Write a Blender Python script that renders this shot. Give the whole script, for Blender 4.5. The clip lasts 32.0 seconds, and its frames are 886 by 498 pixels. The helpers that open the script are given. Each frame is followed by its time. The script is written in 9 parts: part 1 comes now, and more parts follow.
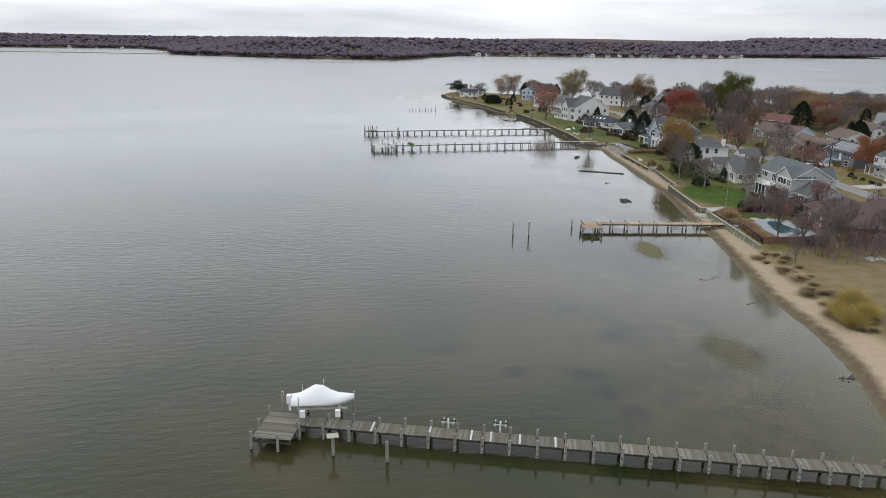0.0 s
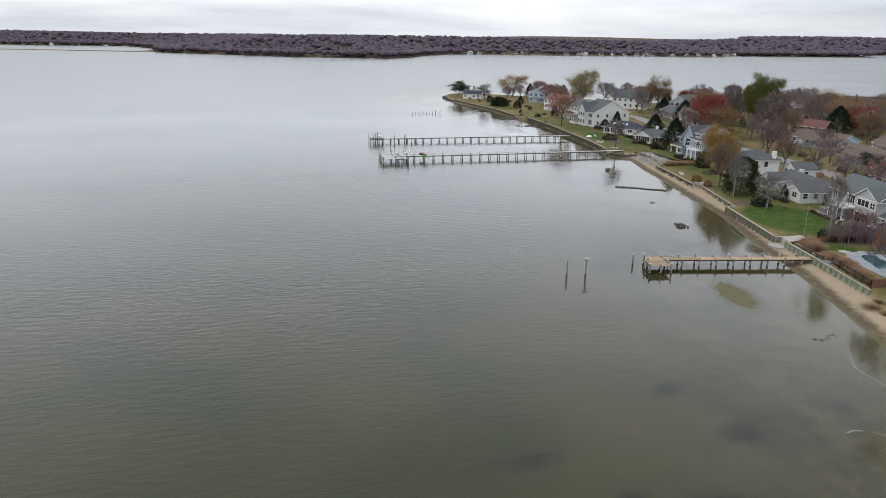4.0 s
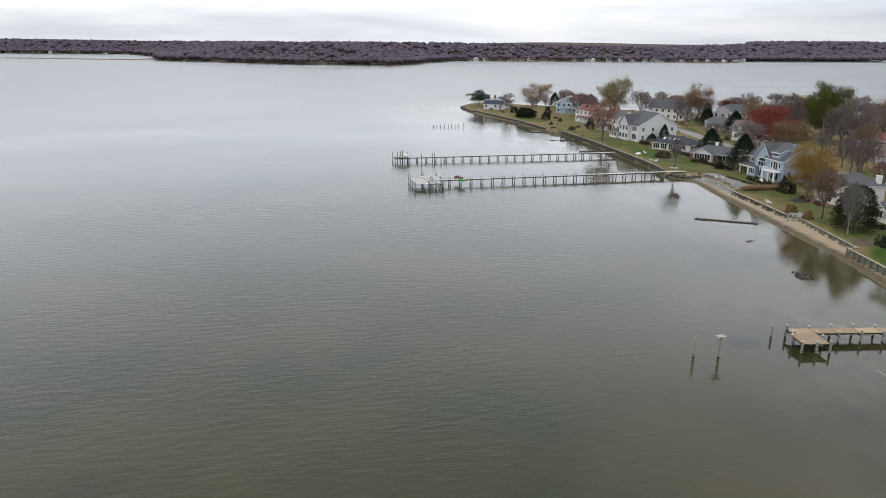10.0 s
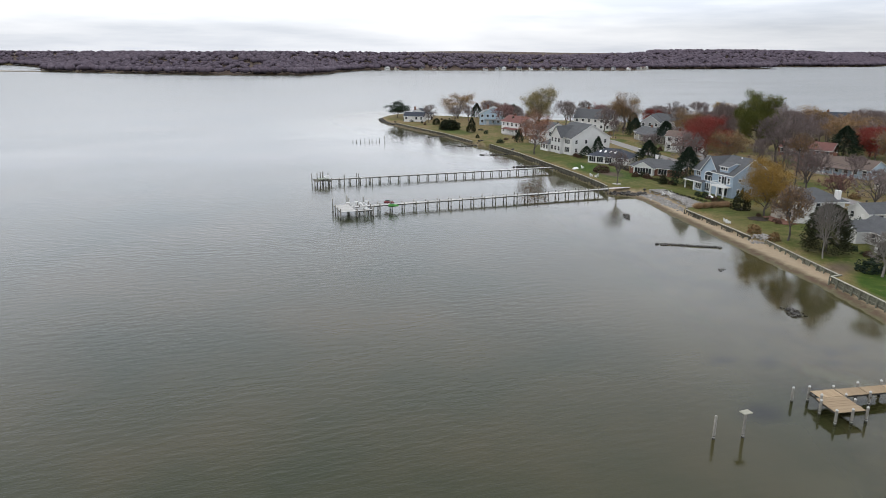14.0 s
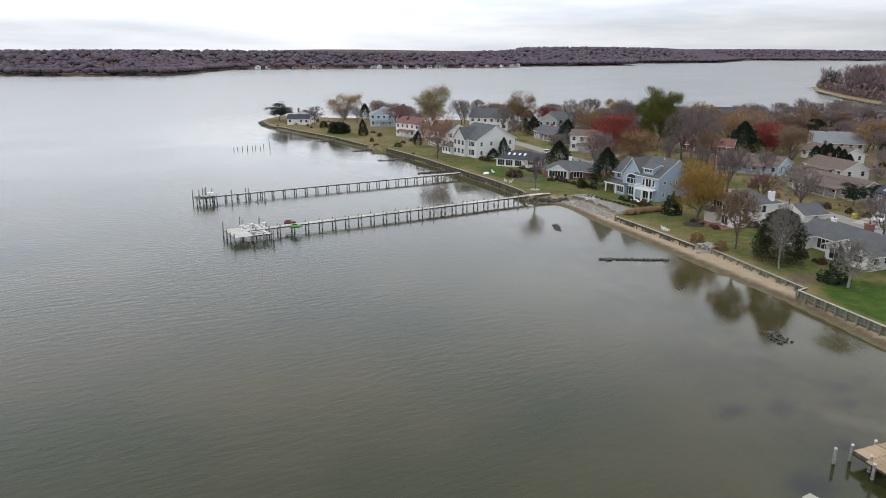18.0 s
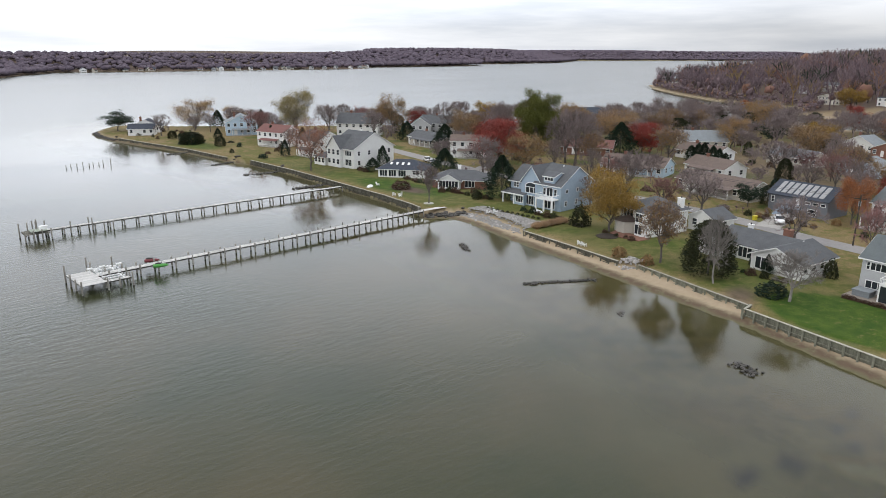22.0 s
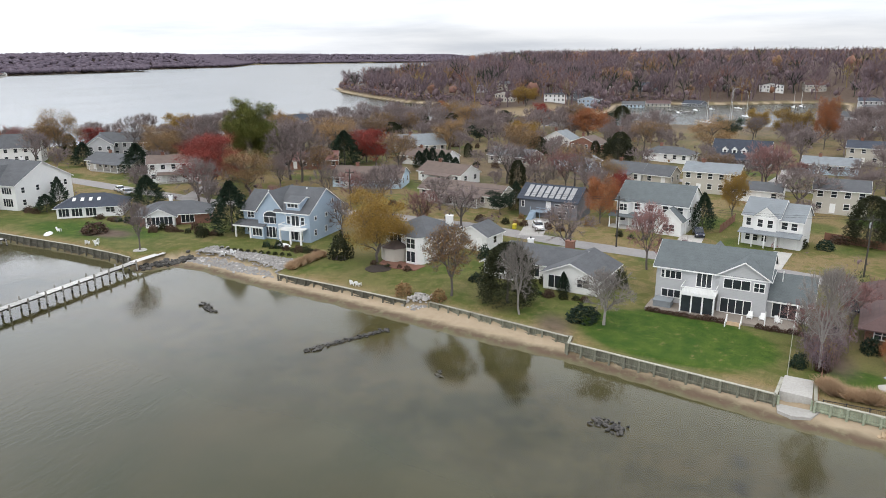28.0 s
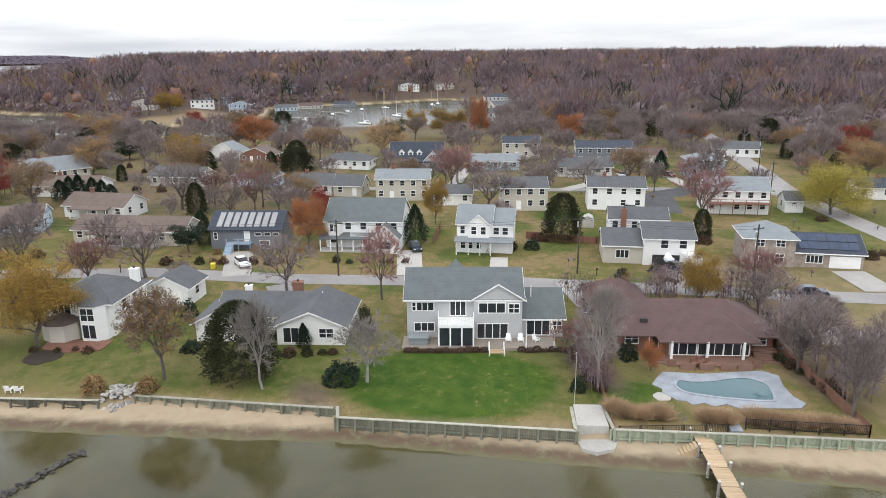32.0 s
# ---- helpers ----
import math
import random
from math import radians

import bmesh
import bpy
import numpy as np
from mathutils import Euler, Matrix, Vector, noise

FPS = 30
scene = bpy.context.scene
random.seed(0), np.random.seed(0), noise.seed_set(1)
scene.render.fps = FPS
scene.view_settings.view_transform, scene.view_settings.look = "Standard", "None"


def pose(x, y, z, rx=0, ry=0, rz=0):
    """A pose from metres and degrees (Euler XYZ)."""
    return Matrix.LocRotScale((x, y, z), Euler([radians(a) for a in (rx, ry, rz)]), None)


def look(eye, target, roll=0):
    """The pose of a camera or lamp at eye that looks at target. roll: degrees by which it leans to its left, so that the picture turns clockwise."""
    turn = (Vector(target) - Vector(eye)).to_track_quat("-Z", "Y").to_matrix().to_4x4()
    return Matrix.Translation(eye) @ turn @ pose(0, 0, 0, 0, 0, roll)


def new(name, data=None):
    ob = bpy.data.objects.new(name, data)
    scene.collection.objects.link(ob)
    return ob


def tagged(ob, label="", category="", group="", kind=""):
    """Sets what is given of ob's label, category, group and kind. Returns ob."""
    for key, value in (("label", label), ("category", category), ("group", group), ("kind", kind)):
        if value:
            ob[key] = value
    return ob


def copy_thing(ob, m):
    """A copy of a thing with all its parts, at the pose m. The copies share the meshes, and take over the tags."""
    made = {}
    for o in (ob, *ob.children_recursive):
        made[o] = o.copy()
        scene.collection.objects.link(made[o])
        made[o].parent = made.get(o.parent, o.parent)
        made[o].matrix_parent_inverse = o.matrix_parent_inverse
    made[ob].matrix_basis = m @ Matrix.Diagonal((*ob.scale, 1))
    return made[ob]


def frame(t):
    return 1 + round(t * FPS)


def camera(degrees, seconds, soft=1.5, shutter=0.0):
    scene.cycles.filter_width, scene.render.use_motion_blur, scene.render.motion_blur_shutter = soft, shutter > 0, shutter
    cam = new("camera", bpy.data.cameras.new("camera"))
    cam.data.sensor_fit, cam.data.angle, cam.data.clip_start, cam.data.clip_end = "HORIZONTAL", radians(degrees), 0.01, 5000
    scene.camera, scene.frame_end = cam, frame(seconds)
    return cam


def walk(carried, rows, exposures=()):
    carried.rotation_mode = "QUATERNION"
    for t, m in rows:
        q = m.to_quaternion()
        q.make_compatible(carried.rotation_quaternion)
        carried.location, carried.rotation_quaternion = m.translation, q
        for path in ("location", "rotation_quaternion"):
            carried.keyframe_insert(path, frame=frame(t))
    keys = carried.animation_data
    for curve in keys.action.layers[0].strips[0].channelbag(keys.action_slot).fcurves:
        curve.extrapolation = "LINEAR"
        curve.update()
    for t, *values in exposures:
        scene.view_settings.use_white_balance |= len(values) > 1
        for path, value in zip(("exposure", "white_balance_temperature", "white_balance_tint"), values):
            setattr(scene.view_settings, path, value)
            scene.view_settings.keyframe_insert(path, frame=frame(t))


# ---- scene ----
# camera
cam = camera(64.6, 32.0, soft=0.9)
PATH = [
    (0, (4.24, -14.32, 38.35), (15.03, 32.31, 23.89), 0.82),
    (1, (3.67, -7.18, 38.42), (15.32, 39.22, 23.90), 0.89),
    (1.5, (3.30, -3.63, 38.54), (15.03, 42.75, 24.01), 1.01),
    (2, (2.90, -0.28, 38.65), (14.61, 46.10, 24.08), 0.97),
    (2.5, (2.43, 2.79, 38.70), (14.15, 49.15, 24.10), 0.92),
    (3, (1.91, 5.74, 38.74), (13.60, 52.10, 24.12), 0.91),
    (3.5, (1.42, 8.72, 38.76), (13.08, 55.09, 24.15), 0.93),
    (5.5, (-0.47, 19.47, 39.12), (11.00, 65.90, 24.54), 0.84),
    (6, (-0.79, 22.23, 39.18), (10.65, 68.68, 24.63), 0.83),
    (6.5, (-1.12, 25.16, 39.11), (10.32, 71.62, 24.60), 0.84),
    (7, (-1.43, 28.21, 38.94), (9.98, 74.69, 24.48), 0.75),
    (7.5, (-1.69, 31.17, 38.76), (9.69, 77.67, 24.34), 0.76),
    (8, (-1.94, 33.93, 38.62), (9.39, 80.45, 24.22), 0.81),
    (8.5, (-2.17, 36.54, 38.53), (9.12, 83.08, 24.18), 0.73),
    (9, (-2.32, 39.07, 38.50), (8.92, 85.65, 24.21), 0.68),
    (9.5, (-2.34, 41.57, 38.50), (8.88, 88.16, 24.24), 0.67),
    (10, (-2.27, 44.06, 38.49), (9.31, 90.58, 24.30), 0.66),
    (10.5, (-2.19, 46.55, 38.51), (9.95, 92.98, 24.45), 0.67),
    (11, (-2.06, 49.06, 38.55), (10.43, 95.41, 24.58), 0.63),
    (11.5, (-1.83, 51.59, 38.61), (11.05, 97.85, 24.68), 0.61),
    (12, (-1.51, 54.26, 38.64), (12.16, 100.31, 24.76), 0.60),
    (12.5, (-1.14, 57.09, 38.62), (13.46, 102.89, 24.83), 0.59),
    (13, (-0.81, 60.06, 38.58), (14.71, 105.57, 24.88), 0.58),
    (13.5, (-0.59, 63.10, 38.52), (15.84, 108.32, 24.91), 0.50),
    (14, (-0.49, 66.18, 38.41), (16.82, 111.09, 24.85), 0.48),
    (14.5, (-0.42, 69.24, 38.27), (17.79, 113.80, 24.75), 0.40),
    (16.5, (0.51, 80.87, 37.99), (22.13, 123.87, 24.44), 0.33),
    (17, (0.69, 83.48, 37.91), (23.19, 126.01, 24.32), 0.32),
    (17.5, (0.73, 86.08, 37.88), (24.51, 127.90, 24.26), 0.32),
    (18, (0.71, 88.72, 37.90), (25.63, 129.87, 24.28), 0.32),
    (18.5, (0.81, 91.37, 37.95), (26.81, 131.86, 24.35), 0.37),
    (19, (1.06, 94.04, 37.98), (28.13, 133.82, 24.41), 0.38),
    (19.5, (1.43, 96.72, 37.97), (29.57, 135.78, 24.45), 0.37),
    (20, (1.90, 99.39, 37.96), (31.11, 137.66, 24.44), 0.34),
    (20.5, (2.45, 101.99, 37.94), (32.68, 139.46, 24.45), 0.32),
    (21, (3.04, 104.52, 37.95), (34.24, 141.19, 24.47), 0.30),
    (21.5, (3.62, 106.98, 37.95), (35.74, 142.85, 24.48), 0.28),
    (22, (4.13, 109.33, 37.95), (37.21, 144.31, 24.44), 0.24),
    (22.5, (4.60, 111.53, 37.95), (38.64, 145.55, 24.39), 0.22),
    (23, (5.23, 113.57, 37.96), (40.26, 146.57, 24.38), 0.19),
    (23.5, (6.09, 115.56, 37.97), (42.20, 147.37, 24.41), 0.15),
    (24, (7.05, 117.58, 37.93), (44.22, 148.17, 24.42), 0.13),
    (24.5, (8.06, 119.65, 37.92), (46.25, 148.96, 24.43), 0.11),
    (26.5, (13.11, 127.71, 37.92), (55.27, 151.04, 24.59), -0.01),
    (27, (14.66, 129.75, 37.83), (57.77, 151.30, 24.53), -0.03),
    (27.5, (16.44, 131.75, 37.77), (60.44, 151.42, 24.48), -0.12),
    (28, (18.37, 133.65, 37.82), (63.27, 151.19, 24.54), -0.25),
    (28.5, (20.32, 135.51, 37.97), (66.09, 150.63, 24.67), -0.30),
    (29, (22.20, 137.43, 38.15), (68.76, 149.87, 24.84), -0.24),
    (29.5, (24.07, 139.34, 38.34), (71.29, 148.90, 25.00), -0.23),
    (30, (26.01, 141.11, 38.50), (73.74, 147.74, 25.13), -0.20),
    (30.5, (28.10, 142.73, 38.65), (76.14, 146.34, 25.26), -0.26),
    (31, (30.32, 144.17, 38.81), (78.48, 144.73, 25.39), -0.33),
    (31.5, (32.68, 145.40, 38.92), (80.77, 142.77, 25.50), -0.40),
    (32, (35.15, 146.35, 38.90), (82.96, 140.39, 25.52), -0.46),
]
walk(cam, [(t, look(eye, target, roll)) for t, eye, target, roll in PATH],
     exposures=[(0.0, -0.28), (14.0, -0.2), (20.0, -0.08), (24.0, 0.1), (32.0, 0.42)])

# ---- light: overcast autumn sky ----
world = bpy.data.worlds.new("overcast_sky")
scene.world = world
world.use_nodes = True
wn, wl = world.node_tree.nodes, world.node_tree.links
wn.clear()
w_out = wn.new("ShaderNodeOutputWorld")
w_bg = wn.new("ShaderNodeBackground")
w_sky = wn.new("ShaderNodeTexSky")
w_sky.sky_type = "NISHITA"
w_sky.sun_disc = False
w_sky.sun_elevation = radians(52)
w_sky.sun_rotation = radians(285)
w_tc = wn.new("ShaderNodeTexCoord")
w_map = wn.new("ShaderNodeMapping")
w_map.inputs["Scale"].default_value = (1.0, 1.0, 9.0)
w_noise = wn.new("ShaderNodeTexNoise")
w_noise.inputs["Scale"].default_value = 2.2
w_noise.inputs["Detail"].default_value = 7.0
w_noise.inputs["Roughness"].default_value = 0.55
w_ramp = wn.new("ShaderNodeValToRGB")
els = w_ramp.color_ramp.elements
els[0].position, els[0].color = 0.37, (7.1, 7.5, 8.25, 1)
els[1].position, els[1].color = 0.6, (10.4, 10.55, 10.95, 1)
w_mix = wn.new("ShaderNodeMixRGB")
w_mix.inputs[0].default_value = 0.9
wl.new(w_tc.outputs["Generated"], w_map.inputs["Vector"])
wl.new(w_map.outputs["Vector"], w_noise.inputs["Vector"])
wl.new(w_noise.outputs["Fac"], w_ramp.inputs["Fac"])
wl.new(w_sky.outputs["Color"], w_mix.inputs[1])
wl.new(w_ramp.outputs["Color"], w_mix.inputs[2])
# an overcast sky grows brighter towards the zenith
w_sep, w_lift, w_mul = wn.new("ShaderNodeSeparateXYZ"), wn.new("ShaderNodeValToRGB"), wn.new("ShaderNodeMixRGB")
lift = w_lift.color_ramp.elements
lift[0].position, lift[0].color = 0.03, (0.95, 0.95, 0.95, 1)
lift[1].position, lift[1].color = 0.6, (1.35, 1.35, 1.35, 1)
for pos, v in ((0.13, 1.9), (0.22, 1.95), (0.38, 1.75)):
    lift.new(pos).color = (v * 0.985, v, v * 1.035, 1)
w_mul.blend_type = "MULTIPLY"
w_mul.inputs[0].default_value = 1.0
wl.new(w_tc.outputs["Generated"], w_sep.inputs[0])
wl.new(w_sep.outputs["Z"], w_lift.inputs["Fac"])
wl.new(w_mix.outputs["Color"], w_mul.inputs[1])
wl.new(w_lift.outputs[0], w_mul.inputs[2])
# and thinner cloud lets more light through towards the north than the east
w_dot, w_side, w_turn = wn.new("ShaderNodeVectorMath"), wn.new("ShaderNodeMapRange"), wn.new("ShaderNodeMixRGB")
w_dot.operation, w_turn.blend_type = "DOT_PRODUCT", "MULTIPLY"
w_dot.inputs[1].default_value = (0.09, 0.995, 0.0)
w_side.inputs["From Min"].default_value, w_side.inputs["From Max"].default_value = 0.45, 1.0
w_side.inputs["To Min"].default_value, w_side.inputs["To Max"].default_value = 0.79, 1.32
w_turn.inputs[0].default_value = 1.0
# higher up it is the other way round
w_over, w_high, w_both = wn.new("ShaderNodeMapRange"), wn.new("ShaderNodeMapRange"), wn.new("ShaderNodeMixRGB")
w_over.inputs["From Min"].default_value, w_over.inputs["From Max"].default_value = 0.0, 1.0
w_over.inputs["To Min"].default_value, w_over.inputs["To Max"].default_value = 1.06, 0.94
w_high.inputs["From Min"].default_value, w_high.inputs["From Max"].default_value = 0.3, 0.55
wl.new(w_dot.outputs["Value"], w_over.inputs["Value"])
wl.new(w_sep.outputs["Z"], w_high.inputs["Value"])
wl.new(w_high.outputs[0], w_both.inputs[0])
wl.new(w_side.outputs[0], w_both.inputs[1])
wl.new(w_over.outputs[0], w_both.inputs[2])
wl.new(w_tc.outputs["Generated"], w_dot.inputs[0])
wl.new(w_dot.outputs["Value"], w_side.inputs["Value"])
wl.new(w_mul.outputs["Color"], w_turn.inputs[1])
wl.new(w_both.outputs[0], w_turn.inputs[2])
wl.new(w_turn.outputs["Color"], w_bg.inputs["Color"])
w_bg.inputs["Strength"].default_value = 0.1
wl.new(w_bg.outputs["Background"], w_out.inputs["Surface"])
sun = new("sun", bpy.data.lights.new("sun", "SUN"))
sun.data.energy, sun.data.angle, sun.data.color = 0.75, radians(45), (1.0, 0.93, 0.82)
sun.matrix_world = look((-75, 20, 99), (0, 0, 0))


# ---- materials ----
def nodes_of(name):
    m = bpy.data.materials.new(name)
    m.use_nodes = True
    return m, m.node_tree.nodes, m.node_tree.links, m.node_tree.nodes["Principled BSDF"]


def rgb(c):
    return (c[0], c[1], c[2], 1.0)


def plain(name, c, var=0.25, scale=2.0, rough=0.8, bump=0.15, metal=0.0, rand=0.12, stretch=(1, 1, 1), c2=None):
    """A weathered surface: two scales of noise between two tones, fine relief, and a shift from object to object."""
    m, n, l, b = nodes_of(name)
    tc, mp = n.new("ShaderNodeTexCoord"), n.new("ShaderNodeMapping")
    mp.inputs["Scale"].default_value = stretch
    l.new(tc.outputs["Object"], mp.inputs["Vector"])
    big, fine = n.new("ShaderNodeTexNoise"), n.new("ShaderNodeTexNoise")
    big.inputs["Scale"].default_value, big.inputs["Detail"].default_value = scale * 0.25, 4
    fine.inputs["Scale"].default_value, fine.inputs["Detail"].default_value = scale * 3.0, 5
    for t in (big, fine):
        l.new(mp.outputs["Vector"], t.inputs["Vector"])
    add = n.new("ShaderNodeMath")
    add.operation = "ADD"
    l.new(big.outputs["Fac"], add.inputs[0])
    l.new(fine.outputs["Fac"], add.inputs[1])
    ramp = n.new("ShaderNodeMapRange")
    ramp.inputs["From Min"].default_value, ramp.inputs["From Max"].default_value = 0.65, 1.35
    l.new(add.outputs[0], ramp.inputs["Value"])
    mix = n.new("ShaderNodeMixRGB")
    lo = c2 if c2 else tuple(v * (1 - var) for v in c)
    hi = c if c2 else tuple(min(1, v * (1 + var * 0.5)) for v in c)
    mix.inputs[1].default_value, mix.inputs[2].default_value = rgb(lo), rgb(hi)
    l.new(ramp.outputs[0], mix.inputs[0])
    info, hsv = n.new("ShaderNodeObjectInfo"), n.new("ShaderNodeHueSaturation")
    mr = n.new("ShaderNodeMapRange")
    mr.inputs["To Min"].default_value, mr.inputs["To Max"].default_value = 1 - rand, 1 + rand
    l.new(info.outputs["Random"], mr.inputs["Value"])
    l.new(mr.outputs[0], hsv.inputs["Value"])
    l.new(mix.outputs[0], hsv.inputs["Color"])
    l.new(hsv.outputs[0], b.inputs["Base Color"])
    b.inputs["Roughness"].default_value, b.inputs["Metallic"].default_value = rough, metal
    if bump:
        bp = n.new("ShaderNodeBump")
        bp.inputs["Strength"].default_value, bp.inputs["Distance"].default_value = bump, 0.05
        l.new(fine.outputs["Fac"], bp.inputs["Height"])
        l.new(bp.outputs[0], b.inputs["Normal"])
    return m


def courses(name, c, pitch, axis="z", depth=0.02, dark=0.75, rough=0.8, var=0.2, jitter=0.0):
    """Lap siding, shingle courses or boards: a saw tooth along one axis, with uneven tone."""
    m, n, l, b = nodes_of(name)
    tc, sep = n.new("ShaderNodeTexCoord"), n.new("ShaderNodeSeparateXYZ")
    l.new(tc.outputs["Object"], sep.inputs[0])
    div, frac = n.new("ShaderNodeMath"), n.new("ShaderNodeMath")
    div.operation, frac.operation = "DIVIDE", "FRACT"
    l.new(sep.outputs["xyz".index(axis)], div.inputs[0])
    div.inputs[1].default_value = pitch
    l.new(div.outputs[0], frac.inputs[0])
    noise_a = n.new("ShaderNodeTexNoise")
    noise_a.inputs["Scale"].default_value, noise_a.inputs["Detail"].default_value = 0.7, 6
    noise_b = n.new("ShaderNodeTexNoise")
    noise_b.inputs["Scale"].default_value, noise_b.inputs["Detail"].default_value = 7.0, 3
    l.new(tc.outputs["Object"], noise_a.inputs["Vector"])
    l.new(tc.outputs["Object"], noise_b.inputs["Vector"])
    mix = n.new("ShaderNodeMixRGB")
    mix.inputs[1].default_value, mix.inputs[2].default_value = rgb([v * (1 - var) for v in c]), rgb([min(1, v * (1 + var)) for v in c])
    s = n.new("ShaderNodeMath")
    s.operation = "MULTIPLY_ADD"
    l.new(noise_b.outputs["Fac"], s.inputs[0])
    s.inputs[1].default_value = 0.6 + jitter
    s.inputs[2].default_value = -0.3 - jitter / 2
    t = n.new("ShaderNodeMath")
    l.new(noise_a.outputs["Fac"], t.inputs[0])
    l.new(s.outputs[0], t.inputs[1])
    l.new(t.outputs[0], mix.inputs[0])
    edge = n.new("ShaderNodeMapRange")
    edge.inputs["From Min"].default_value, edge.inputs["From Max"].default_value = 0.0, 0.18
    edge.inputs["To Min"].default_value, edge.inputs["To Max"].default_value = dark, 1.0
    l.new(frac.outputs[0], edge.inputs["Value"])
    mul = n.new("ShaderNodeMixRGB")
    mul.blend_type = "MULTIPLY"
    mul.inputs[0].default_value = 1.0
    l.new(mix.outputs[0], mul.inputs[1])
    l.new(edge.outputs[0], mul.inputs[2])
    l.new(mul.outputs[0], b.inputs["Base Color"])
    b.inputs["Roughness"].default_value = rough
    bp = n.new("ShaderNodeBump")
    bp.inputs["Strength"].default_value, bp.inputs["Distance"].default_value = 0.6, depth
    l.new(frac.outputs[0], bp.inputs["Height"])
    l.new(bp.outputs[0], b.inputs["Normal"])
    return m


def foliage(name, stops, rough=0.75, trans=0.0):
    """Leaves or twigs: tones told apart leaf by leaf and tree by tree."""
    m, n, l, b = nodes_of(name)
    geo, info = n.new("ShaderNodeNewGeometry"), n.new("ShaderNodeObjectInfo")
    ramp = n.new("ShaderNodeValToRGB")
    e = ramp.color_ramp.elements
    e[0].position, e[0].color = 0.0, rgb(stops[0])
    e[1].position, e[1].color = 1.0, rgb(stops[-1])
    for k, c in enumerate(stops[1:-1]):
        e.new((k + 1) / (len(stops) - 1)).color = rgb(c)
    l.new(geo.outputs["Random Per Island"], ramp.inputs["Fac"])
    hsv, mr = n.new("ShaderNodeHueSaturation"), n.new("ShaderNodeMapRange")
    mr.inputs["To Min"].default_value, mr.inputs["To Max"].default_value = 0.8, 1.2
    l.new(info.outputs["Random"], mr.inputs["Value"])
    l.new(mr.outputs[0], hsv.inputs["Value"])
    l.new(ramp.outputs[0], hsv.inputs["Color"])
    l.new(hsv.outputs[0], b.inputs["Base Color"])
    b.inputs["Roughness"].default_value = rough
    b.inputs["Specular IOR Level"].default_value = 0.2
    return m


def glassy(name, c, rough=0.04):
    m, n, l, b = nodes_of(name)
    tc, no = n.new("ShaderNodeTexCoord"), n.new("ShaderNodeTexNoise")
    no.inputs["Scale"].default_value = 0.6
    l.new(tc.outputs["Object"], no.inputs["Vector"])
    mix = n.new("ShaderNodeMixRGB")
    mix.inputs[1].default_value, mix.inputs[2].default_value = rgb([v * 0.5 for v in c]), rgb([v * 1.6 for v in c])
    l.new(no.outputs["Fac"], mix.inputs[0])
    l.new(mix.outputs[0], b.inputs["Base Color"])
    b.inputs["Roughness"].default_value = rough
    b.inputs["IOR"].default_value = 1.5
    return m


ROOF_PANEL = plain("milky_roof_panel", (0.3, 0.3, 0.3), 0.25, 2, 0.5, 0.05)
FOAM = plain("dry_foam", (0.26, 0.26, 0.25), 0.3, 3, 0.9, 0.1)
PILE = plain("weathered_pile", (0.3, 0.285, 0.25), 0.5, 6, 0.9, 0.4, stretch=(3, 3, 0.5))
PILE_DARK = plain("wet_pile", (0.030, 0.027, 0.023), 0.5, 5, 0.7, 0.4)
# the pale growth that the tide leaves on each pile, a hand above the water
_n, _l = PILE_DARK.node_tree.nodes, PILE_DARK.node_tree.links
_b, _tc, _sep, _no = _n["Principled BSDF"], _n.new("ShaderNodeTexCoord"), _n.new("ShaderNodeSeparateXYZ"), _n.new("ShaderNodeTexNoise")
_ma, _ra, _mx = _n.new("ShaderNodeMath"), _n.new("ShaderNodeValToRGB"), _n.new("ShaderNodeMixRGB")
_no.inputs["Scale"].default_value = 9.0
_l.new(_tc.outputs["Object"], _sep.inputs[0])
_l.new(_tc.outputs["Object"], _no.inputs["Vector"])
_ma.operation = "MULTIPLY_ADD"
_l.new(_no.outputs["Fac"], _ma.inputs[0])
_ma.inputs[1].default_value = 0.2
_l.new(_sep.outputs["Z"], _ma.inputs[2])
for _p, _v in ((0.27, 0.0), (0.3, 1.0), (0.42, 1.0)):
    _ra.color_ramp.elements.new(_p).color = (_v, _v, _v, 1)
_ra.color_ramp.elements[0].color = (0, 0, 0, 1)
_ra.color_ramp.elements[-1].position, _ra.color_ramp.elements[-1].color = 0.46, (0, 0, 0, 1)
_l.new(_ma.outputs[0], _ra.inputs["Fac"])
_l.new(_ra.outputs[0], _mx.inputs[0])
_l.new(_b.inputs["Base Color"].links[0].from_socket, _mx.inputs[1])
_mx.inputs[2].default_value = (0.34, 0.33, 0.3, 1)
_l.new(_mx.outputs[0], _b.inputs["Base Color"])
PILE_CAP = plain("white_pile_cap", (0.55, 0.55, 0.53), 0.15, 4, 0.6, 0.1)
PLANK_OLD = foliage("grey_planks", [(0.125, 0.116, 0.09), (0.155, 0.147, 0.118), (0.18, 0.17, 0.142), (0.225, 0.215, 0.185)], 0.9)
SHELF_GREEN = foliage("pale_green_planks", [(0.36, 0.4, 0.33), (0.42, 0.46, 0.39)], 0.85)
PLANK_PALE = foliage("pale_planks", [(0.4, 0.4, 0.38), (0.48, 0.47, 0.45), (0.55, 0.54, 0.52)], 0.85)
PLANK_NEW = foliage("tan_planks", [(0.37, 0.275, 0.175), (0.4, 0.3, 0.195), (0.43, 0.33, 0.215)], 0.85)
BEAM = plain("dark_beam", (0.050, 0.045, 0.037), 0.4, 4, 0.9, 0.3)
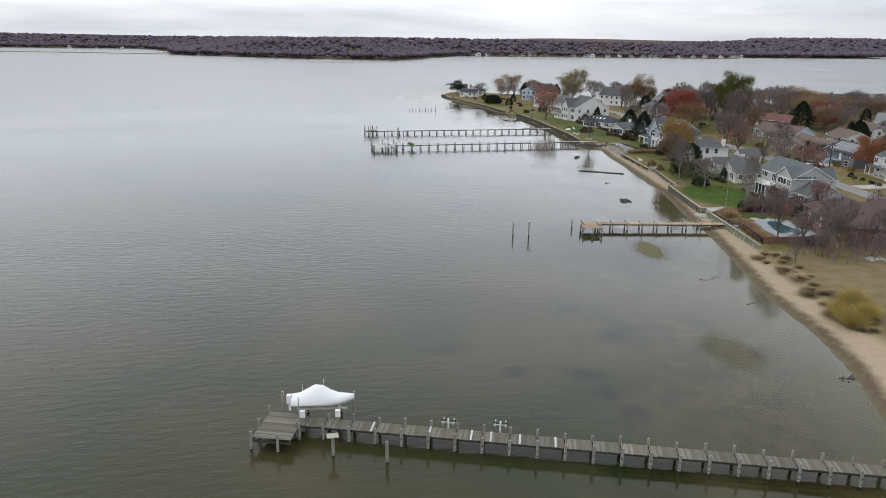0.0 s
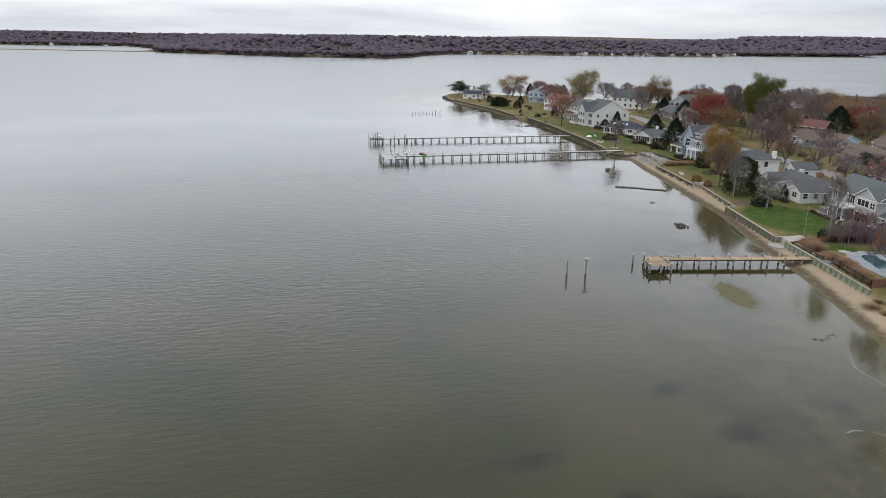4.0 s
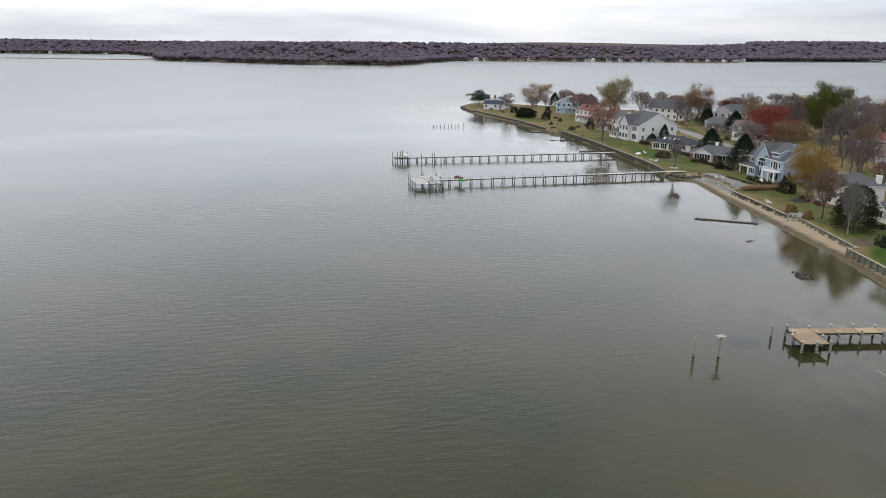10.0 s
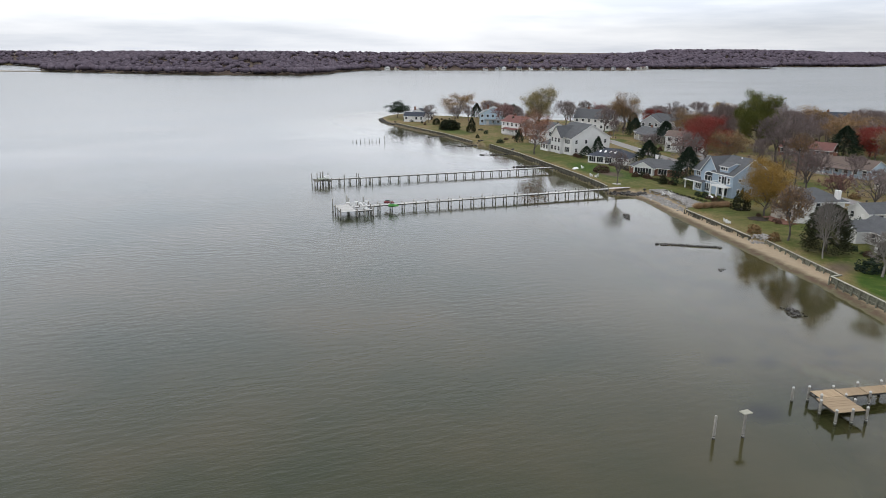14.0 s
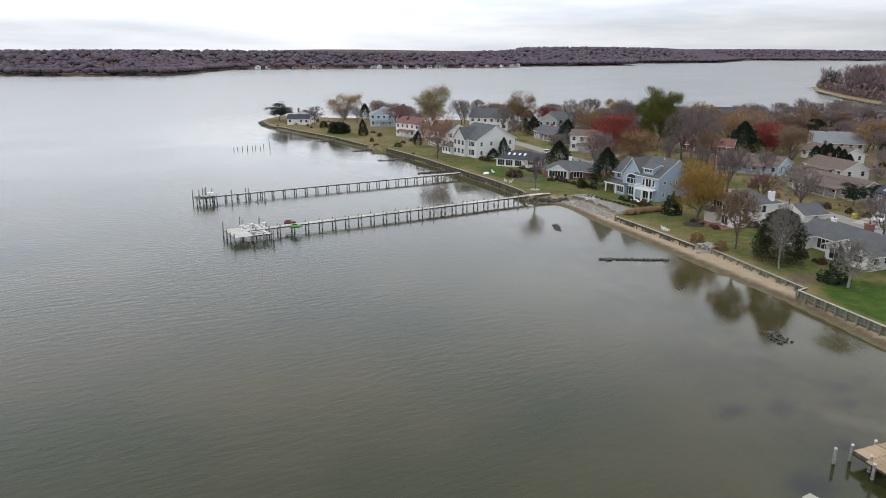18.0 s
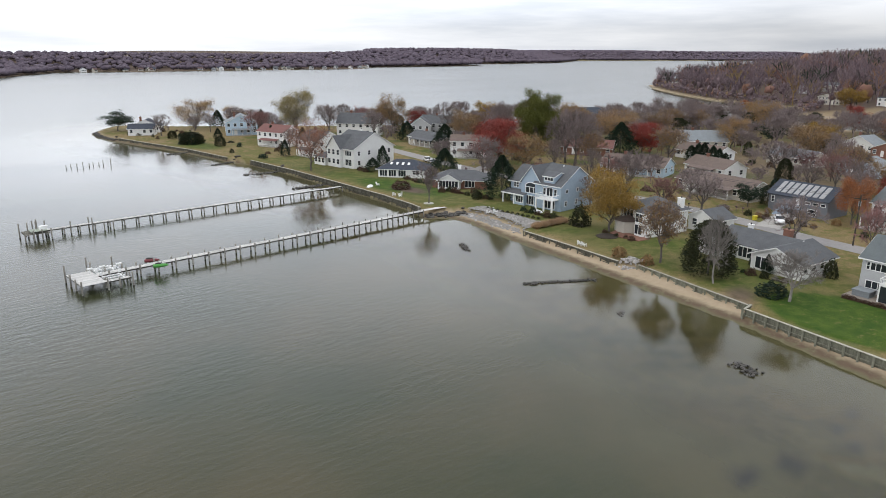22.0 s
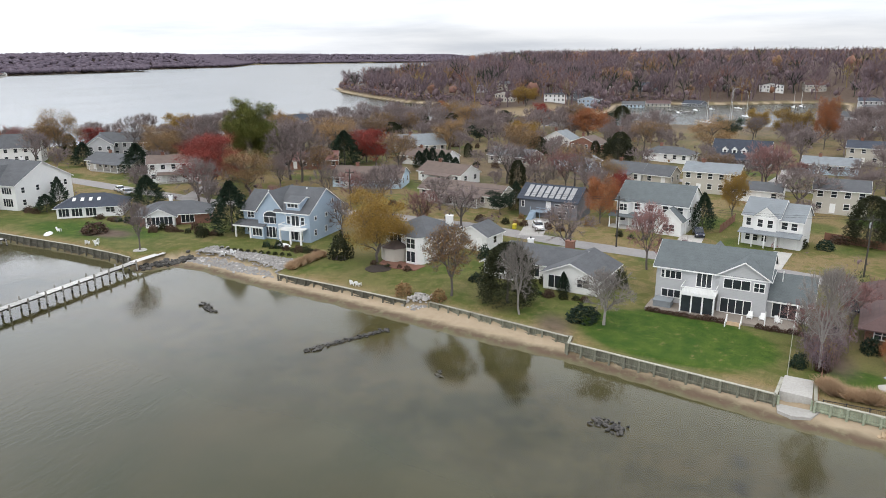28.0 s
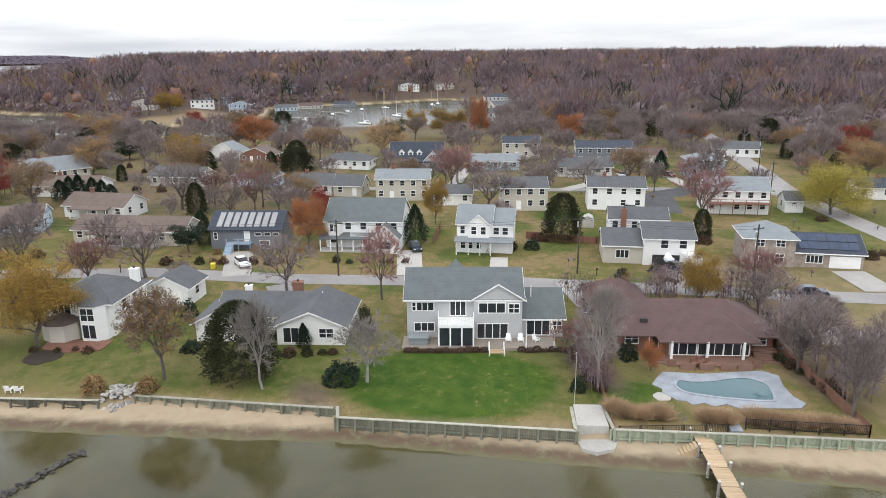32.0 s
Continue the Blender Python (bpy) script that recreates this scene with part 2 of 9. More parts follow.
SHEETING = plain("green_treated_timber", (0.33, 0.375, 0.27), 0.5, 5, 0.9, 0.4, stretch=(2, 2, 0.4), c2=(0.17, 0.18, 0.13))
SHEETING_OLD = plain("brown_weathered_timber", (0.128, 0.120, 0.090), 0.5, 5, 0.9, 0.4, stretch=(2, 2, 0.4), c2=(0.053, 0.051, 0.038))
SHEETING_MID = plain("green_brown_weathered_timber", (0.21, 0.215, 0.16), 0.5, 5, 0.9, 0.4, stretch=(2, 2, 0.4), c2=(0.085, 0.08, 0.058))
CAPBOARD = plain("grey_cap_board", (0.361, 0.353, 0.287), 0.35, 4, 0.9, 0.3)
WHITE = plain("white_paint", (0.78, 0.78, 0.76), 0.1, 2, 0.6, 0.05, rand=0.03)
WHITE_COVER = plain("white_shrink_wrap", (0.85, 0.86, 0.87), 0.05, 2, 0.35, 0.1, rand=0.02)
HULL = plain("white_gelcoat", (0.75, 0.76, 0.77), 0.06, 2, 0.25, 0.02)
DARKM = plain("dark_rubber", (0.03, 0.03, 0.03), 0.3, 4, 0.7, 0.1)
STEEL = plain("galvanised_steel", (0.45, 0.46, 0.47), 0.2, 5, 0.4, 0.05, metal=0.7)
GLASS = glassy("window_glass", (0.025, 0.03, 0.035))
SID_WHITE = courses("white_siding", (0.72, 0.72, 0.7), 0.22, "z", 0.015, 0.86, 0.6, 0.06)
SID_GREY = courses("grey_siding", (0.42, 0.425, 0.43), 0.22, "z", 0.015, 0.85, 0.65, 0.08)
SID_BLUE = courses("blue_siding", (0.29, 0.365, 0.44), 0.22, "z", 0.015, 0.85, 0.65, 0.08)
SID_PALEBLUE = courses("pale_blue_siding", (0.42, 0.53, 0.62), 0.22, "z", 0.015, 0.85, 0.65, 0.08)
SID_TAN = courses("tan_siding", (0.45, 0.42, 0.36), 0.22, "z", 0.015, 0.85, 0.7, 0.08)
SID_DARK = courses("dark_grey_siding", (0.15, 0.16, 0.18), 0.22, "z", 0.015, 0.8, 0.7, 0.1)
BRICK = courses("red_brick", (0.203, 0.098, 0.068), 0.075, "z", 0.01, 0.7, 0.9, 0.3, 0.8)
STONE_WALL = plain("grey_brown_stone", (0.33, 0.28, 0.24), 0.5, 6, 0.9, 0.6)
ROOF_GREY = courses("grey_shingles", (0.088, 0.092, 0.098), 0.3, "z", 0.03, 0.86, 0.9, 0.3, 0.8)
ROOF_GREEN = courses("grey_green_shingles", (0.104, 0.119, 0.122), 0.3, "z", 0.03, 0.86, 0.9, 0.25, 0.8)
ROOF_DARK = courses("charcoal_shingles", (0.04, 0.048, 0.065), 0.3, "z", 0.03, 0.86, 0.9, 0.3, 0.8)
ROOF_BROWN = courses("brown_shingles", (0.095, 0.058, 0.054), 0.3, "z", 0.03, 0.86, 0.9, 0.25, 0.8)
ROOF_TAN = courses("tan_shingles", (0.134, 0.100, 0.084), 0.3, "z", 0.03, 0.86, 0.9, 0.25, 0.8)
ROOF_RED = courses("red_shingles", (0.165, 0.075, 0.065), 0.3, "z", 0.03, 0.86, 0.9, 0.25, 0.8)
ROOF_PALE = courses("pale_shingles", (0.200, 0.220, 0.232), 0.3, "z", 0.03, 0.8, 0.9, 0.2, 0.8)
BARK = plain("grey_bark", (0.12, 0.103, 0.09), 0.5, 4, 0.95, 0.6, stretch=(3, 3, 0.6))
BARK_PALE = plain("pale_bark", (0.252, 0.231, 0.210), 0.4, 4, 0.9, 0.4)
TWIG = foliage("bare_twigs", [(0.13, 0.105, 0.1), (0.185, 0.152, 0.146), (0.24, 0.2, 0.19), (0.2, 0.145, 0.138)])
TWIG_PALE = foliage("pale_twigs", [(0.16, 0.145, 0.13), (0.22, 0.2, 0.18), (0.19, 0.165, 0.15)])
TWIG_RED = foliage("reddish_twigs", [(0.2, 0.095, 0.09), (0.26, 0.135, 0.125), (0.22, 0.145, 0.135)])
L_GOLD = foliage("gold_leaves", [(0.16, 0.09, 0.02), (0.24, 0.14, 0.03), (0.31, 0.2, 0.045), (0.13, 0.095, 0.03)])
L_ORANGE = foliage("orange_leaves", [(0.22, 0.07, 0.03), (0.31, 0.115, 0.045), (0.28, 0.15, 0.07)])
L_PEACH = foliage("russet_leaves", [(0.221, 0.119, 0.051), (0.289, 0.170, 0.076), (0.187, 0.128, 0.068), (0.255, 0.187, 0.085)])
L_RED = foliage("red_leaves", [(0.184, 0.023, 0.022), (0.275, 0.042, 0.034), (0.230, 0.065, 0.046), (0.138, 0.031, 0.023)])
L_RUST = foliage("rust_leaves", [(0.24, 0.1, 0.055), (0.32, 0.15, 0.09), (0.2, 0.12, 0.09)])
L_GREEN = foliage("green_leaves", [(0.034, 0.048, 0.009), (0.058, 0.072, 0.014), (0.091, 0.096, 0.019), (0.115, 0.096, 0.022)])
L_OLIVE = foliage("olive_leaves", [(0.16, 0.13, 0.05), (0.22, 0.17, 0.07), (0.13, 0.12, 0.05)])
L_WILLOW = foliage("willow_leaves", [(0.22, 0.18, 0.04), (0.32, 0.27, 0.05), (0.25, 0.2, 0.05)])
NEEDLE = foliage("dark_needles", [(0.01, 0.023, 0.014), (0.019, 0.035, 0.02), (0.03, 0.048, 0.025)])
CEDAR = foliage("cedar_needles", [(0.016, 0.022, 0.009), (0.028, 0.034, 0.013), (0.044, 0.042, 0.018)])
SHRUB_BROWN = foliage("brown_shrub_leaves", [(0.060, 0.033, 0.024), (0.090, 0.051, 0.036), (0.072, 0.054, 0.030)])
REED = foliage("dry_grass_blades", [(0.33, 0.22, 0.13), (0.42, 0.3, 0.19), (0.27, 0.18, 0.105)])
DRY_GRASS = foliage("flattened_dry_grass", [(0.3, 0.235, 0.14), (0.4, 0.32, 0.2), (0.24, 0.18, 0.1)])
REED_YELLOW = foliage("yellow_grass_blades", [(0.342, 0.270, 0.082), (0.414, 0.332, 0.118), (0.296, 0.216, 0.072)])
ROCK = plain("wet_rock", (0.085, 0.078, 0.068), 0.5, 4, 0.75, 0.6, rand=0.6, c2=(0.022, 0.02, 0.017))
ROCK_PALE = plain("pale_riprap", (0.36, 0.345, 0.325), 0.35, 4, 0.9, 0.5, rand=0.3)
CONCRETE = plain("concrete", (0.38, 0.365, 0.335), 0.2, 1.5, 0.9, 0.15)
PAVING = plain("pale_pool_paving", (0.3, 0.325, 0.36), 0.35, 3, 0.8, 0.15)
POOL = plain("pool_water", (0.036, 0.1, 0.11), 0.15, 0.5, 0.05, 0.0)
ASPHALT = plain("worn_asphalt", (0.29, 0.275, 0.265), 0.2, 1.0, 0.9, 0.15)
ASPHALT_DARK = plain("dark_asphalt", (0.075, 0.075, 0.08), 0.3, 1.0, 0.9, 0.15)
DECK_BROWN = courses("brown_deck_boards", (0.2, 0.115, 0.085), 0.16, "x", 0.01, 0.6, 0.8, 0.2)
MULCH = plain("dark_mulch", (0.04, 0.028, 0.02), 0.5, 8, 0.95, 0.6)
SOLAR = glassy("solar_cells", (0.02, 0.035, 0.07), 0.15)
YELLOW = plain("yellow_plastic", (0.6, 0.5, 0.03), 0.1, 3, 0.4, 0.02)
GREENP = plain("green_plastic", (0.06, 0.26, 0.04), 0.1, 3, 0.35, 0.02)
REDP = plain("red_plastic", (0.14, 0.02, 0.025), 0.1, 3, 0.35, 0.02)
CAR_WHITE = plain("white_car_paint", (0.75, 0.75, 0.75), 0.04, 2, 0.2, 0.0)
CAR_DARK = plain("dark_blue_car_paint", (0.025, 0.03, 0.05), 0.1, 2, 0.18, 0.0)
CAR_SILVER = plain("silver_car_paint", (0.45, 0.46, 0.48), 0.05, 2, 0.22, 0.0, metal=0.4)
IRON = plain("black_iron", (0.02, 0.02, 0.022), 0.2, 4, 0.5, 0.05)
FENCE_WOOD = plain("red_brown_fence_wood", (0.2, 0.1, 0.065), 0.35, 4, 0.9, 0.5, stretch=(3, 3, 0.3))


# ---- mesh helpers ----
class Geo:
    """Verts and faces of one mesh, gathered piece by piece."""

    def __init__(self):
        self.v, self.f = [], []

    def add(self, vs, fs):
        o = len(self.v)
        self.v.extend([tuple(p) for p in vs])
        self.f.extend([tuple(i + o for i in q) for q in fs])
        return self

    def box(self, x0, x1, y0, y1, z0, z1):
        return self.add([(x0, y0, z0), (x1, y0, z0), (x1, y1, z0), (x0, y1, z0), (x0, y0, z1), (x1, y0, z1), (x1, y1, z1), (x0, y1, z1)],
                        [(3, 2, 1, 0), (4, 5, 6, 7), (0, 1, 5, 4), (1, 2, 6, 5), (2, 3, 7, 6), (3, 0, 4, 7)])

    def prism(self, poly, z0, z1):
        n = len(poly)
        return self.add([(x, y, z0) for x, y in poly] + [(x, y, z1) for x, y in poly],
                        [tuple(range(n - 1, -1, -1)), tuple(range(n, 2 * n))] + [(i, (i + 1) % n, n + (i + 1) % n, n + i) for i in range(n)])

    def tube(self, a, b, ra, rb, n=6, caps=True):
        a, b = Vector(a), Vector(b)
        d = (b - a).normalized()
        u = d.orthogonal().normalized()
        w = d.cross(u)
        vs = []
        for p, r in ((a, ra), (b, rb)):
            for k in range(n):
                t = 2 * math.pi * k / n
                vs.append(p + (u * math.cos(t) + w * math.sin(t)) * r)
        fs = [(k, (k + 1) % n, n + (k + 1) % n, n + k) for k in range(n)]
        if caps:
            fs += [tuple(range(n - 1, -1, -1)), tuple(range(n, 2 * n))]
        return self.add(vs, fs)

    def beam(self, a, b, w, h):
        """A squared timber from a to b, w wide and h high, b level with its middle."""
        a, b = Vector(a), Vector(b)
        d = (b - a).normalized()
        s = d.cross(Vector((0, 0, 1)))
        s = (s.normalized() if s.length > 1e-4 else Vector((1, 0, 0))) * w / 2
        u = s.cross(d).normalized() * h / 2
        vs = [a - s - u, a + s - u, a + s + u, a - s + u, b - s - u, b + s - u, b + s + u, b - s + u]
        return self.add(vs, [(0, 1, 2, 3), (7, 6, 5, 4), (0, 4, 5, 1), (1, 5, 6, 2), (2, 6, 7, 3), (3, 7, 4, 0)])

    def ring(self, path, centre, w, h):
        """A closed board of one piece along a path, w thick and h high."""
        n, vs = len(path), []
        for x, y, z in path:
            d = Vector((x - centre[0], y - centre[1], 0)).normalized() * w
            vs += [(x, y, z - h / 2), (x + d.x, y + d.y, z - h / 2), (x + d.x, y + d.y, z + h / 2), (x, y, z + h / 2)]
        fs = []
        for i in range(n):
            a, b = 4 * i, 4 * ((i + 1) % n)
            fs += [(a + k, b + k, b + (k + 1) % 4, a + (k + 1) % 4) for k in range(4)]
        return self.add(vs, fs)

    def stair(self, x0, x1, y0, y1, z0, z1, n):
        """A solid flight of n steps that climbs from y0 to y1."""
        prof = [(y0, z0)]
        for k in range(n):
            ya, z = y0 + (y1 - y0) * k / n, z0 + (z1 - z0) * (k + 1) / n
            prof += [(ya, z), (y0 + (y1 - y0) * (k + 1) / n, z)]
        prof.append((y1, z0 - 0.01))
        m = len(prof)
        return self.add([(x0, y, z) for y, z in prof] + [(x1, y, z) for y, z in prof], [tuple(range(m)), tuple(range(2 * m - 1, m - 1, -1))] + [(i, m + i, m + (i + 1) % m, (i + 1) % m) for i in range(m)])

    def mesh(self, name, material=None, smooth=False):
        me = bpy.data.meshes.new(name)
        me.from_pydata(self.v, [], self.f)
        if material:
            me.materials.append(material)
        if smooth:
            me.polygons.foreach_set("use_smooth", [True] * len(me.polygons))
        me.update()
        return me


def fast_mesh(name, verts, faces, material, smooth=False):
    """A mesh from arrays: verts (n, 3) and faces (m, k)."""
    me = bpy.data.meshes.new(name)
    verts, faces = np.asarray(verts, np.float32), np.asarray(faces, np.int32)
    k = faces.shape[1]
    me.vertices.add(len(verts))
    me.vertices.foreach_set("co", verts.ravel())
    me.loops.add(faces.size)
    me.loops.foreach_set("vertex_index", faces.ravel())
    me.polygons.add(len(faces))
    me.polygons.foreach_set("loop_start", np.arange(0, faces.size, k, dtype=np.int32))
    me.polygons.foreach_set("loop_total", np.full(len(faces), k, np.int32))
    if smooth:
        me.polygons.foreach_set("use_smooth", np.ones(len(faces), bool))
    me.materials.append(material)
    me.update(calc_edges=True)
    me.validate()
    return me


def part(name, geo, material, parent, label="", smooth=False):
    """One mesh as one object under a thing or a part."""
    me = geo.mesh(name, material, smooth) if isinstance(geo, Geo) else geo
    ob = new(name, me)
    ob.parent = parent
    if label:
        tagged(ob, label)
    return ob


def thing(name, m, label, category, group="", kind=""):
    ob = new(name)
    ob.matrix_basis = m
    ob.empty_display_size = 0.3
    return tagged(ob, label, category, group, kind)


def solid(name, geo, material, m, label, category, group="", kind="", smooth=False):
    ob = new(name, geo.mesh(name, material, smooth) if isinstance(geo, Geo) else geo)
    ob.matrix_basis = m
    return tagged(ob, label, category, group, kind)


# ---- plan of land and water ----
SHORE_BEACH = [(20, -2500), (20, -300), (45, -60), (56, 10), (65, 39), (71, 51), (74.5, 61), (77.5, 76), (84, 94), (89.2, 109), (94, 127), (98, 139),
               (101.5, 150), (103.5, 161), (106.5, 175), (109.5, 188), (113, 206), (116.5, 219)]
SHORE_POINT = [(117, 226), (111.5, 230), (114.5, 236), (117, 252), (118.5, 271), (121, 303), (121.5, 331), (119, 344), (118, 375), (113, 407), (110, 430), (109.5, 450),
               (112.5, 466), (120, 477), (129, 487), (140, 484), (152, 466), (170, 450)]
SHORE_NECK = [(200, 425), (235, 400), (280, 375), (330, 352), (380, 325), (415, 290), (412, 255), (395, 225), (400, 195), (425, 160), (425, 114), (446, 86),
              (540, 60), (640, 44), (658, 64), (650, 86), (626, 115), (612, 150)]
SHORE_CREEK = [(607, 193), (582, 207), (522, 203), (482, 205), (452, 226), (455, 245), (480, 290), (535, 303), (545, 330), (570, 385), (635, 455), (720, 530),
               (790, 577), (812, 575), (900, 545), (1100, 600), (1500, 640), (4700, 700), (4700, -2500)]
SHORE = SHORE_BEACH + SHORE_POINT + SHORE_NECK + SHORE_CREEK
BANK_BEACH = [(28, -2500), (28, -300), (62, -60), (72, 20), (80, 55), (82, 66), (85, 80), (89, 92), (91.2, 95.5), (94.6, 109), (97.8, 121.3), (98.2, 124.8),
              (103.5, 149.4), (106, 149.8), (112.2, 172.5), (111.6, 177), (114.2, 190), (116.2, 202)]
BANK_POINT = [(119, 206), (122.5, 219), (122, 228), (115, 233), (115.6, 238), (118, 252), (119.5, 271), (122, 303), (122.5, 331), (120.5, 344), (120, 375), (115.5, 407),
              (113, 430), (112.5, 448), (115, 464), (121, 473), (129, 482), (139, 480), (149, 464)]
BANK_NECK = [(168, 447), (198, 422), (233, 397), (278, 372), (328, 349), (376, 323), (411, 289), (408, 255), (391, 225), (396, 195), (421, 160), (421, 113),
             (444, 81), (540, 55), (642, 40), (663, 63), (655, 88), (631, 117), (617, 151)]
BANK_CREEK = [(612, 196), (584, 212), (523, 208), (484, 210), (457, 228), (459, 245), (483, 286), (539, 300), (549, 329), (575, 383), (640, 452), (724, 526),
              (790, 570), (812, 570), (900, 540), (1100, 595), (1500, 635), (4700, 695), (4700, -2500)]
BANK = BANK_BEACH + BANK_POINT + BANK_NECK + BANK_CREEK
FAR = [(-2600, 2700), (-1500, 2200), (-800, 2000), (-330, 1980), (-235, 1760), (-200, 1468), (69, 1255), (202, 1222), (255, 1290), (304, 1396), (380, 1520), (629, 1504),
       (1039, 1480), (1145, 1590), (1580, 1610), (1640, 1840), (2250, 1850), (3050, 2330), (3600, 2120), (4050, 1760), (4700, 1450), (4700, 4600), (-2600, 4600)]


def signed(poly, x, y):
    """Distance to the outline, positive inside."""
    p = np.array(poly, float)
    q = np.roll(p, -1, 0)
    best, inside = np.full(x.shape, 1e9), np.zeros(x.shape, bool)
    for (ax, ay), (bx, by) in zip(p, q):
        dx, dy = bx - ax, by - ay
        t = np.clip(((x - ax) * dx + (y - ay) * dy) / (dx * dx + dy * dy + 1e-9), 0, 1)
        best = np.minimum(best, (x - ax - t * dx) ** 2 + (y - ay - t * dy) ** 2)
        if dy:
            cross = ((ay > y) != (by > y)) & (x < (bx - ax) * (y - ay) / dy + ax)
            inside ^= cross
    d = np.sqrt(best)
    return np.where(inside, d, -d)


def ease(a, b, x):
    t = np.clip((x - a) / (b - a), 0, 1)
    return t * t * (3 - 2 * t)


def heights(x, y):
    """Height of the ground, and the distances inside shore and bank."""
    s, k, far = signed(SHORE, x, y), signed(BANK, x, y), signed(FAR, x, y)
    roll = 0.5 * np.sin(x * 0.021 + 1) * np.sin(y * 0.017) + 0.3 * np.sin(x * 0.05 + y * 0.037)
    beach = np.clip(s * 0.13, 0, 0.95)
    upland = 1.75 + np.clip(k, 0, 120) * 0.009 + roll * ease(25, 90, k) * 0.8
    upland = upland + 18.5 * ease(480, 950, x - 0.15 * (y - 100)) * ease(0, 160, k) + 6 * ease(420, 600, x) * ease(5, 60, k)
    width = np.where(y < 94, 7.0, 0.5)
    z = np.where(k > 0, beach + (upland - beach) * ease(0, 1, k / width + 0.35), beach)
    deep = 1 + 9 * ease(300, 430, x)
    bed = -np.clip(-s * deep * 0.028, 0, 0.55) - np.clip((-s * deep - 22) * 0.045, 0, 3.0)
    bed = bed + 0.09 * np.sin(x * 0.23 + 0.5 * np.sin(y * 0.2)) * np.sin(y * 0.19 + 1) * ease(0, 12, -s)
    z = np.where(s > 0, z, bed)
    hill = 1 + (25 + 14 * ease(900, 1700, x)) * ease(0, 260, far) * (1 - 0.6 * ease(230, 480, far)) + 2.5 * np.sin(x * 0.0041) * ease(40, 250, far)
    return np.where(far > 0, hill, z), s, k, far


def gz(x, y):
    return float(heights(np.array([float(x)]), np.array([float(y)]))[0][0])


def steps(*spans):
    out = []
    for a, b, d in spans:
        out.extend(np.arange(a, b, d))
    return np.array(out + [spans[-1][1]], float)


GX = steps((-4700, -1500, 400), (-1500, -400, 55), (-400, -20, 38), (-20, 30, 4), (30, 60, 1.5), (60, 130, 1.15), (130, 215, 2.5), (215, 440, 6), (440, 860, 7), (860, 1700, 30), (1700, 4700, 130))
GY = steps((-2500, -600, 200), (-600, -60, 30), (-60, 30, 5), (30, 240, 1.25), (240, 490, 2.6), (490, 620, 6), (620, 1200, 29), (1200, 1950, 24), (1950, 4700, 150))
XX, YY = np.meshgrid(GX, GY)
ZZ, SS, KK, FF = heights(XX, YY)
rows_n, cols_n = XX.shape
idx = np.arange(rows_n * cols_n).reshape(rows_n, cols_n)
QUADS = np.stack([idx[:-1, :-1], idx[:-1, 1:], idx[1:, 1:], idx[1:, :-1]], -1).reshape(-1, 4)


def attribute(me, name, values):
    a = me.attributes.new(name, "FLOAT", "POINT")
    a.data.foreach_set("value", np.asarray(values, np.float32).ravel())


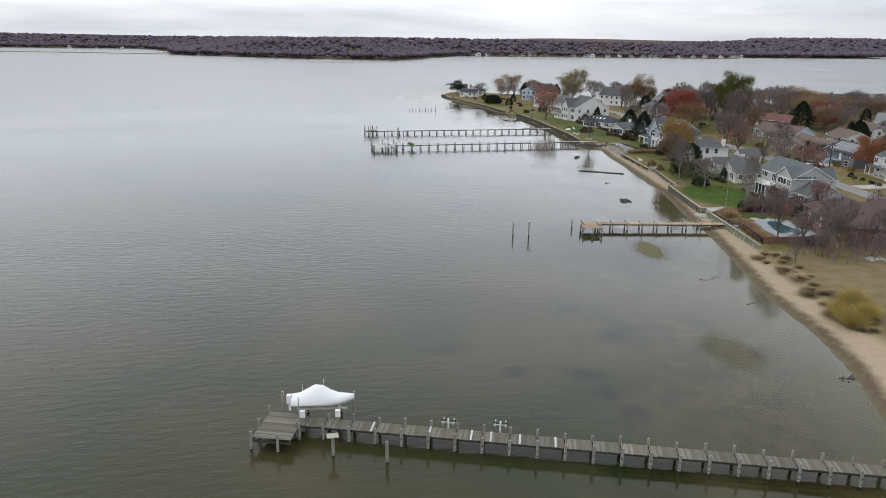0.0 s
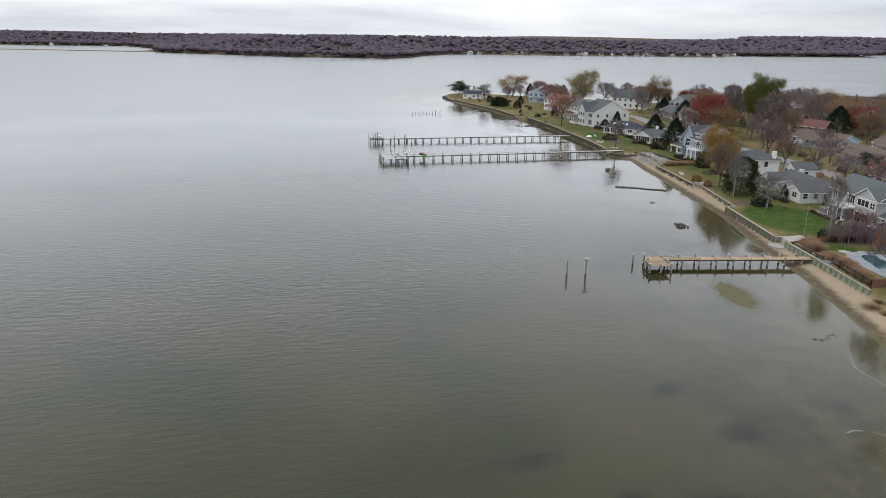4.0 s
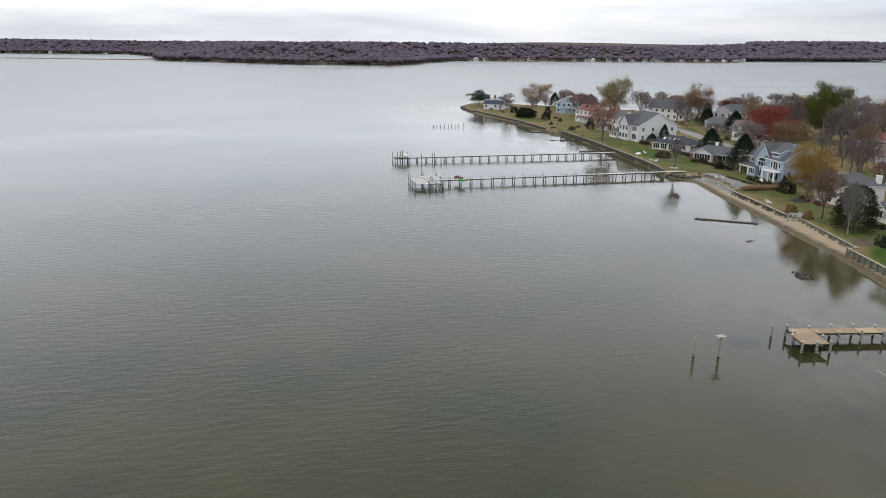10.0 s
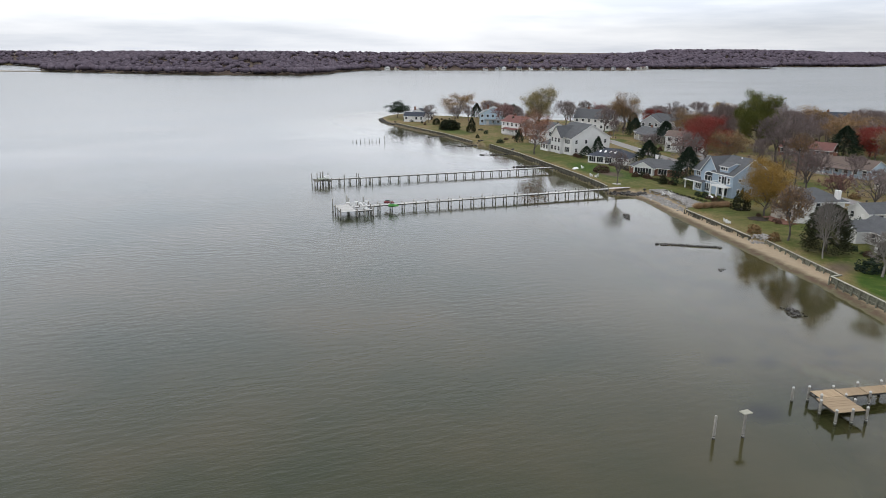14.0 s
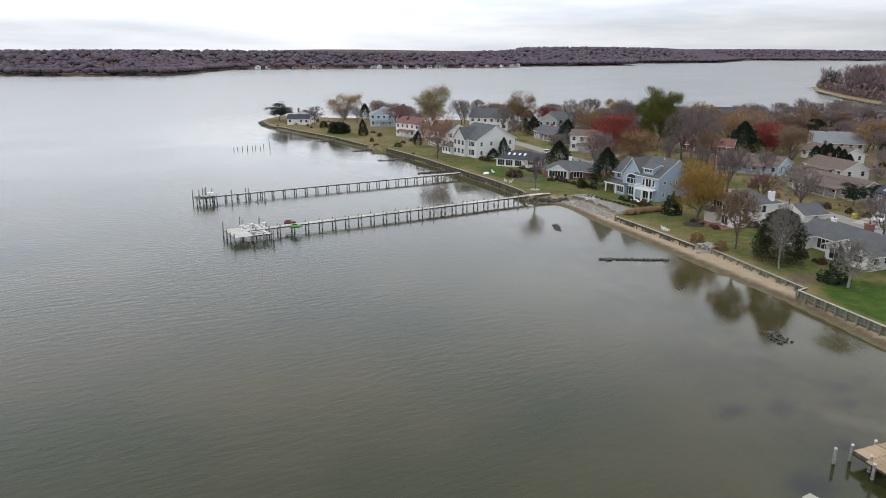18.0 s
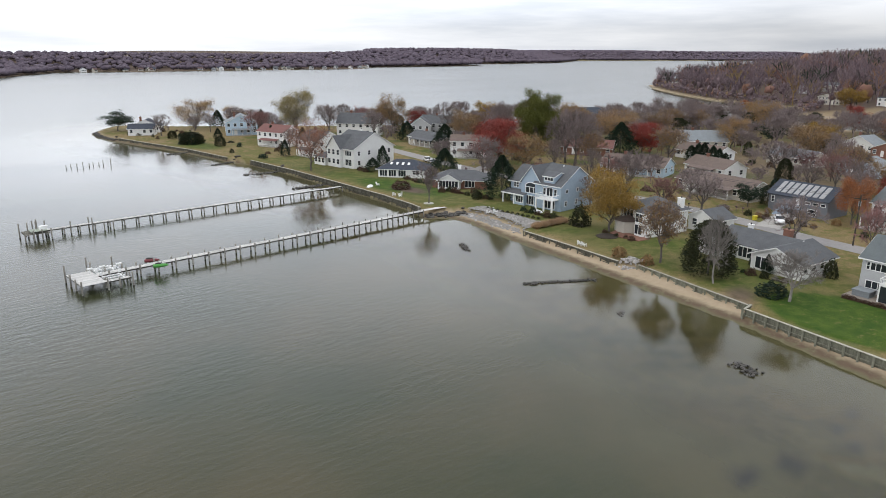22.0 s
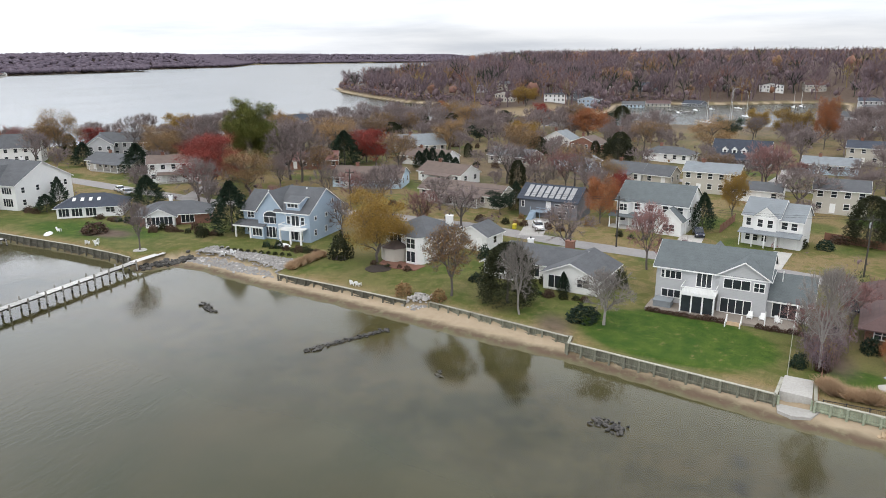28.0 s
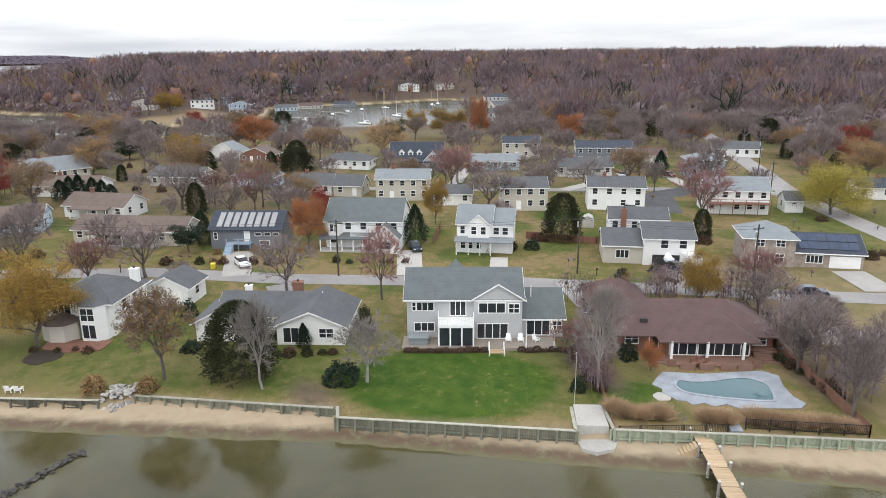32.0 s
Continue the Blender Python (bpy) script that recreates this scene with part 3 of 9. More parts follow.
def ground_material():
    m, n, l, b = nodes_of("ground")
    tc = n.new("ShaderNodeTexCoord")

    def noise_node(scale, detail=6, rough=0.6):
        t = n.new("ShaderNodeTexNoise")
        t.inputs["Scale"].default_value, t.inputs["Detail"].default_value, t.inputs["Roughness"].default_value = scale, detail, rough
        l.new(tc.outputs["Object"], t.inputs["Vector"])
        return t.outputs["Fac"]

    def attr(name):
        a = n.new("ShaderNodeAttribute")
        a.attribute_name = name
        return a.outputs["Fac"]

    def mix(fac, a, c):
        x = n.new("ShaderNodeMixRGB")
        l.new(fac, x.inputs[0])
        for k, v in ((1, a), (2, c)):
            if isinstance(v, tuple):
                x.inputs[k].default_value = rgb(v)
            else:
                l.new(v, x.inputs[k])
        return x.outputs[0]

    def span(v, lo, hi):
        r = n.new("ShaderNodeMapRange")
        r.inputs["From Min"].default_value, r.inputs["From Max"].default_value = lo, hi
        l.new(v, r.inputs["Value"])
        return r.outputs[0]

    def both(a, c):
        x = n.new("ShaderNodeMath")
        x.operation = "MULTIPLY"
        l.new(a, x.inputs[0])
        l.new(c, x.inputs[1])
        return x.outputs[0]

    fine, mid, large = noise_node(5.0), noise_node(0.45), noise_node(0.05, 4)
    dry = mix(span(fine, 0.3, 0.7), (0.19, 0.14, 0.066), (0.275, 0.205, 0.098))
    dry = mix(span(noise_node(11.0, 4, 0.7), 0.45, 0.65), dry, (0.075, 0.06, 0.03))
    green = mix(span(fine, 0.3, 0.7), (0.088, 0.09, 0.024), (0.14, 0.128, 0.042))
    lush = mix(span(mid, 0.35, 0.65), (0.036, 0.082, 0.009), (0.092, 0.135, 0.019))
    lush = mix(span(noise_node(9.0, 4, 0.7), 0.42, 0.62), lush, (0.022, 0.045, 0.008))
    lush = mix(span(noise_node(0.9, 5, 0.7), 0.6, 0.72), lush, (0.15, 0.125, 0.05))
    blend = n.new("ShaderNodeMath")
    l.new(span(mid, 0.38, 0.62), blend.inputs[0])
    l.new(span(large, 0.4, 0.6), blend.inputs[1])
    grass = mix(span(blend.outputs[0], 0.5, 1.2), green, dry)
    grass = mix(attr("lush"), grass, lush)
    litter = mix(span(mid, 0.3, 0.7), (0.08, 0.058, 0.045), (0.13, 0.096, 0.074))
    top = mix(attr("wood"), grass, litter)
    top = mix(attr("marsh"), top, mix(span(mid, 0.3, 0.7), (0.18, 0.135, 0.08), (0.25, 0.19, 0.115)))
    sand = mix(span(noise_node(1.1), 0.3, 0.7), (0.345, 0.272, 0.185), (0.385, 0.31, 0.22))
    sand = mix(span(noise_node(0.3, 3), 0.58, 0.8), sand, (0.28, 0.215, 0.145))
    wet = mix(span(noise_node(0.8), 0.3, 0.7), (0.115, 0.108, 0.06), (0.15, 0.14, 0.082))
    mud = mix(span(noise_node(0.25), 0.42, 0.58), (0.09, 0.074, 0.03), (0.17, 0.13, 0.055))
    mud = mix(attr("weed"), mud, (0.012, 0.013, 0.012))
    low = mix(attr("dry_sand"), mix(attr("under"), wet, mud), sand)
    low = mix(both(attr("wrack"), span(noise_node(0.5, 8, 0.7), 0.36, 0.52)), low, (0.115, 0.078, 0.055))
    l.new(mix(attr("upland"), low, top), b.inputs["Base Color"])
    b.inputs["Roughness"].default_value = 0.95
    b.inputs["Specular IOR Level"].default_value = 0.15
    bp = n.new("ShaderNodeBump")
    bp.inputs["Strength"].default_value, bp.inputs["Distance"].default_value = 0.35, 0.06
    l.new(fine, bp.inputs["Height"])
    l.new(bp.outputs[0], b.inputs["Normal"])
    return m


def blob(cx, cy, rx, ry, turn=0.0, soft=0.25):
    c, s = math.cos(radians(turn)), math.sin(radians(turn))
    u, v = (XX - cx) * c + (YY - cy) * s, -(XX - cx) * s + (YY - cy) * c
    return 1 - ease(1 - soft, 1 + soft, np.sqrt((u / rx) ** 2 + (v / ry) ** 2))


# sand bars that the low tide leaves bare or just awash
BARS = [(71.6, 101.8, 2.9, 6.2, -14, 0.03), (59.3, 57.9, 3.9, 5.7, -14, -0.06), (79.5, 89, 1.5, 3.5, -30, -0.03), (73.5, 70, 1.6, 7, -12, -0.05), (99.8, 174.6, 1.8, 5.4, 57, -0.02), (74, 121, 2.2, 5, 10, -0.05), (101, 168, 1.6, 6, -12, -0.08)]
for bx, by, rx, ry, tn, lvl in BARS:
    wave = 0.25 if lvl > 0 else 1.0
    ZZ = np.where(SS < 0, ZZ + (lvl - ZZ) * blob(bx + wave * 0.9 * np.sin(YY * 0.7 + bx), by + wave * 1.2 * np.sin(XX * 0.6 + by), rx, ry, tn, 0.1 if lvl > 0 else 0.3), ZZ)
ground_me = fast_mesh("ground", np.stack([XX, YY, ZZ], -1).reshape(-1, 3), QUADS, ground_material(), True)
up = np.where(FF > 0, 1.0, ease(0, 1, KK / np.where(YY < 94, 2.0, 0.8) + 0.5))
attribute(ground_me, "upland", up)
attribute(ground_me, "dry_sand", ease(0.13, 0.34, ZZ) * (FF < 0) * (1 - 0.8 * ease(250, 330, XX) * (1 - ease(430, 460, XX))))
attribute(ground_me, "wrack", ease(0.01, 0.08, ZZ) * (SS > 0) * (1 - ease(0.16, 0.34, ZZ)) * (KK < 0) * (FF < 0))
attribute(ground_me, "under", 1 - ease(-0.45, -0.05, ZZ))
lush = np.maximum.reduce([np.clip(blob(110.0, 136.5, 9, 13.2, -12, 0.12) * 1.2, 0, 1), blob(104, 117, 3.5, 5, 0, 0.4), blob(128, 258, 7, 22, 0, 0.4), blob(121, 182, 7, 12, -10, 0.5) * 0.5,
                          blob(119, 160, 5, 9, -12, 0.5) * 0.6, blob(196, 286, 14, 9, 0, 0.4), blob(135, 168, 8, 8, 0, 0.5) * 0.5, blob(252, 128, 6, 9, 0, 0.4), blob(180, 84, 7, 7, 0, 0.4) * 0.6,
                          blob(190, 98, 6, 8, 0, 0.4), blob(222, 40, 10, 14, 0, 0.4), blob(126, 378, 6, 14, 0, 0.4) * 0.8, blob(175, 38, 20, 14, 0, 0.4) * 0.6])
lush = np.maximum(lush, 0.65 * ease(0, 3, KK) * (1 - ease(18, 30, KK)) * (YY > 112) * (YY < 330) * (XX < 160) * (0.75 + 0.35 * np.sin(XX * 0.31 + YY * 0.23) * np.sin(YY * 0.17)))
lush = np.maximum(lush, 0.7 * ease(0.3, 0.6, np.sin(XX * 0.21 + 1.3 * np.sin(YY * 0.13)) * np.sin(YY * 0.17 + 1.1 * np.sin(XX * 0.11))) * ease(25, 40, KK) * (XX < 310))
lush = np.clip(lush, 0, 1)
attribute(ground_me, "lush", lush)
weed = np.maximum.reduce([blob(a, b, c, d, e, 0.7) for a, b, c, d, e in ((44.2, 76, 2.2, 1.1, 20), (46.8, 65.8, 2.2, 1.6, 0), (38.3, 55.7, 2.4, 1.2, -30), (38.9, 51, 1.5, 1.8, 20), (39.6, 46.4, 1.7, 1.3, -20), (61.6, 68, 1.5, 1.0, 0), (30, 58, 1.6, 1.0, 20), (22.5, 66, 2.2, 1.5, 0), (58.1, 118.8, 2.4, 1.8, 0), (68, 121, 1.4, 1, 0), (84.6, 128.8, 1.6, 0.7, -20), (80.2, 128.4, 1.1, 0.6, -20), (77.8, 126.7, 1.3, 0.7, 0), (63.9, 131.4, 2, 1, 0), (69.4, 129.4, 1.6, 1, 0))])
attribute(ground_me, "weed", weed)
wood = np.maximum(np.maximum(np.maximum((0.35 + 0.65 * ease(-0.3, 0.5, np.sin(XX * 0.13 + YY * 0.05) * np.sin(YY * 0.11 - XX * 0.04))) * ease(205, 300, XX) * ease(5, 12, KK) * 0.6, ease(330, 430, XX)) * ease(-2, 5, KK), (FF > 0) * 1.0), np.maximum.reduce([blob(245, 190, 40, 45, 0, 0.4) * 0.6, blob(110.5, 118.6, 6, 2.2, 10, 0.5), blob(106, 93, 9, 3.0, -5, 0.5), blob(118, 104, 5, 16, 0, 0.5) * 0.4, blob(127, 252, 3, 6, 0, 0.5), blob(108.5, 152.5, 4, 2.2, 20, 0.6) * 0.8]))
attribute(ground_me, "wood", wood)
attribute(ground_me, "marsh", np.maximum(blob(487, 245, 34, 34, 20, 0.3), np.maximum(blob(392, 240, 22, 22, 0, 0.3), 0.55 * (1 - ease(88, 96, YY)) * (XX < 150))) * (KK > 0))
tagged(new("ground", ground_me), "lawns, dry grass and sandy beach running down under the water", "ground", kind="structure")


def water_material():
    m, n, l, b = nodes_of("estuary_water")
    tc = n.new("ShaderNodeTexCoord")

    def tex(scale, detail, stretch, rot=0.0):
        mp, t = n.new("ShaderNodeMapping"), n.new("ShaderNodeTexNoise")
        mp.inputs["Scale"].default_value = stretch
        mp.inputs["Rotation"].default_value = (0, 0, rot)
        t.inputs["Scale"].default_value, t.inputs["Detail"].default_value = scale, detail
        l.new(tc.outputs["Object"], mp.inputs["Vector"])
        l.new(mp.outputs[0], t.inputs["Vector"])
        return t.outputs["Fac"]

    tone = n.new("ShaderNodeMixRGB")
    tone.inputs[1].default_value, tone.inputs[2].default_value = (0.023, 0.0305, 0.0105, 1), (0.052, 0.045, 0.018, 1)
    ts = n.new("ShaderNodeMapRange")
    ts.inputs["From Min"].default_value, ts.inputs["From Max"].default_value = 0.35, 0.65
    l.new(tex(0.035, 4, (1, 1, 1)), ts.inputs["Value"])
    l.new(ts.outputs[0], tone.inputs[0])
    silt, shoal, patch = n.new("ShaderNodeMixRGB"), n.new("ShaderNodeMapRange"), n.new("ShaderNodeMath")
    depth, grown = n.new("ShaderNodeAttribute"), n.new("ShaderNodeAttribute")
    depth.attribute_name, grown.attribute_name = "depth", "weed"
    shoal.inputs["From Min"].default_value, shoal.inputs["From Max"].default_value = 1.3, 0.4
    l.new(depth.outputs["Fac"], shoal.inputs["Value"])
    patch.operation = "MULTIPLY"
    cloud = n.new("ShaderNodeMapRange")
    cloud.inputs["From Min"].default_value, cloud.inputs["From Max"].default_value = 0.42, 0.62
    l.new(tex(0.11, 5, (1, 1, 1), 0.8), cloud.inputs["Value"])
    l.new(shoal.outputs[0], patch.inputs[0])
    l.new(cloud.outputs[0], patch.inputs[1])
    l.new(patch.outputs[0], silt.inputs[0])
    l.new(tone.outputs[0], silt.inputs[1])
    silt.inputs[2].default_value = (0.068, 0.064, 0.031, 1)
    weedy = n.new("ShaderNodeMixRGB")
    l.new(grown.outputs["Fac"], weedy.inputs[0])
    l.new(silt.outputs[0], weedy.inputs[1])
    weedy.inputs[2].default_value = (0.004, 0.005, 0.006, 1)
    l.new(weedy.outputs[0], b.inputs["Base Color"])
    b.inputs["IOR"].default_value = 1.33
    rr = n.new("ShaderNodeMapRange")
    rr.inputs["From Min"].default_value, rr.inputs["From Max"].default_value = 0.4, 0.65
    rr.inputs["To Min"].default_value, rr.inputs["To Max"].default_value = 0.07, 0.12
    l.new(tex(0.012, 3, (0.5, 1.6, 1), 0.5), rr.inputs["Value"])
    l.new(rr.outputs[0], b.inputs["Roughness"])
    wave, fine = tex(0.9, 3, (0.45, 1.2, 1), 0.35), tex(4.0, 2, (0.6, 1.2, 1), 0.3)
    add = n.new("ShaderNodeMath")
    add.operation = "MULTIPLY_ADD"
    l.new(fine, add.inputs[0])
    add.inputs[1].default_value = 0.25
    l.new(wave, add.inputs[2])
    bp = n.new("ShaderNodeBump")
    bp.inputs["Distance"].default_value = 0.085
    calm, depth_b = n.new("ShaderNodeMapRange"), n.new("ShaderNodeAttribute")
    depth_b.attribute_name = "depth"
    calm.inputs["From Min"].default_value, calm.inputs["From Max"].default_value = 0.2, 2.6
    calm.inputs["To Min"].default_value, calm.inputs["To Max"].default_value = 0.16, 0.5
    l.new(depth_b.outputs["Fac"], calm.inputs["Value"])
    gust, gusty = n.new("ShaderNodeMapRange"), n.new("ShaderNodeMath")
    gust.inputs["From Min"].default_value, gust.inputs["From Max"].default_value = 0.38, 0.62
    gust.inputs["To Min"].default_value, gust.inputs["To Max"].default_value = 0.45, 1.25
    l.new(tex(0.017, 4, (0.7, 1.5, 1), 0.9), gust.inputs["Value"])
    gusty.operation = "MULTIPLY"
    l.new(calm.outputs[0], gusty.inputs[0])
    l.new(gust.outputs[0], gusty.inputs[1])
    l.new(gusty.outputs[0], bp.inputs["Strength"])
    l.new(add.outputs[0], bp.inputs["Height"])
    l.new(bp.outputs[0], b.inputs["Normal"])
    clear, out = n.new("ShaderNodeBsdfTransparent"), n["Material Output"]
    clear.inputs[0].default_value = (0.88, 0.87, 0.76, 1)
    mixs, at, fr = n.new("ShaderNodeMixShader"), n.new("ShaderNodeAttribute"), n.new("ShaderNodeMapRange")
    at.attribute_name = "depth"
    fr.inputs["From Min"].default_value, fr.inputs["From Max"].default_value = 0.0, 0.95
    fr.inputs["To Min"].default_value, fr.inputs["To Max"].default_value = 0.1, 1.0
    l.new(at.outputs["Fac"], fr.inputs["Value"])
    l.new(fr.outputs[0], mixs.inputs[0])
    l.new(clear.outputs[0], mixs.inputs[1])
    l.new(b.outputs[0], mixs.inputs[2])
    gloss, lw, top = n.new("ShaderNodeBsdfGlossy"), n.new("ShaderNodeFresnel"), n.new("ShaderNodeMixShader")
    open_water, rough_add = n.new("ShaderNodeMapRange"), n.new("ShaderNodeMath")
    open_water.inputs["From Min"].default_value, open_water.inputs["From Max"].default_value = 0.6, 3.0
    open_water.inputs["To Min"].default_value, open_water.inputs["To Max"].default_value = 0.0, 0.12
    l.new(at.outputs["Fac"], open_water.inputs["Value"])
    l.new(open_water.outputs[0], rough_add.inputs[0])
    l.new(rr.outputs[0], rough_add.inputs[1])
    l.new(rough_add.outputs[0], gloss.inputs["Roughness"])
    lw.inputs["IOR"].default_value = 1.42
    cap = n.new("ShaderNodeMath")
    cap.operation = "MINIMUM"
    cap.inputs[1].default_value = 0.5
    dull, awash = n.new("ShaderNodeMath"), n.new("ShaderNodeAttribute")
    awash.attribute_name, dull.operation = "awash", "MULTIPLY"
    l.new(awash.outputs["Fac"], dull.inputs[1])
    l.new(lw.outputs[0], dull.inputs[0])
    l.new(dull.outputs[0], cap.inputs[0])
    l.new(bp.outputs[0], gloss.inputs["Normal"])
    l.new(bp.outputs[0], lw.inputs["Normal"])
    l.new(cap.outputs[0], top.inputs[0])
    l.new(mixs.outputs[0], top.inputs[1])
    l.new(gloss.outputs[0], top.inputs[2])
    b.inputs["Specular IOR Level"].default_value = 0.0
    l.new(top.outputs[0], out.inputs["Surface"])
    return m


water_me = fast_mesh("water", np.stack([XX, YY, XX * 0], -1).reshape(-1, 3), QUADS, water_material(), True)
attribute(water_me, "depth", np.clip(-ZZ, 0, 4))
attribute(water_me, "awash", 1 - 0.5 * np.maximum(blob(71.6, 101.8, 2.9, 6.2, -14, 0.3), blob(59.3, 57.9, 3.7, 5.5, -14, 0.3)))
attribute(water_me, "weed", weed * 0.85)
tagged(new("water", water_me), "calm murky grey-green river water with light ripples", "water", kind="structure")


# thin lines of foam that the still water leaves round the flats
def foam_line(line, width, seed):
    rng2 = random.Random(seed)
    pts = []
    for (ax, ay), (bx, by) in zip(line[:-1], line[1:]):
        n = max(3, int(math.hypot(bx - ax, by - ay) / 0.7))
        pts += [(ax + (bx - ax) * i / n + 0.35 * math.sin((ay + (by - ay) * i / n) * 0.7 + seed) + rng2.uniform(-0.06, 0.06), ay + (by - ay) * i / n + 0.4 * math.sin((ax + (bx - ax) * i / n) * 1.1) + rng2.uniform(-0.1, 0.1)) for i in range(n)]
    g = Geo()
    for (ax, ay), (bx, by) in zip(pts[:-1], pts[1:]):
        if rng2.random() < 0.85:
            g.beam((ax, ay, 0.012), (bx, by, 0.012), width * rng2.uniform(0.3, 1.2), 0.012)
    return solid("foam_line", g, FOAM, Matrix(), "thin pale foam line on still shallow water", "foam", kind="stuff")


foam_line([(69.0, 107.6), (69.2, 103), (69.8, 98.5), (72.5, 95.6), (78.5, 91.6)], 0.2, 1)
foam_line([(84.5, 99.5), (82.6, 94.0), (81.6, 91.6), (78.0, 90.2), (75.9, 87.0), (73.4, 82.4), (70.6, 76), (69.6, 71.6), (69.7, 68.3), (70.7, 63.5), (71.4, 57.6), (70.4, 50.6), (68.0, 44.6)], 0.17, 2)
foam_line([(57.6, 63.3), (60.3, 63.3), (63.4, 59.2), (63.0, 54.6)], 0.16, 3)


def strip(name, line, width, material, label, category, lift=0.05, z=None):
    """A road or path laid along a line on the ground."""
    pts = []
    for (ax, ay), (bx, by) in zip(line[:-1], line[1:]):
        n = max(1, int(math.hypot(bx - ax, by - ay) / 4))
        pts += [(ax + (bx - ax) * i / n, ay + (by - ay) * i / n) for i in range(n)]
    pts.append(line[-1])
    vs, fs = [], []
    for i, (x, y) in enumerate(pts):
        ax, ay = pts[max(i - 1, 0)]
        bx, by = pts[min(i + 1, len(pts) - 1)]
        d = Vector((bx - ax, by - ay)).normalized()
        for k in (-0.5, -0.17, 0.17, 0.5):
            px, py = x - d.y * k * width, y + d.x * k * width
            vs.append((px, py, (gz(px, py) if z is None else z) + lift))
        if i:
            o = 4 * i
            fs += [(o - 4 + k, o + k, o + k + 1, o - 3 + k) for k in range(3)]
    g = Geo().add(vs, fs)
    return solid(name, g, material, Matrix(), label, category, kind="structure")


ROAD = [(115, 10), (127.5, 66), (131.5, 80), (137.5, 98), (142, 112.7), (145, 122), (148, 140), (151.8, 159.5), (158.5, 182), (161.5, 205), (162, 230), (161, 255), (166, 285), (173, 320), (172, 355), (163, 392)]
strip("road", ROAD, 5.2, ASPHALT, "pale worn asphalt residential street", "road")
strip("side_road", [(420, -40), (333, -11), (272, 10.4), (241, 20), (205, 32), (150, 40)], 6.5, ASPHALT, "pale worn asphalt side street", "road")
strip("back_road", [(205, 33), (212, 48), (216, 62), (219, 90), (228, 130), (240, 170)], 4.5, ASPHALT, "pale asphalt lane between lawns", "road", 0.06)


# ---- houses ----
WINDOW_MESHES = {}


def lattice(xs, zs, front=-0.07, back=0.02):
    """A window frame in one piece: every second cell of the grid is an opening."""
    g, n, m = Geo(), len(xs), len(zs)
    vs = [(x, y, z) for y in (front, back) for z in zs for x in xs]

    def at(i, j, b):
        return b * n * m + j * n + i

    def full(i, j):
        return 0 <= i < n - 1 and 0 <= j < m - 1 and (i % 2 == 0 or j % 2 == 0)

    fs = []
    for i in range(n - 1):
        for j in range(m - 1):
            if not full(i, j):
                continue
            fs += [(at(i, j, 0), at(i + 1, j, 0), at(i + 1, j + 1, 0), at(i, j + 1, 0))]
            for di, dj, a, b in ((-1, 0, (i, j + 1), (i, j)), (1, 0, (i + 1, j), (i + 1, j + 1)), (0, -1, (i, j), (i + 1, j)), (0, 1, (i + 1, j + 1), (i, j + 1))):
                if not full(i + di, j + dj):
                    fs.append((at(*a, 0), at(*a, 1), at(*b, 1), at(*b, 0)))
    return g.add(vs, fs)


def window_meshes(w, h, bars):
    key = (round(w, 2), round(h, 2), bars)
    if key not in WINDOW_MESHES:
        t = 0.11
        xs = [-w / 2 - t, -w / 2]
        for k in range(1, bars):
            x = -w / 2 + w * k / bars
            xs += [x - 0.05, x + 0.05]
        xs += [w / 2, w / 2 + t]
        zs = [-t, 0] + ([h / 2 - 0.03, h / 2 + 0.03] if 0.9 < h < 1.9 and bars < 3 else []) + [h, h + t]
        g = lattice(xs, zs)
        WINDOW_MESHES[key] = (g.mesh("window", WHITE), Geo().box(-w / 2, w / 2, -0.03, 0.01, 0, h).mesh("pane", GLASS))
    return WINDOW_MESHES[key]




def place_on(block, side, u, z, out=0.0):
    """A pose on a block's wall: u metres along it as seen from outside, z above the house's base."""
    x0, x1, y0, y1 = block["x"] + block["y"]
    if side == "f":
        return pose(x0 + u, y0 - out, z, 0, 0, 0)
    if side == "r":
        return pose(x1 + out, y0 + u, z, 0, 0, 90)
    if side == "b":
        return pose(x1 - u, y1 + out, z, 0, 0, 180)
    return pose(x0 - out, y1 - u, z, 0, 0, 270)


def window(root, block, side, u, z, w, h, bars=1, name="window"):
    frame_me, pane_me = window_meshes(w, h, bars)
    ob = new(name, frame_me)
    ob.parent = root
    ob.matrix_basis = place_on(block, side, u, z)
    pane = new("pane", pane_me)
    pane.parent = ob
    return ob


def door(root, block, side, u, z, w=0.95, h=2.05, material=None):
    g = Geo().box(-w / 2 - 0.1, w / 2 + 0.1, -0.06, 0.02, h, h + 0.1).box(-w / 2 - 0.1, -w / 2, -0.06, 0.02, 0, h).box(w / 2, w / 2 + 0.1, -0.06, 0.02, 0, h)
    ob = part("door", g, WHITE, root)
    ob.matrix_basis = place_on(block, side, u, z)
    leaf = Geo().box(-w / 2, w / 2, -0.03, 0.01, 0, h)
    for k in range(1, 4):
        leaf.box(-w / 2 + 0.1, w / 2 - 0.1, -0.045, -0.03, h * k / 4 - 0.18, h * k / 4 + 0.18)
    part("leaf", leaf, material or WHITE, ob)
    return ob


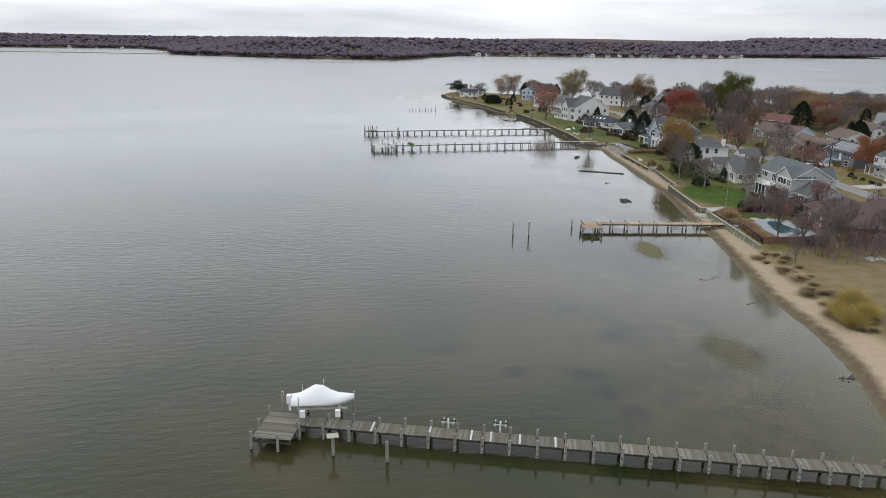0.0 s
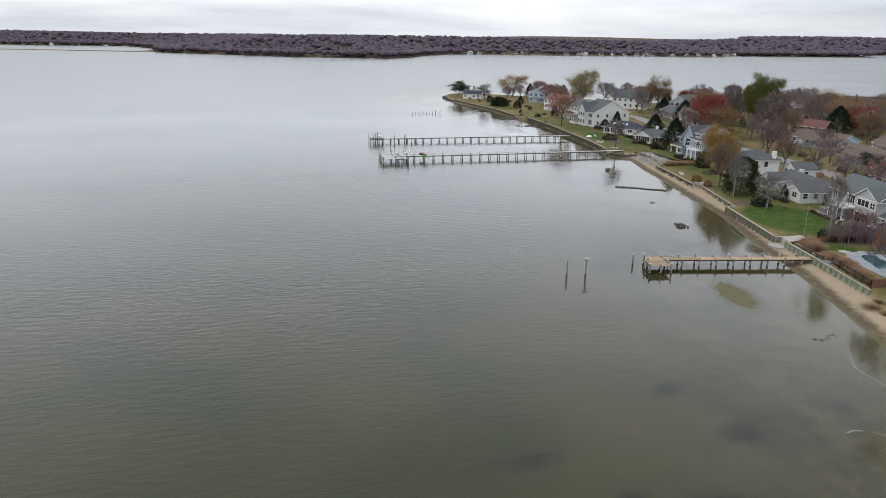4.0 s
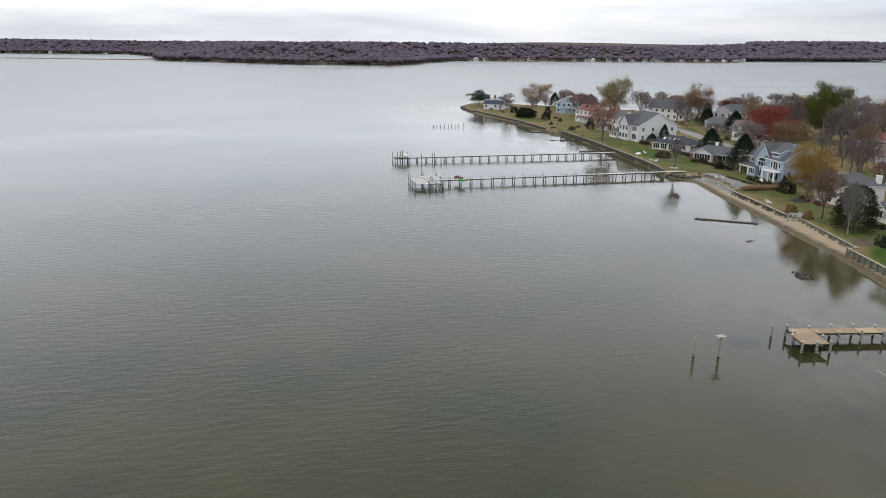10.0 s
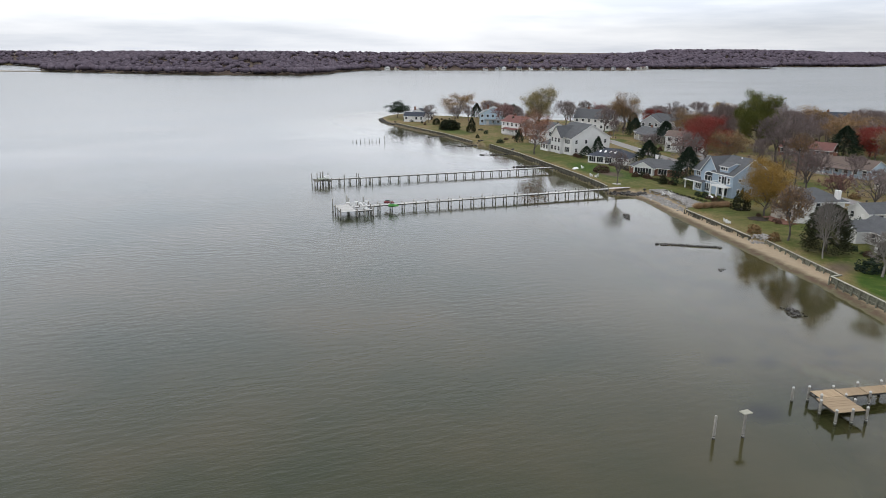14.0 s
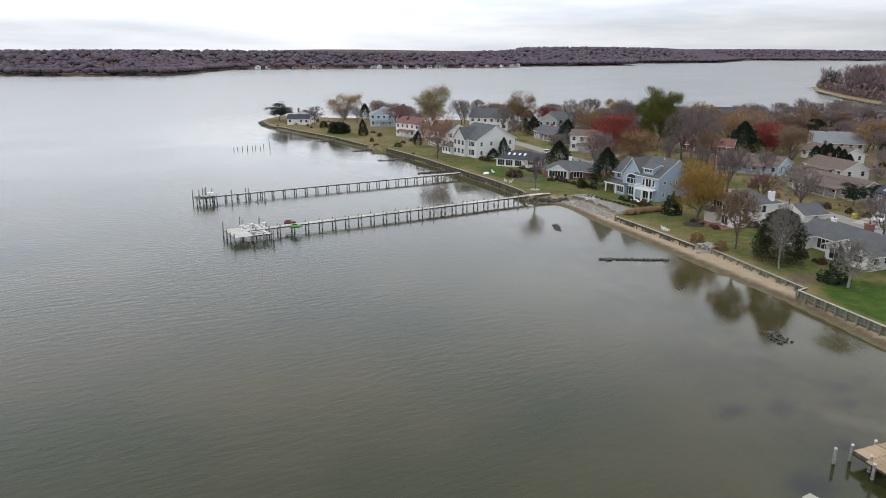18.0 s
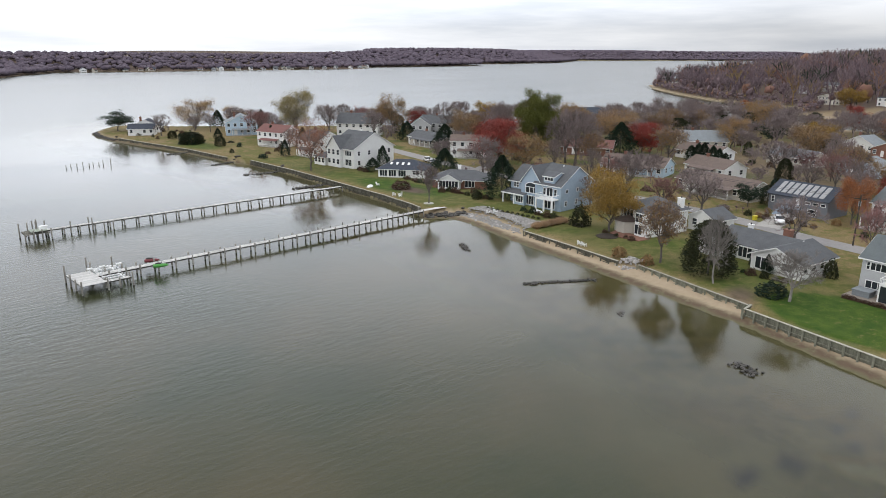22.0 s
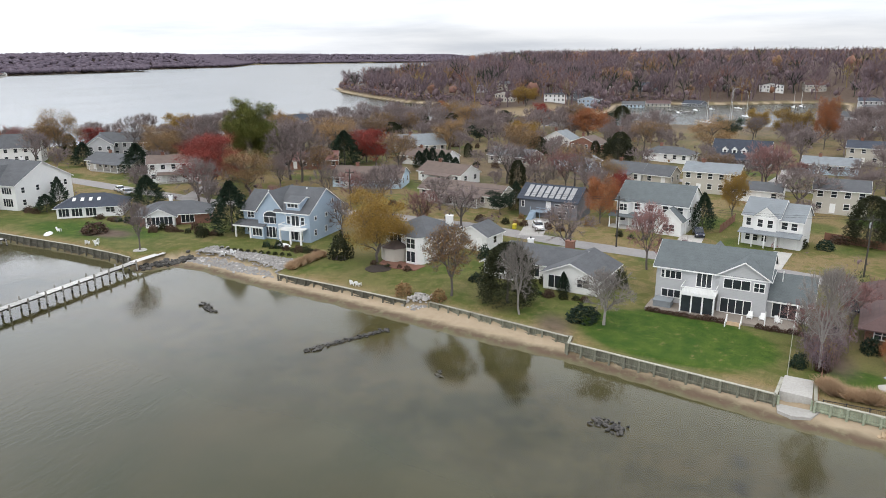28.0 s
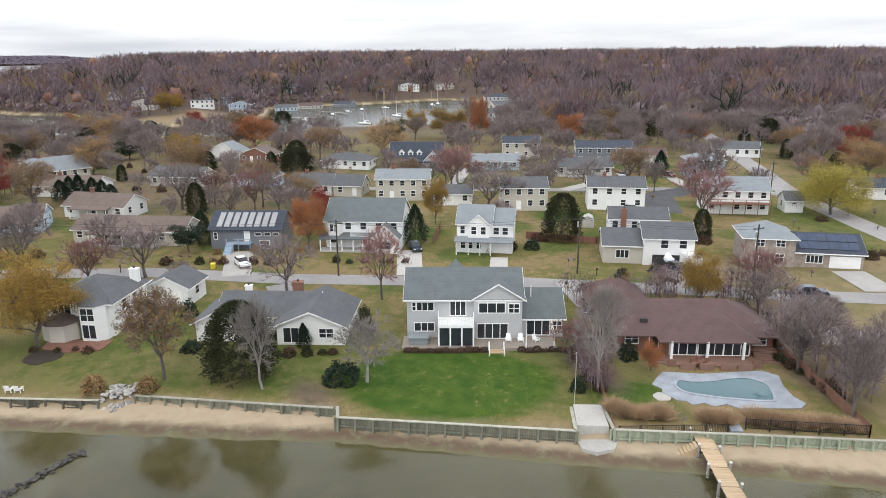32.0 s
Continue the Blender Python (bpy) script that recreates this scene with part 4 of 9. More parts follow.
def block(root, x, y, h, roof, rise, wall, roofing, z0=0.0, over=0.45, trim=True):
    """Walls with their gables under a roof of real slabs. x, y: spans. roof: x or y (the way its ridge runs), hip, or flat."""
    (x0, x1), (y0, y1) = x, y
    g = Geo()
    xm, ym = (x0 + x1) / 2, (y0 + y1) / 2
    t = 0.16
    if roof == "x":
        g.add([(x0, y0, z0), (x0, y1, z0), (x0, y1, h), (x0, ym, h + rise), (x0, y0, h), (x1, y0, z0), (x1, y1, z0), (x1, y1, h), (x1, ym, h + rise), (x1, y0, h)],
              [(0, 4, 3, 2, 1), (5, 6, 7, 8, 9), (0, 5, 9, 4), (6, 1, 2, 7), (1, 6, 5, 0)])
    elif roof == "y":
        g.add([(x0, y0, z0), (x1, y0, z0), (x1, y0, h), (xm, y0, h + rise), (x0, y0, h), (x0, y1, z0), (x1, y1, z0), (x1, y1, h), (xm, y1, h + rise), (x0, y1, h)],
              [(0, 1, 2, 3, 4), (9, 8, 7, 6, 5), (1, 6, 7, 2), (5, 0, 4, 9), (0, 5, 6, 1)])
    else:
        g.box(x0, x1, y0, y1, z0, h)
    part("wall", g, wall, root)
    r, tr = Geo(), Geo()
    if roof in "xy":
        half = (y1 - y0) / 2 if roof == "x" else (x1 - x0) / 2
        drop = rise / half * over
        a0, a1 = (x0 - over * 0.7, x1 + over * 0.7) if roof == "x" else (y0 - over * 0.7, y1 + over * 0.7)
        lo, mid, hi = (y0 - over, ym, y1 + over) if roof == "x" else (x0 - over, xm, x1 + over)

        def q(a, b, zz):
            return (a, b, zz) if roof == "x" else (b, a, zz)

        for e in (lo, hi):
            vs = [q(a0, e, h - drop), q(a1, e, h - drop), q(a1, mid, h + rise), q(a0, mid, h + rise)]
            vs += [(p[0], p[1], p[2] + t) for p in vs]
            r.add(vs, [(0, 1, 2, 3), (7, 6, 5, 4), (0, 4, 5, 1), (1, 5, 6, 2), (2, 6, 7, 3), (3, 7, 4, 0)])
        if trim:
            tr.ring([q(a0, lo, h - drop), q(a1, lo, h - drop), q(a1, mid, h + rise), q(a1, hi, h - drop), q(a0, hi, h - drop), q(a0, mid, h + rise)], (xm, ym), 0.05, 0.2)
    elif roof == "hip":
        o = over
        w, d = x1 - x0 + 2 * o, y1 - y0 + 2 * o
        run = min(w, d) / 2
        e = h - rise / (run - o if run > o else run) * o * 0.8
        X0, X1, Y0, Y1 = x0 - o, x1 + o, y0 - o, y1 + o
        if w >= d:
            rid = [(X0 + run * 0.95, ym, h + rise), (X1 - run * 0.95, ym, h + rise)]
        else:
            rid = [(xm, Y0 + run * 0.95, h + rise), (xm, Y1 - run * 0.95, h + rise)]
        base = [(X0, Y0, e), (X1, Y0, e), (X1, Y1, e), (X0, Y1, e)]
        low = [(p[0], p[1], e - t) for p in base]
        fs = [(0, 1, 5, 4), (1, 2, 5), (2, 3, 4, 5), (3, 0, 4)] if w >= d else [(0, 1, 4), (1, 2, 5, 4), (2, 3, 5), (3, 0, 4, 5)]
        r.add(base + rid + low, fs + [(6, 7, 1, 0), (7, 8, 2, 1), (8, 9, 3, 2), (9, 6, 0, 3), (9, 8, 7, 6)])
        if trim:
            tr.ring([(p[0], p[1], e - 0.1) for p in base], (xm, ym), 0.08, 0.15)
    else:
        r.box(x0 - over, x1 + over, y0 - over, y1 + over, h, h + 0.25)
    part("roof", r, roofing, root)
    if trim and tr.v:
        part("fascia", tr, WHITE, root)
    return {"x": (x0, x1), "y": (y0, y1), "h": h}


def chimney(root, x, y, z0, z1, s=0.6, material=None):
    c = part("chimney", Geo().box(x - s, x + s, y - s * 0.7, y + s * 0.7, z0, z1).box(x - s - 0.08, x + s + 0.08, y - s * 0.7 - 0.08, y + s * 0.7 + 0.08, z1, z1 + 0.15), material or BRICK, root)
    part("flue", Geo().tube((x, y, z1 + 0.1), (x, y, z1 + 0.45), 0.16, 0.14, 8), DARKM, c)


def house_at(left, right, label, group="", base=None, name="house"):
    """An empty at the front's left corner, x along the front, y away from the viewer."""
    (ax, ay), (bx, by) = left, right
    deg = math.degrees(math.atan2(by - ay, bx - ax))
    z = gz((ax + bx) / 2, (ay + by) / 2) - 0.1 if base is None else base
    return thing(name, pose(ax, ay, z, 0, 0, deg), label, "house", group), math.hypot(bx - ax, by - ay)


def windows_along(root, b, side, z, w=1.1, h=1.3, gap=2.7, bars=1, skip=()):
    L = b["x"][1] - b["x"][0] if side in "fb" else b["y"][1] - b["y"][0]
    n = max(1, int(L / gap))
    for k in range(n):
        if k not in skip:
            window(root, b, side, L * (k + 0.5) / n, z, w, h, bars)


def simple_house(left, right, depth, storeys, roof, rise, wall, roofing, label, porch=False, chim=True, base=None, garage=False):
    root, L = house_at(left, right, label, "houses of the settlement", base)
    h = 0.5 + 2.65 * storeys
    b = block(root, (0, L), (0, depth), h, roof, rise, wall, roofing, z0=-0.6)
    for s in range(storeys):
        z = 1.35 + 2.7 * s
        skip = (1,) if s == 0 else ()
        windows_along(root, b, "f", z, skip=skip)
        windows_along(root, b, "l", z, gap=3.6)
        windows_along(root, b, "r", z, gap=3.6)
    n = max(1, int(L / 2.7))
    door(root, b, "f", L * 1.5 / n if n > 1 else L / 2, 0.45)
    if garage:
        g = Geo().box(-2.3, 2.3, -0.06, 0.02, 0, 2.2)
        for k in range(4):
            g.box(-2.2, 2.2, -0.09, -0.06, 0.05 + k * 0.55, 0.5 + k * 0.55)
        d = part("garage_door", g, WHITE, root)
        d.matrix_basis = place_on(b, "f", L - 3.0, 0.15)
    if porch:
        p = part("porch", Geo().box(L * 0.2, L * 0.8, -2.2, 0, -0.5, 0.4), CONCRETE, root)
        part("porch_roof", Geo().add([(L * 0.18, -2.5, 2.75), (L * 0.82, -2.5, 2.75), (L * 0.82, 0.1, 3.25), (L * 0.18, 0.1, 3.25), (L * 0.18, -2.5, 2.6), (L * 0.82, -2.5, 2.6), (L * 0.82, 0.1, 3.1), (L * 0.18, 0.1, 3.1)],
                                  [(0, 1, 2, 3), (7, 6, 5, 4), (0, 4, 5, 1), (1, 5, 6, 2), (3, 7, 4, 0), (2, 6, 7, 3)]), roofing, p)
        for k in range(5):
            x = L * (0.2 + 0.15 * k)
            part("post", Geo().box(x - 0.08, x + 0.08, -2.3, -2.14, 0.4, 2.65), WHITE, p)
    if chim:
        chimney(root, L * 0.3, depth * 0.5, h, h + rise + 0.9, 0.45)
    return root, b


# grey two-storey house with the balcony
root, L = house_at((122.4, 140.4), (119.35, 119.5), "large grey-sided two-storey house with white trim and balcony", "waterfront houses")
gm = block(root, (0, 15.2), (0.6, 9.6), 6.1, "x", 2.6, SID_GREY, ROOF_GREEN, -0.6, 0.6)
gf = block(root, (8.9, 15.3), (0, 5.5), 6.1, "y", 2.0, SID_GREY, ROOF_GREEN, -0.6, 0.5)
gw = block(root, (15.3, 21.0), (1.2, 9.8), 3.0, "x", 2.6, SID_GREY, ROOF_GREEN, -0.6, 0.4)
block(root, (4.5, 8.5), (9.0, 15.5), 4.6, "y", 2.2, SID_GREY, ROOF_GREEN, -0.6, 0.4)
window(root, gm, "f", 2.4, 4.2, 2.3, 1.1, 3)
window(root, gm, "f", 1.0, 4.2, 0.5, 1.1)
window(root, gm, "f", 2.3, 1.3, 2.6, 1.1, 3)
window(root, gm, "f", 6.8, 3.5, 2.0, 2.1, 3, "sliding_door")
window(root, gf, "f", 2.4, 4.1, 3.4, 1.3, 3)
window(root, gf, "f", 5.3, 4.1, 1.3, 1.2, 2)
window(root, gf, "f", 2.5, 0.5, 4.0, 2.0, 4, "sliding_door")
window(root, gw, "f", 2.3, 0.5, 3.0, 2.0, 3, "sliding_door")
window(root, gw, "f", 4.8, 1.2, 1.2, 1.2, 2)
windows_along(root, gm, "l", 1.3, gap=3)
windows_along(root, gm, "l", 4.2, gap=3)
por = part("sun_porch", Geo().box(4.2, 8.9, -2.7, 0.6, 3.0, 3.25), WHITE, root, "screened porch under the balcony")
for k in range(4):
    x = 4.3 + k * 1.5
    part("post", Geo().box(x - 0.1, x + 0.1, -2.65, -2.45, 0.42, 3.0), WHITE, por)
    if k < 3:
        part("screen", Geo().box(x + 0.1, x + 1.4, -2.58, -2.54, 0.5, 2.9), GLASS, por)
rail = part("balcony_rail", Geo().box(4.2, 8.9, -2.7, -2.62, 4.1, 4.2).box(4.2, 8.9, -2.7, -2.62, 3.3, 3.38).box(4.2, 4.28, -2.7, 0.6, 4.1, 4.2).box(8.82, 8.9, -2.7, 0, 4.1, 4.2), WHITE, root)
for k in range(24):
    x = 4.25 + k * 0.2
    part("baluster", Geo().box(x - 0.03, x + 0.03, -2.68, -2.63, 3.3, 4.15), WHITE, rail)
DECK_GREY = courses("grey_brown_deck_boards", (0.25, 0.215, 0.18), 0.16, "x", 0.01, 0.7, 0.8, 0.2)
terrace = part("terrace", Geo().box(-0.5, 19.6, -3.3, 0.8, -0.6, 0.42), DECK_GREY, root, "weathered timber deck along the front")
part("tub_cover", Geo().box(0.4, 2.9, -2.2, -0.1, 0.42, 1.25).box(0.3, 3.0, -2.3, 0.0, 1.25, 1.4), ROOF_PALE, root, "grey covered hot tub on the deck")
for x in (15.6, 19.2):
    part("screen_post", Geo().box(x - 0.07, x + 0.07, -3.2, -3.06, -0.4, 2.5), WHITE, root)
part("screen_rail", Geo().beam((19.2, -3.13, 2.5), (19.2, 0.9, 2.85), 0.1, 0.12), WHITE, root)
stg = Geo().stair(10.9, 12.7, -4.9, -3.3, -0.35, 0.36, 4)
stp = part("steps", stg, PLANK_NEW, root, "pale timber steps")
for x in (10.8, 12.7):
    part("handrail", Geo().beam((x, -3.3, 1.3), (x, -4.85, 0.62), 0.09, 0.12).box(x - 0.08, x + 0.08, -4.95, -4.8, -0.5, 0.7).box(x - 0.08, x + 0.08, -3.4, -3.25, 0.2, 1.35), WHITE, stp)
for x, y in ((3.0, 4.0), (13.6, 7.2), (16.8, 4.0)):
    part("roof_vent", Geo().tube((x, y, 6.5), (x, y, 8.0 if x < 16 else 4.9), 0.07, 0.07, 8), WHITE, root)

# brown ranch house by the pool
root, L = house_at((113.4, 114.2), (109.8, 94.6), "brown-roofed single-storey house with glazed porch by the pool", "waterfront houses")
b1 = block(root, (0, 19.5), (2.0, 12.5), 2.9, "hip", 2.6, BRICK, ROOF_BROWN, -0.6, 0.9, False)
b2 = block(root, (5.6, 16.2), (0.2, 9.0), 2.9, "hip", 2.3, BRICK, ROOF_BROWN, -0.6, 0.95, False)
block(root, (-1.5, 6.0), (15.5, 21.5), 2.7, "hip", 1.8, BRICK, ROOF_BROWN, -0.6, 0.7, False)
window(root, b2, "f", 2.2, 0.5, 3.2, 2.1, 3, "sliding_door")
window(root, b2, "f", 5.6, 0.5, 3.0, 2.1, 3, "sliding_door")
window(root, b2, "f", 8.8, 0.5, 3.0, 2.1, 3, "sliding_door")
window(root, b1, "f", 4.6, 0.4, 1.1, 2.2, 1, "door")
window(root, b1, "f", 1.8, 1.2, 1.6, 1.2, 2)
window(root, b1, "f", 17.8, 1.2, 1.6, 1.2, 2)
for x in (6.2, 10.6, 15.0):
    part("post", Geo().box(x - 0.15, x + 0.15, -0.75, -0.45, -0.2, 2.55), WHITE, root)
dk = part("deck", Geo().box(5.2, 16.6, -2.6, 0.2, -0.5, 0.25).box(6.4, 15.4, -3.6, -2.6, -0.6, -0.02), DECK_BROWN, root, "brown timber deck")
for xa, xb, yo in ((3.2, 5.2, 0.0), (16.6, 19.6, 0.6)):
    sg = Geo().stair(xa, xb, -3.3 + yo, 1.2 + yo, -0.3, 0.9, 7)
    part("side_steps", sg, DECK_BROWN, dk)
for x0, x1, y0 in ((6.6, 8.4, -3.5), (8.9, 10.6, -3.5), (11.4, 13.0, -3.5), (13.5, 15.2, -3.5), (5.4, 6.3, -2.5), (15.6, 16.5, -2.5)):
    part("bench", Geo().box(x0, x1, y0, y0 + 0.55, 0.0, 0.62).box(x0, x1, y0 - 0.02, y0 + 0.1, 0.62, 0.95), DECK_BROWN, dk, "dark timber deck bench")
part("roof_vent", Geo().box(3.0, 3.9, 3.0, 3.6, 3.6, 4.1), DARKM, root)

# white ranch house with two front gables
root, L = house_at((125.6, 168.6), (122.1, 148.6), "long white ranch house with grey shingle roof", "waterfront houses")
r1 = block(root, (11.2, 20.2), (0, 10.2), 2.9, "y", 1.9, SID_WHITE, ROOF_GREY, -0.6, 0.6)
r2 = block(root, (0, 5.4), (0.8, 9.5), 2.9, "y", 1.4, SID_WHITE, ROOF_GREY, -0.6, 0.6)
r3 = block(root, (2.0, 15.5), (3.6, 11.5), 2.9, "x", 2.0, SID_WHITE, ROOF_GREY, -0.6, 0.5)
window(root, r2, "f", 2.6, 1.2, 2.6, 1.2, 3)
window(root, r1, "f", 2.4, 0.5, 3.0, 2.0, 3, "sliding_door")
window(root, r1, "f", 6.6, 1.2, 1.8, 1.2, 2)
window(root, r3, "f", 5.6, 0.6, 2.6, 1.9, 3, "sliding_door")
windows_along(root, r1, "r", 1.3, 1.1, 1.2, 2.4)
chimney(root, 12.0, 9.2, 3.5, 5.8, 0.7, BRICK)
chimney(root, 5.0, 8.6, 3.6, 5.4, 0.45, WHITE)

# white house with the faceted bay
root, L = house_at((130.6, 189.5), (128.6, 180.2), "white two-storey house with faceted bay and grey roof", "waterfront houses")
o1 = block(root, (0, 9.4), (1.2, 11), 5.2, "hip", 2.2, SID_WHITE, ROOF_GREY, -0.6, 0.6)
bay = [(5.2, 1.5), (5.2, 0.3), (6.1, -0.9), (8.2, -0.9), (9.1, 0.3), (9.1, 1.5)]
part("bay", Geo().prism(bay, -0.6, 5.1), SID_WHITE, root)
part("bay_roof", Geo().add([(x * 1.08 - 0.57, y * 1.2, 5.1) for x, y in bay] + [(7.15, 2.6, 6.7)], [(0, 1, 6), (1, 2, 6), (2, 3, 6), (3, 4, 6), (4, 5, 6), (5, 4, 3, 2, 1, 0)]), ROOF_GREY, root)
bb = {"x": (6.1, 8.2), "y": (-0.9, 1)}
window(root, bb, "f", 1.05, 0.6, 1.8, 1.9, 2)
window(root, bb, "f", 1.05, 3.1, 1.8, 1.7, 2)
window(root, o1, "r", 3.2, 3.1, 1.0, 1.7)
window(root, o1, "r", 6.0, 3.1, 1.0, 1.4)
window(root, o1, "f", 2.2, 0.7, 2.6, 1.8, 3)
window(root, o1, "f", 2.2, 3.2, 2.6, 1.5, 3)
part("sun_room", Geo().prism([(0, 1.2), (0.2, -0.6), (2.0, -1.8), (4.0, -1.6), (5.0, 0), (5, 1.2)], -0.6, 2.6), SID_TAN, root)
part("sun_room_roof", Geo().add([(-0.3, 1.3, 2.6), (0, -0.9, 2.6), (1.9, -2.2, 2.6), (4.2, -1.9, 2.6), (5.3, 0, 2.6), (5.3, 1.3, 2.6), (2.5, 1.3, 3.6)], [(0, 1, 6), (1, 2, 6), (2, 3, 6), (3, 4, 6), (4, 5, 6)]), ROOF_TAN, root)
chimney(root, 8.6, 9.5, 5.0, 7.2, 0.6, WHITE)
part("patio", Geo().prism([(1, -0.5), (2, -3.6), (6, -4.6), (10, -3.6), (10, -0.5)], -0.6, 0.2), BRICK, root)
root, b = simple_house((141.8, 179.0), (140.2, 172.4), 6, 1, "y", 1.6, SID_WHITE, ROOF_GREY, "small white outbuilding with grey roof", chim=False)

# blue house with arched window
root, L = house_at((134.2, 224.9), (134.0, 207.4), "blue two-storey house with white balcony and arched window", "waterfront houses")
u1 = block(root, (0.3, 7.0), (2.4, 12), 5.6, "x", 3.2, SID_BLUE, ROOF_GREY, -0.6, 0.5)
u2 = block(root, (5.0, 11.4), (1.0, 9), 6.0, "y", 3.9, SID_BLUE, ROOF_GREY, -0.6, 0.45)
u3 = block(root, (9.5, 17.4), (0.8, 13.4), 6.2, "x", 3.9, SID_BLUE, ROOF_GREY, -0.6, 0.45)
window(root, u1, "f", 1.9, 3.9, 1.5, 1.2, 2)
window(root, u1, "f", 5.0, 3.6, 1.8, 1.2, 2)
window(root, u2, "f", 3.3, 0.5, 3.4, 2.1, 4, "sliding_door")
window(root, u2, "f", 3.3, 3.4, 3.6, 1.3, 3)
arch = Geo().add([(8.3 + 1.8 * math.cos(math.pi * k / 12), 0.94, 4.85 + 1.0 * math.sin(math.pi * k / 12)) for k in range(13)], [tuple(range(13))])
part("arched_pane", arch, GLASS, root)
ring = Geo()
for k in range(12):
    ring.beam((8.3 + 1.88 * math.cos(math.pi * k / 12), 0.93, 4.85 + 1.08 * math.sin(math.pi * k / 12)), (8.3 + 1.88 * math.cos(math.pi * (k + 1) / 12), 0.93, 4.85 + 1.08 * math.sin(math.pi * (k + 1) / 12)), 0.14, 0.16)
part("arch_frame", ring, WHITE, root)
window(root, u3, "f", 4.6, 3.3, 1.7, 2.1, 2, "balcony_door")
window(root, u3, "f", 3.0, 3.7, 0.7, 1.5)
window(root, u3, "f", 6.3, 3.7, 0.7, 1.5)
window(root, u3, "f", 4.6, 0.5, 3.0, 2.0, 3, "sliding_door")
for u, z in ((2.0, 1.3), (6.0, 1.3), (2.2, 4.4), (6.3, 4.4), (10, 4.4), (9, 6.8)):
    window(root, u3, "r", u, z, 0.7, 1.1 if z < 4 else 0.7)
dm = block(root, (12.0, 15.2), (0.9, 5.5), 8.1, "x", 0.8, SID_BLUE, ROOF_GREY, 6.5, 0.3)
window(root, dm, "f", 1.6, 7.1, 2.4, 0.7, 3)
bp_ = part("balcony", Geo().box(11.6, 16.8, -1.6, 0.8, 2.85, 3.1).box(11.6, 16.8, -1.6, -1.5, 3.95, 4.05).box(11.6, 11.7, -1.6, 0.8, 3.95, 4.05).box(16.7, 16.8, -1.6, 0.8, 3.95, 4.05), WHITE, root)
for x in (11.8, 14.2, 16.6):
    part("column", Geo().box(x - 0.16, x + 0.16, -1.55, -1.23, -0.5, 2.85), WHITE, bp_)
for k in range(26):
    x = 11.7 + k * 0.2
    part("baluster", Geo().box(x - 0.025, x + 0.025, -1.58, -1.53, 3.1, 4.0), WHITE, bp_)
pr = part("porch_roof", Geo().add([(-0.4, -0.4, 2.75), (7.0, -0.4, 2.75), (7.0, 2.5, 3.5), (-0.4, 2.5, 3.5), (-0.4, -0.4, 2.6), (7.0, -0.4, 2.6), (7, 2.5, 3.35), (-0.4, 2.5, 3.35)],
                              [(0, 1, 2, 3), (7, 6, 5, 4), (0, 4, 5, 1), (1, 5, 6, 2), (3, 7, 4, 0), (2, 6, 7, 3)]), ROOF_GREY, root)
part("porch_fascia", Geo().beam((-0.4, -0.43, 2.62), (7.0, -0.43, 2.62), 0.08, 0.28), WHITE, pr)
for x in (0.0, 3.6):
    part("porch_post", Geo().box(x - 0.14, x + 0.14, -0.2, 0.08, -0.3, 2.65), WHITE, pr)
sr = {"x": (3.8, 6.9), "y": (0.0, 2.4)}
part("sun_room", Geo().box(3.8, 6.9, 0.0, 2.4, -0.6, 2.75), SID_BLUE, root)
window(root, sr, "f", 1.55, 0.8, 2.2, 1.5, 3)
window(root, u1, "f", 1.9, 0.7, 2.0, 1.7, 2)
for x in (4.0, 13.5):
    part("roof_vent", Geo().tube((x, 6.5, 7.5), (x, 6.5, 10.2 if x > 10 else 9.0), 0.12, 0.12, 8), WHITE, root)

# low houses north of the long pier
root, L = house_at((132.4, 249.8), (140.8, 237.2), "low brick house with grey hip roof and sun room", "waterfront houses")
k1 = block(root, (0, L), (1.5, 10), 2.8, "hip", 1.9, BRICK, ROOF_GREY, -0.6, 0.7)
k2 = block(root, (2.0, 8.0), (-0.6, 5), 2.6, "y", 1.6, SID_WHITE, ROOF_GREY, -0.6, 0.6)
window(root, k2, "f", 3.0, 0.7, 5.2, 1.7, 6)
window(root, k1, "f", 10.5, 0.6, 2.6, 1.8, 3, "sliding_door")
windows_along(root, k1, "r", 1.2, gap=3)
chimney(root, 6.5, 7, 3.6, 5.6, 0.4, WHITE)
root, L = house_at((133.2, 274.2), (141.2, 262.4), "low white house with charcoal roof and skylights", "waterfront houses")
k1 = block(root, (0, L), (0, 9.5), 2.8, "hip", 2.2, SID_WHITE, ROOF_DARK, -0.6, 0.6)
for u in (1.6, 4.4, 7.4):
    window(root, k1, "f", u, 0.5, 2.2, 2.0, 3, "sliding_door")
window(root, k1, "f", 11.6, 1.2, 1.8, 1.2, 2)
windows_along(root, k1, "r", 1.2, gap=3)
for k in range(4):
    part("skylight", Geo().add([(3.2 + k * 1.8, 1.6, 3.75), (3.9 + k * 1.8, 1.6, 3.75), (3.9 + k * 1.8, 2.8, 4.3), (3.2 + k * 1.8, 2.8, 4.3)], [(0, 1, 2, 3)]), WHITE, root)

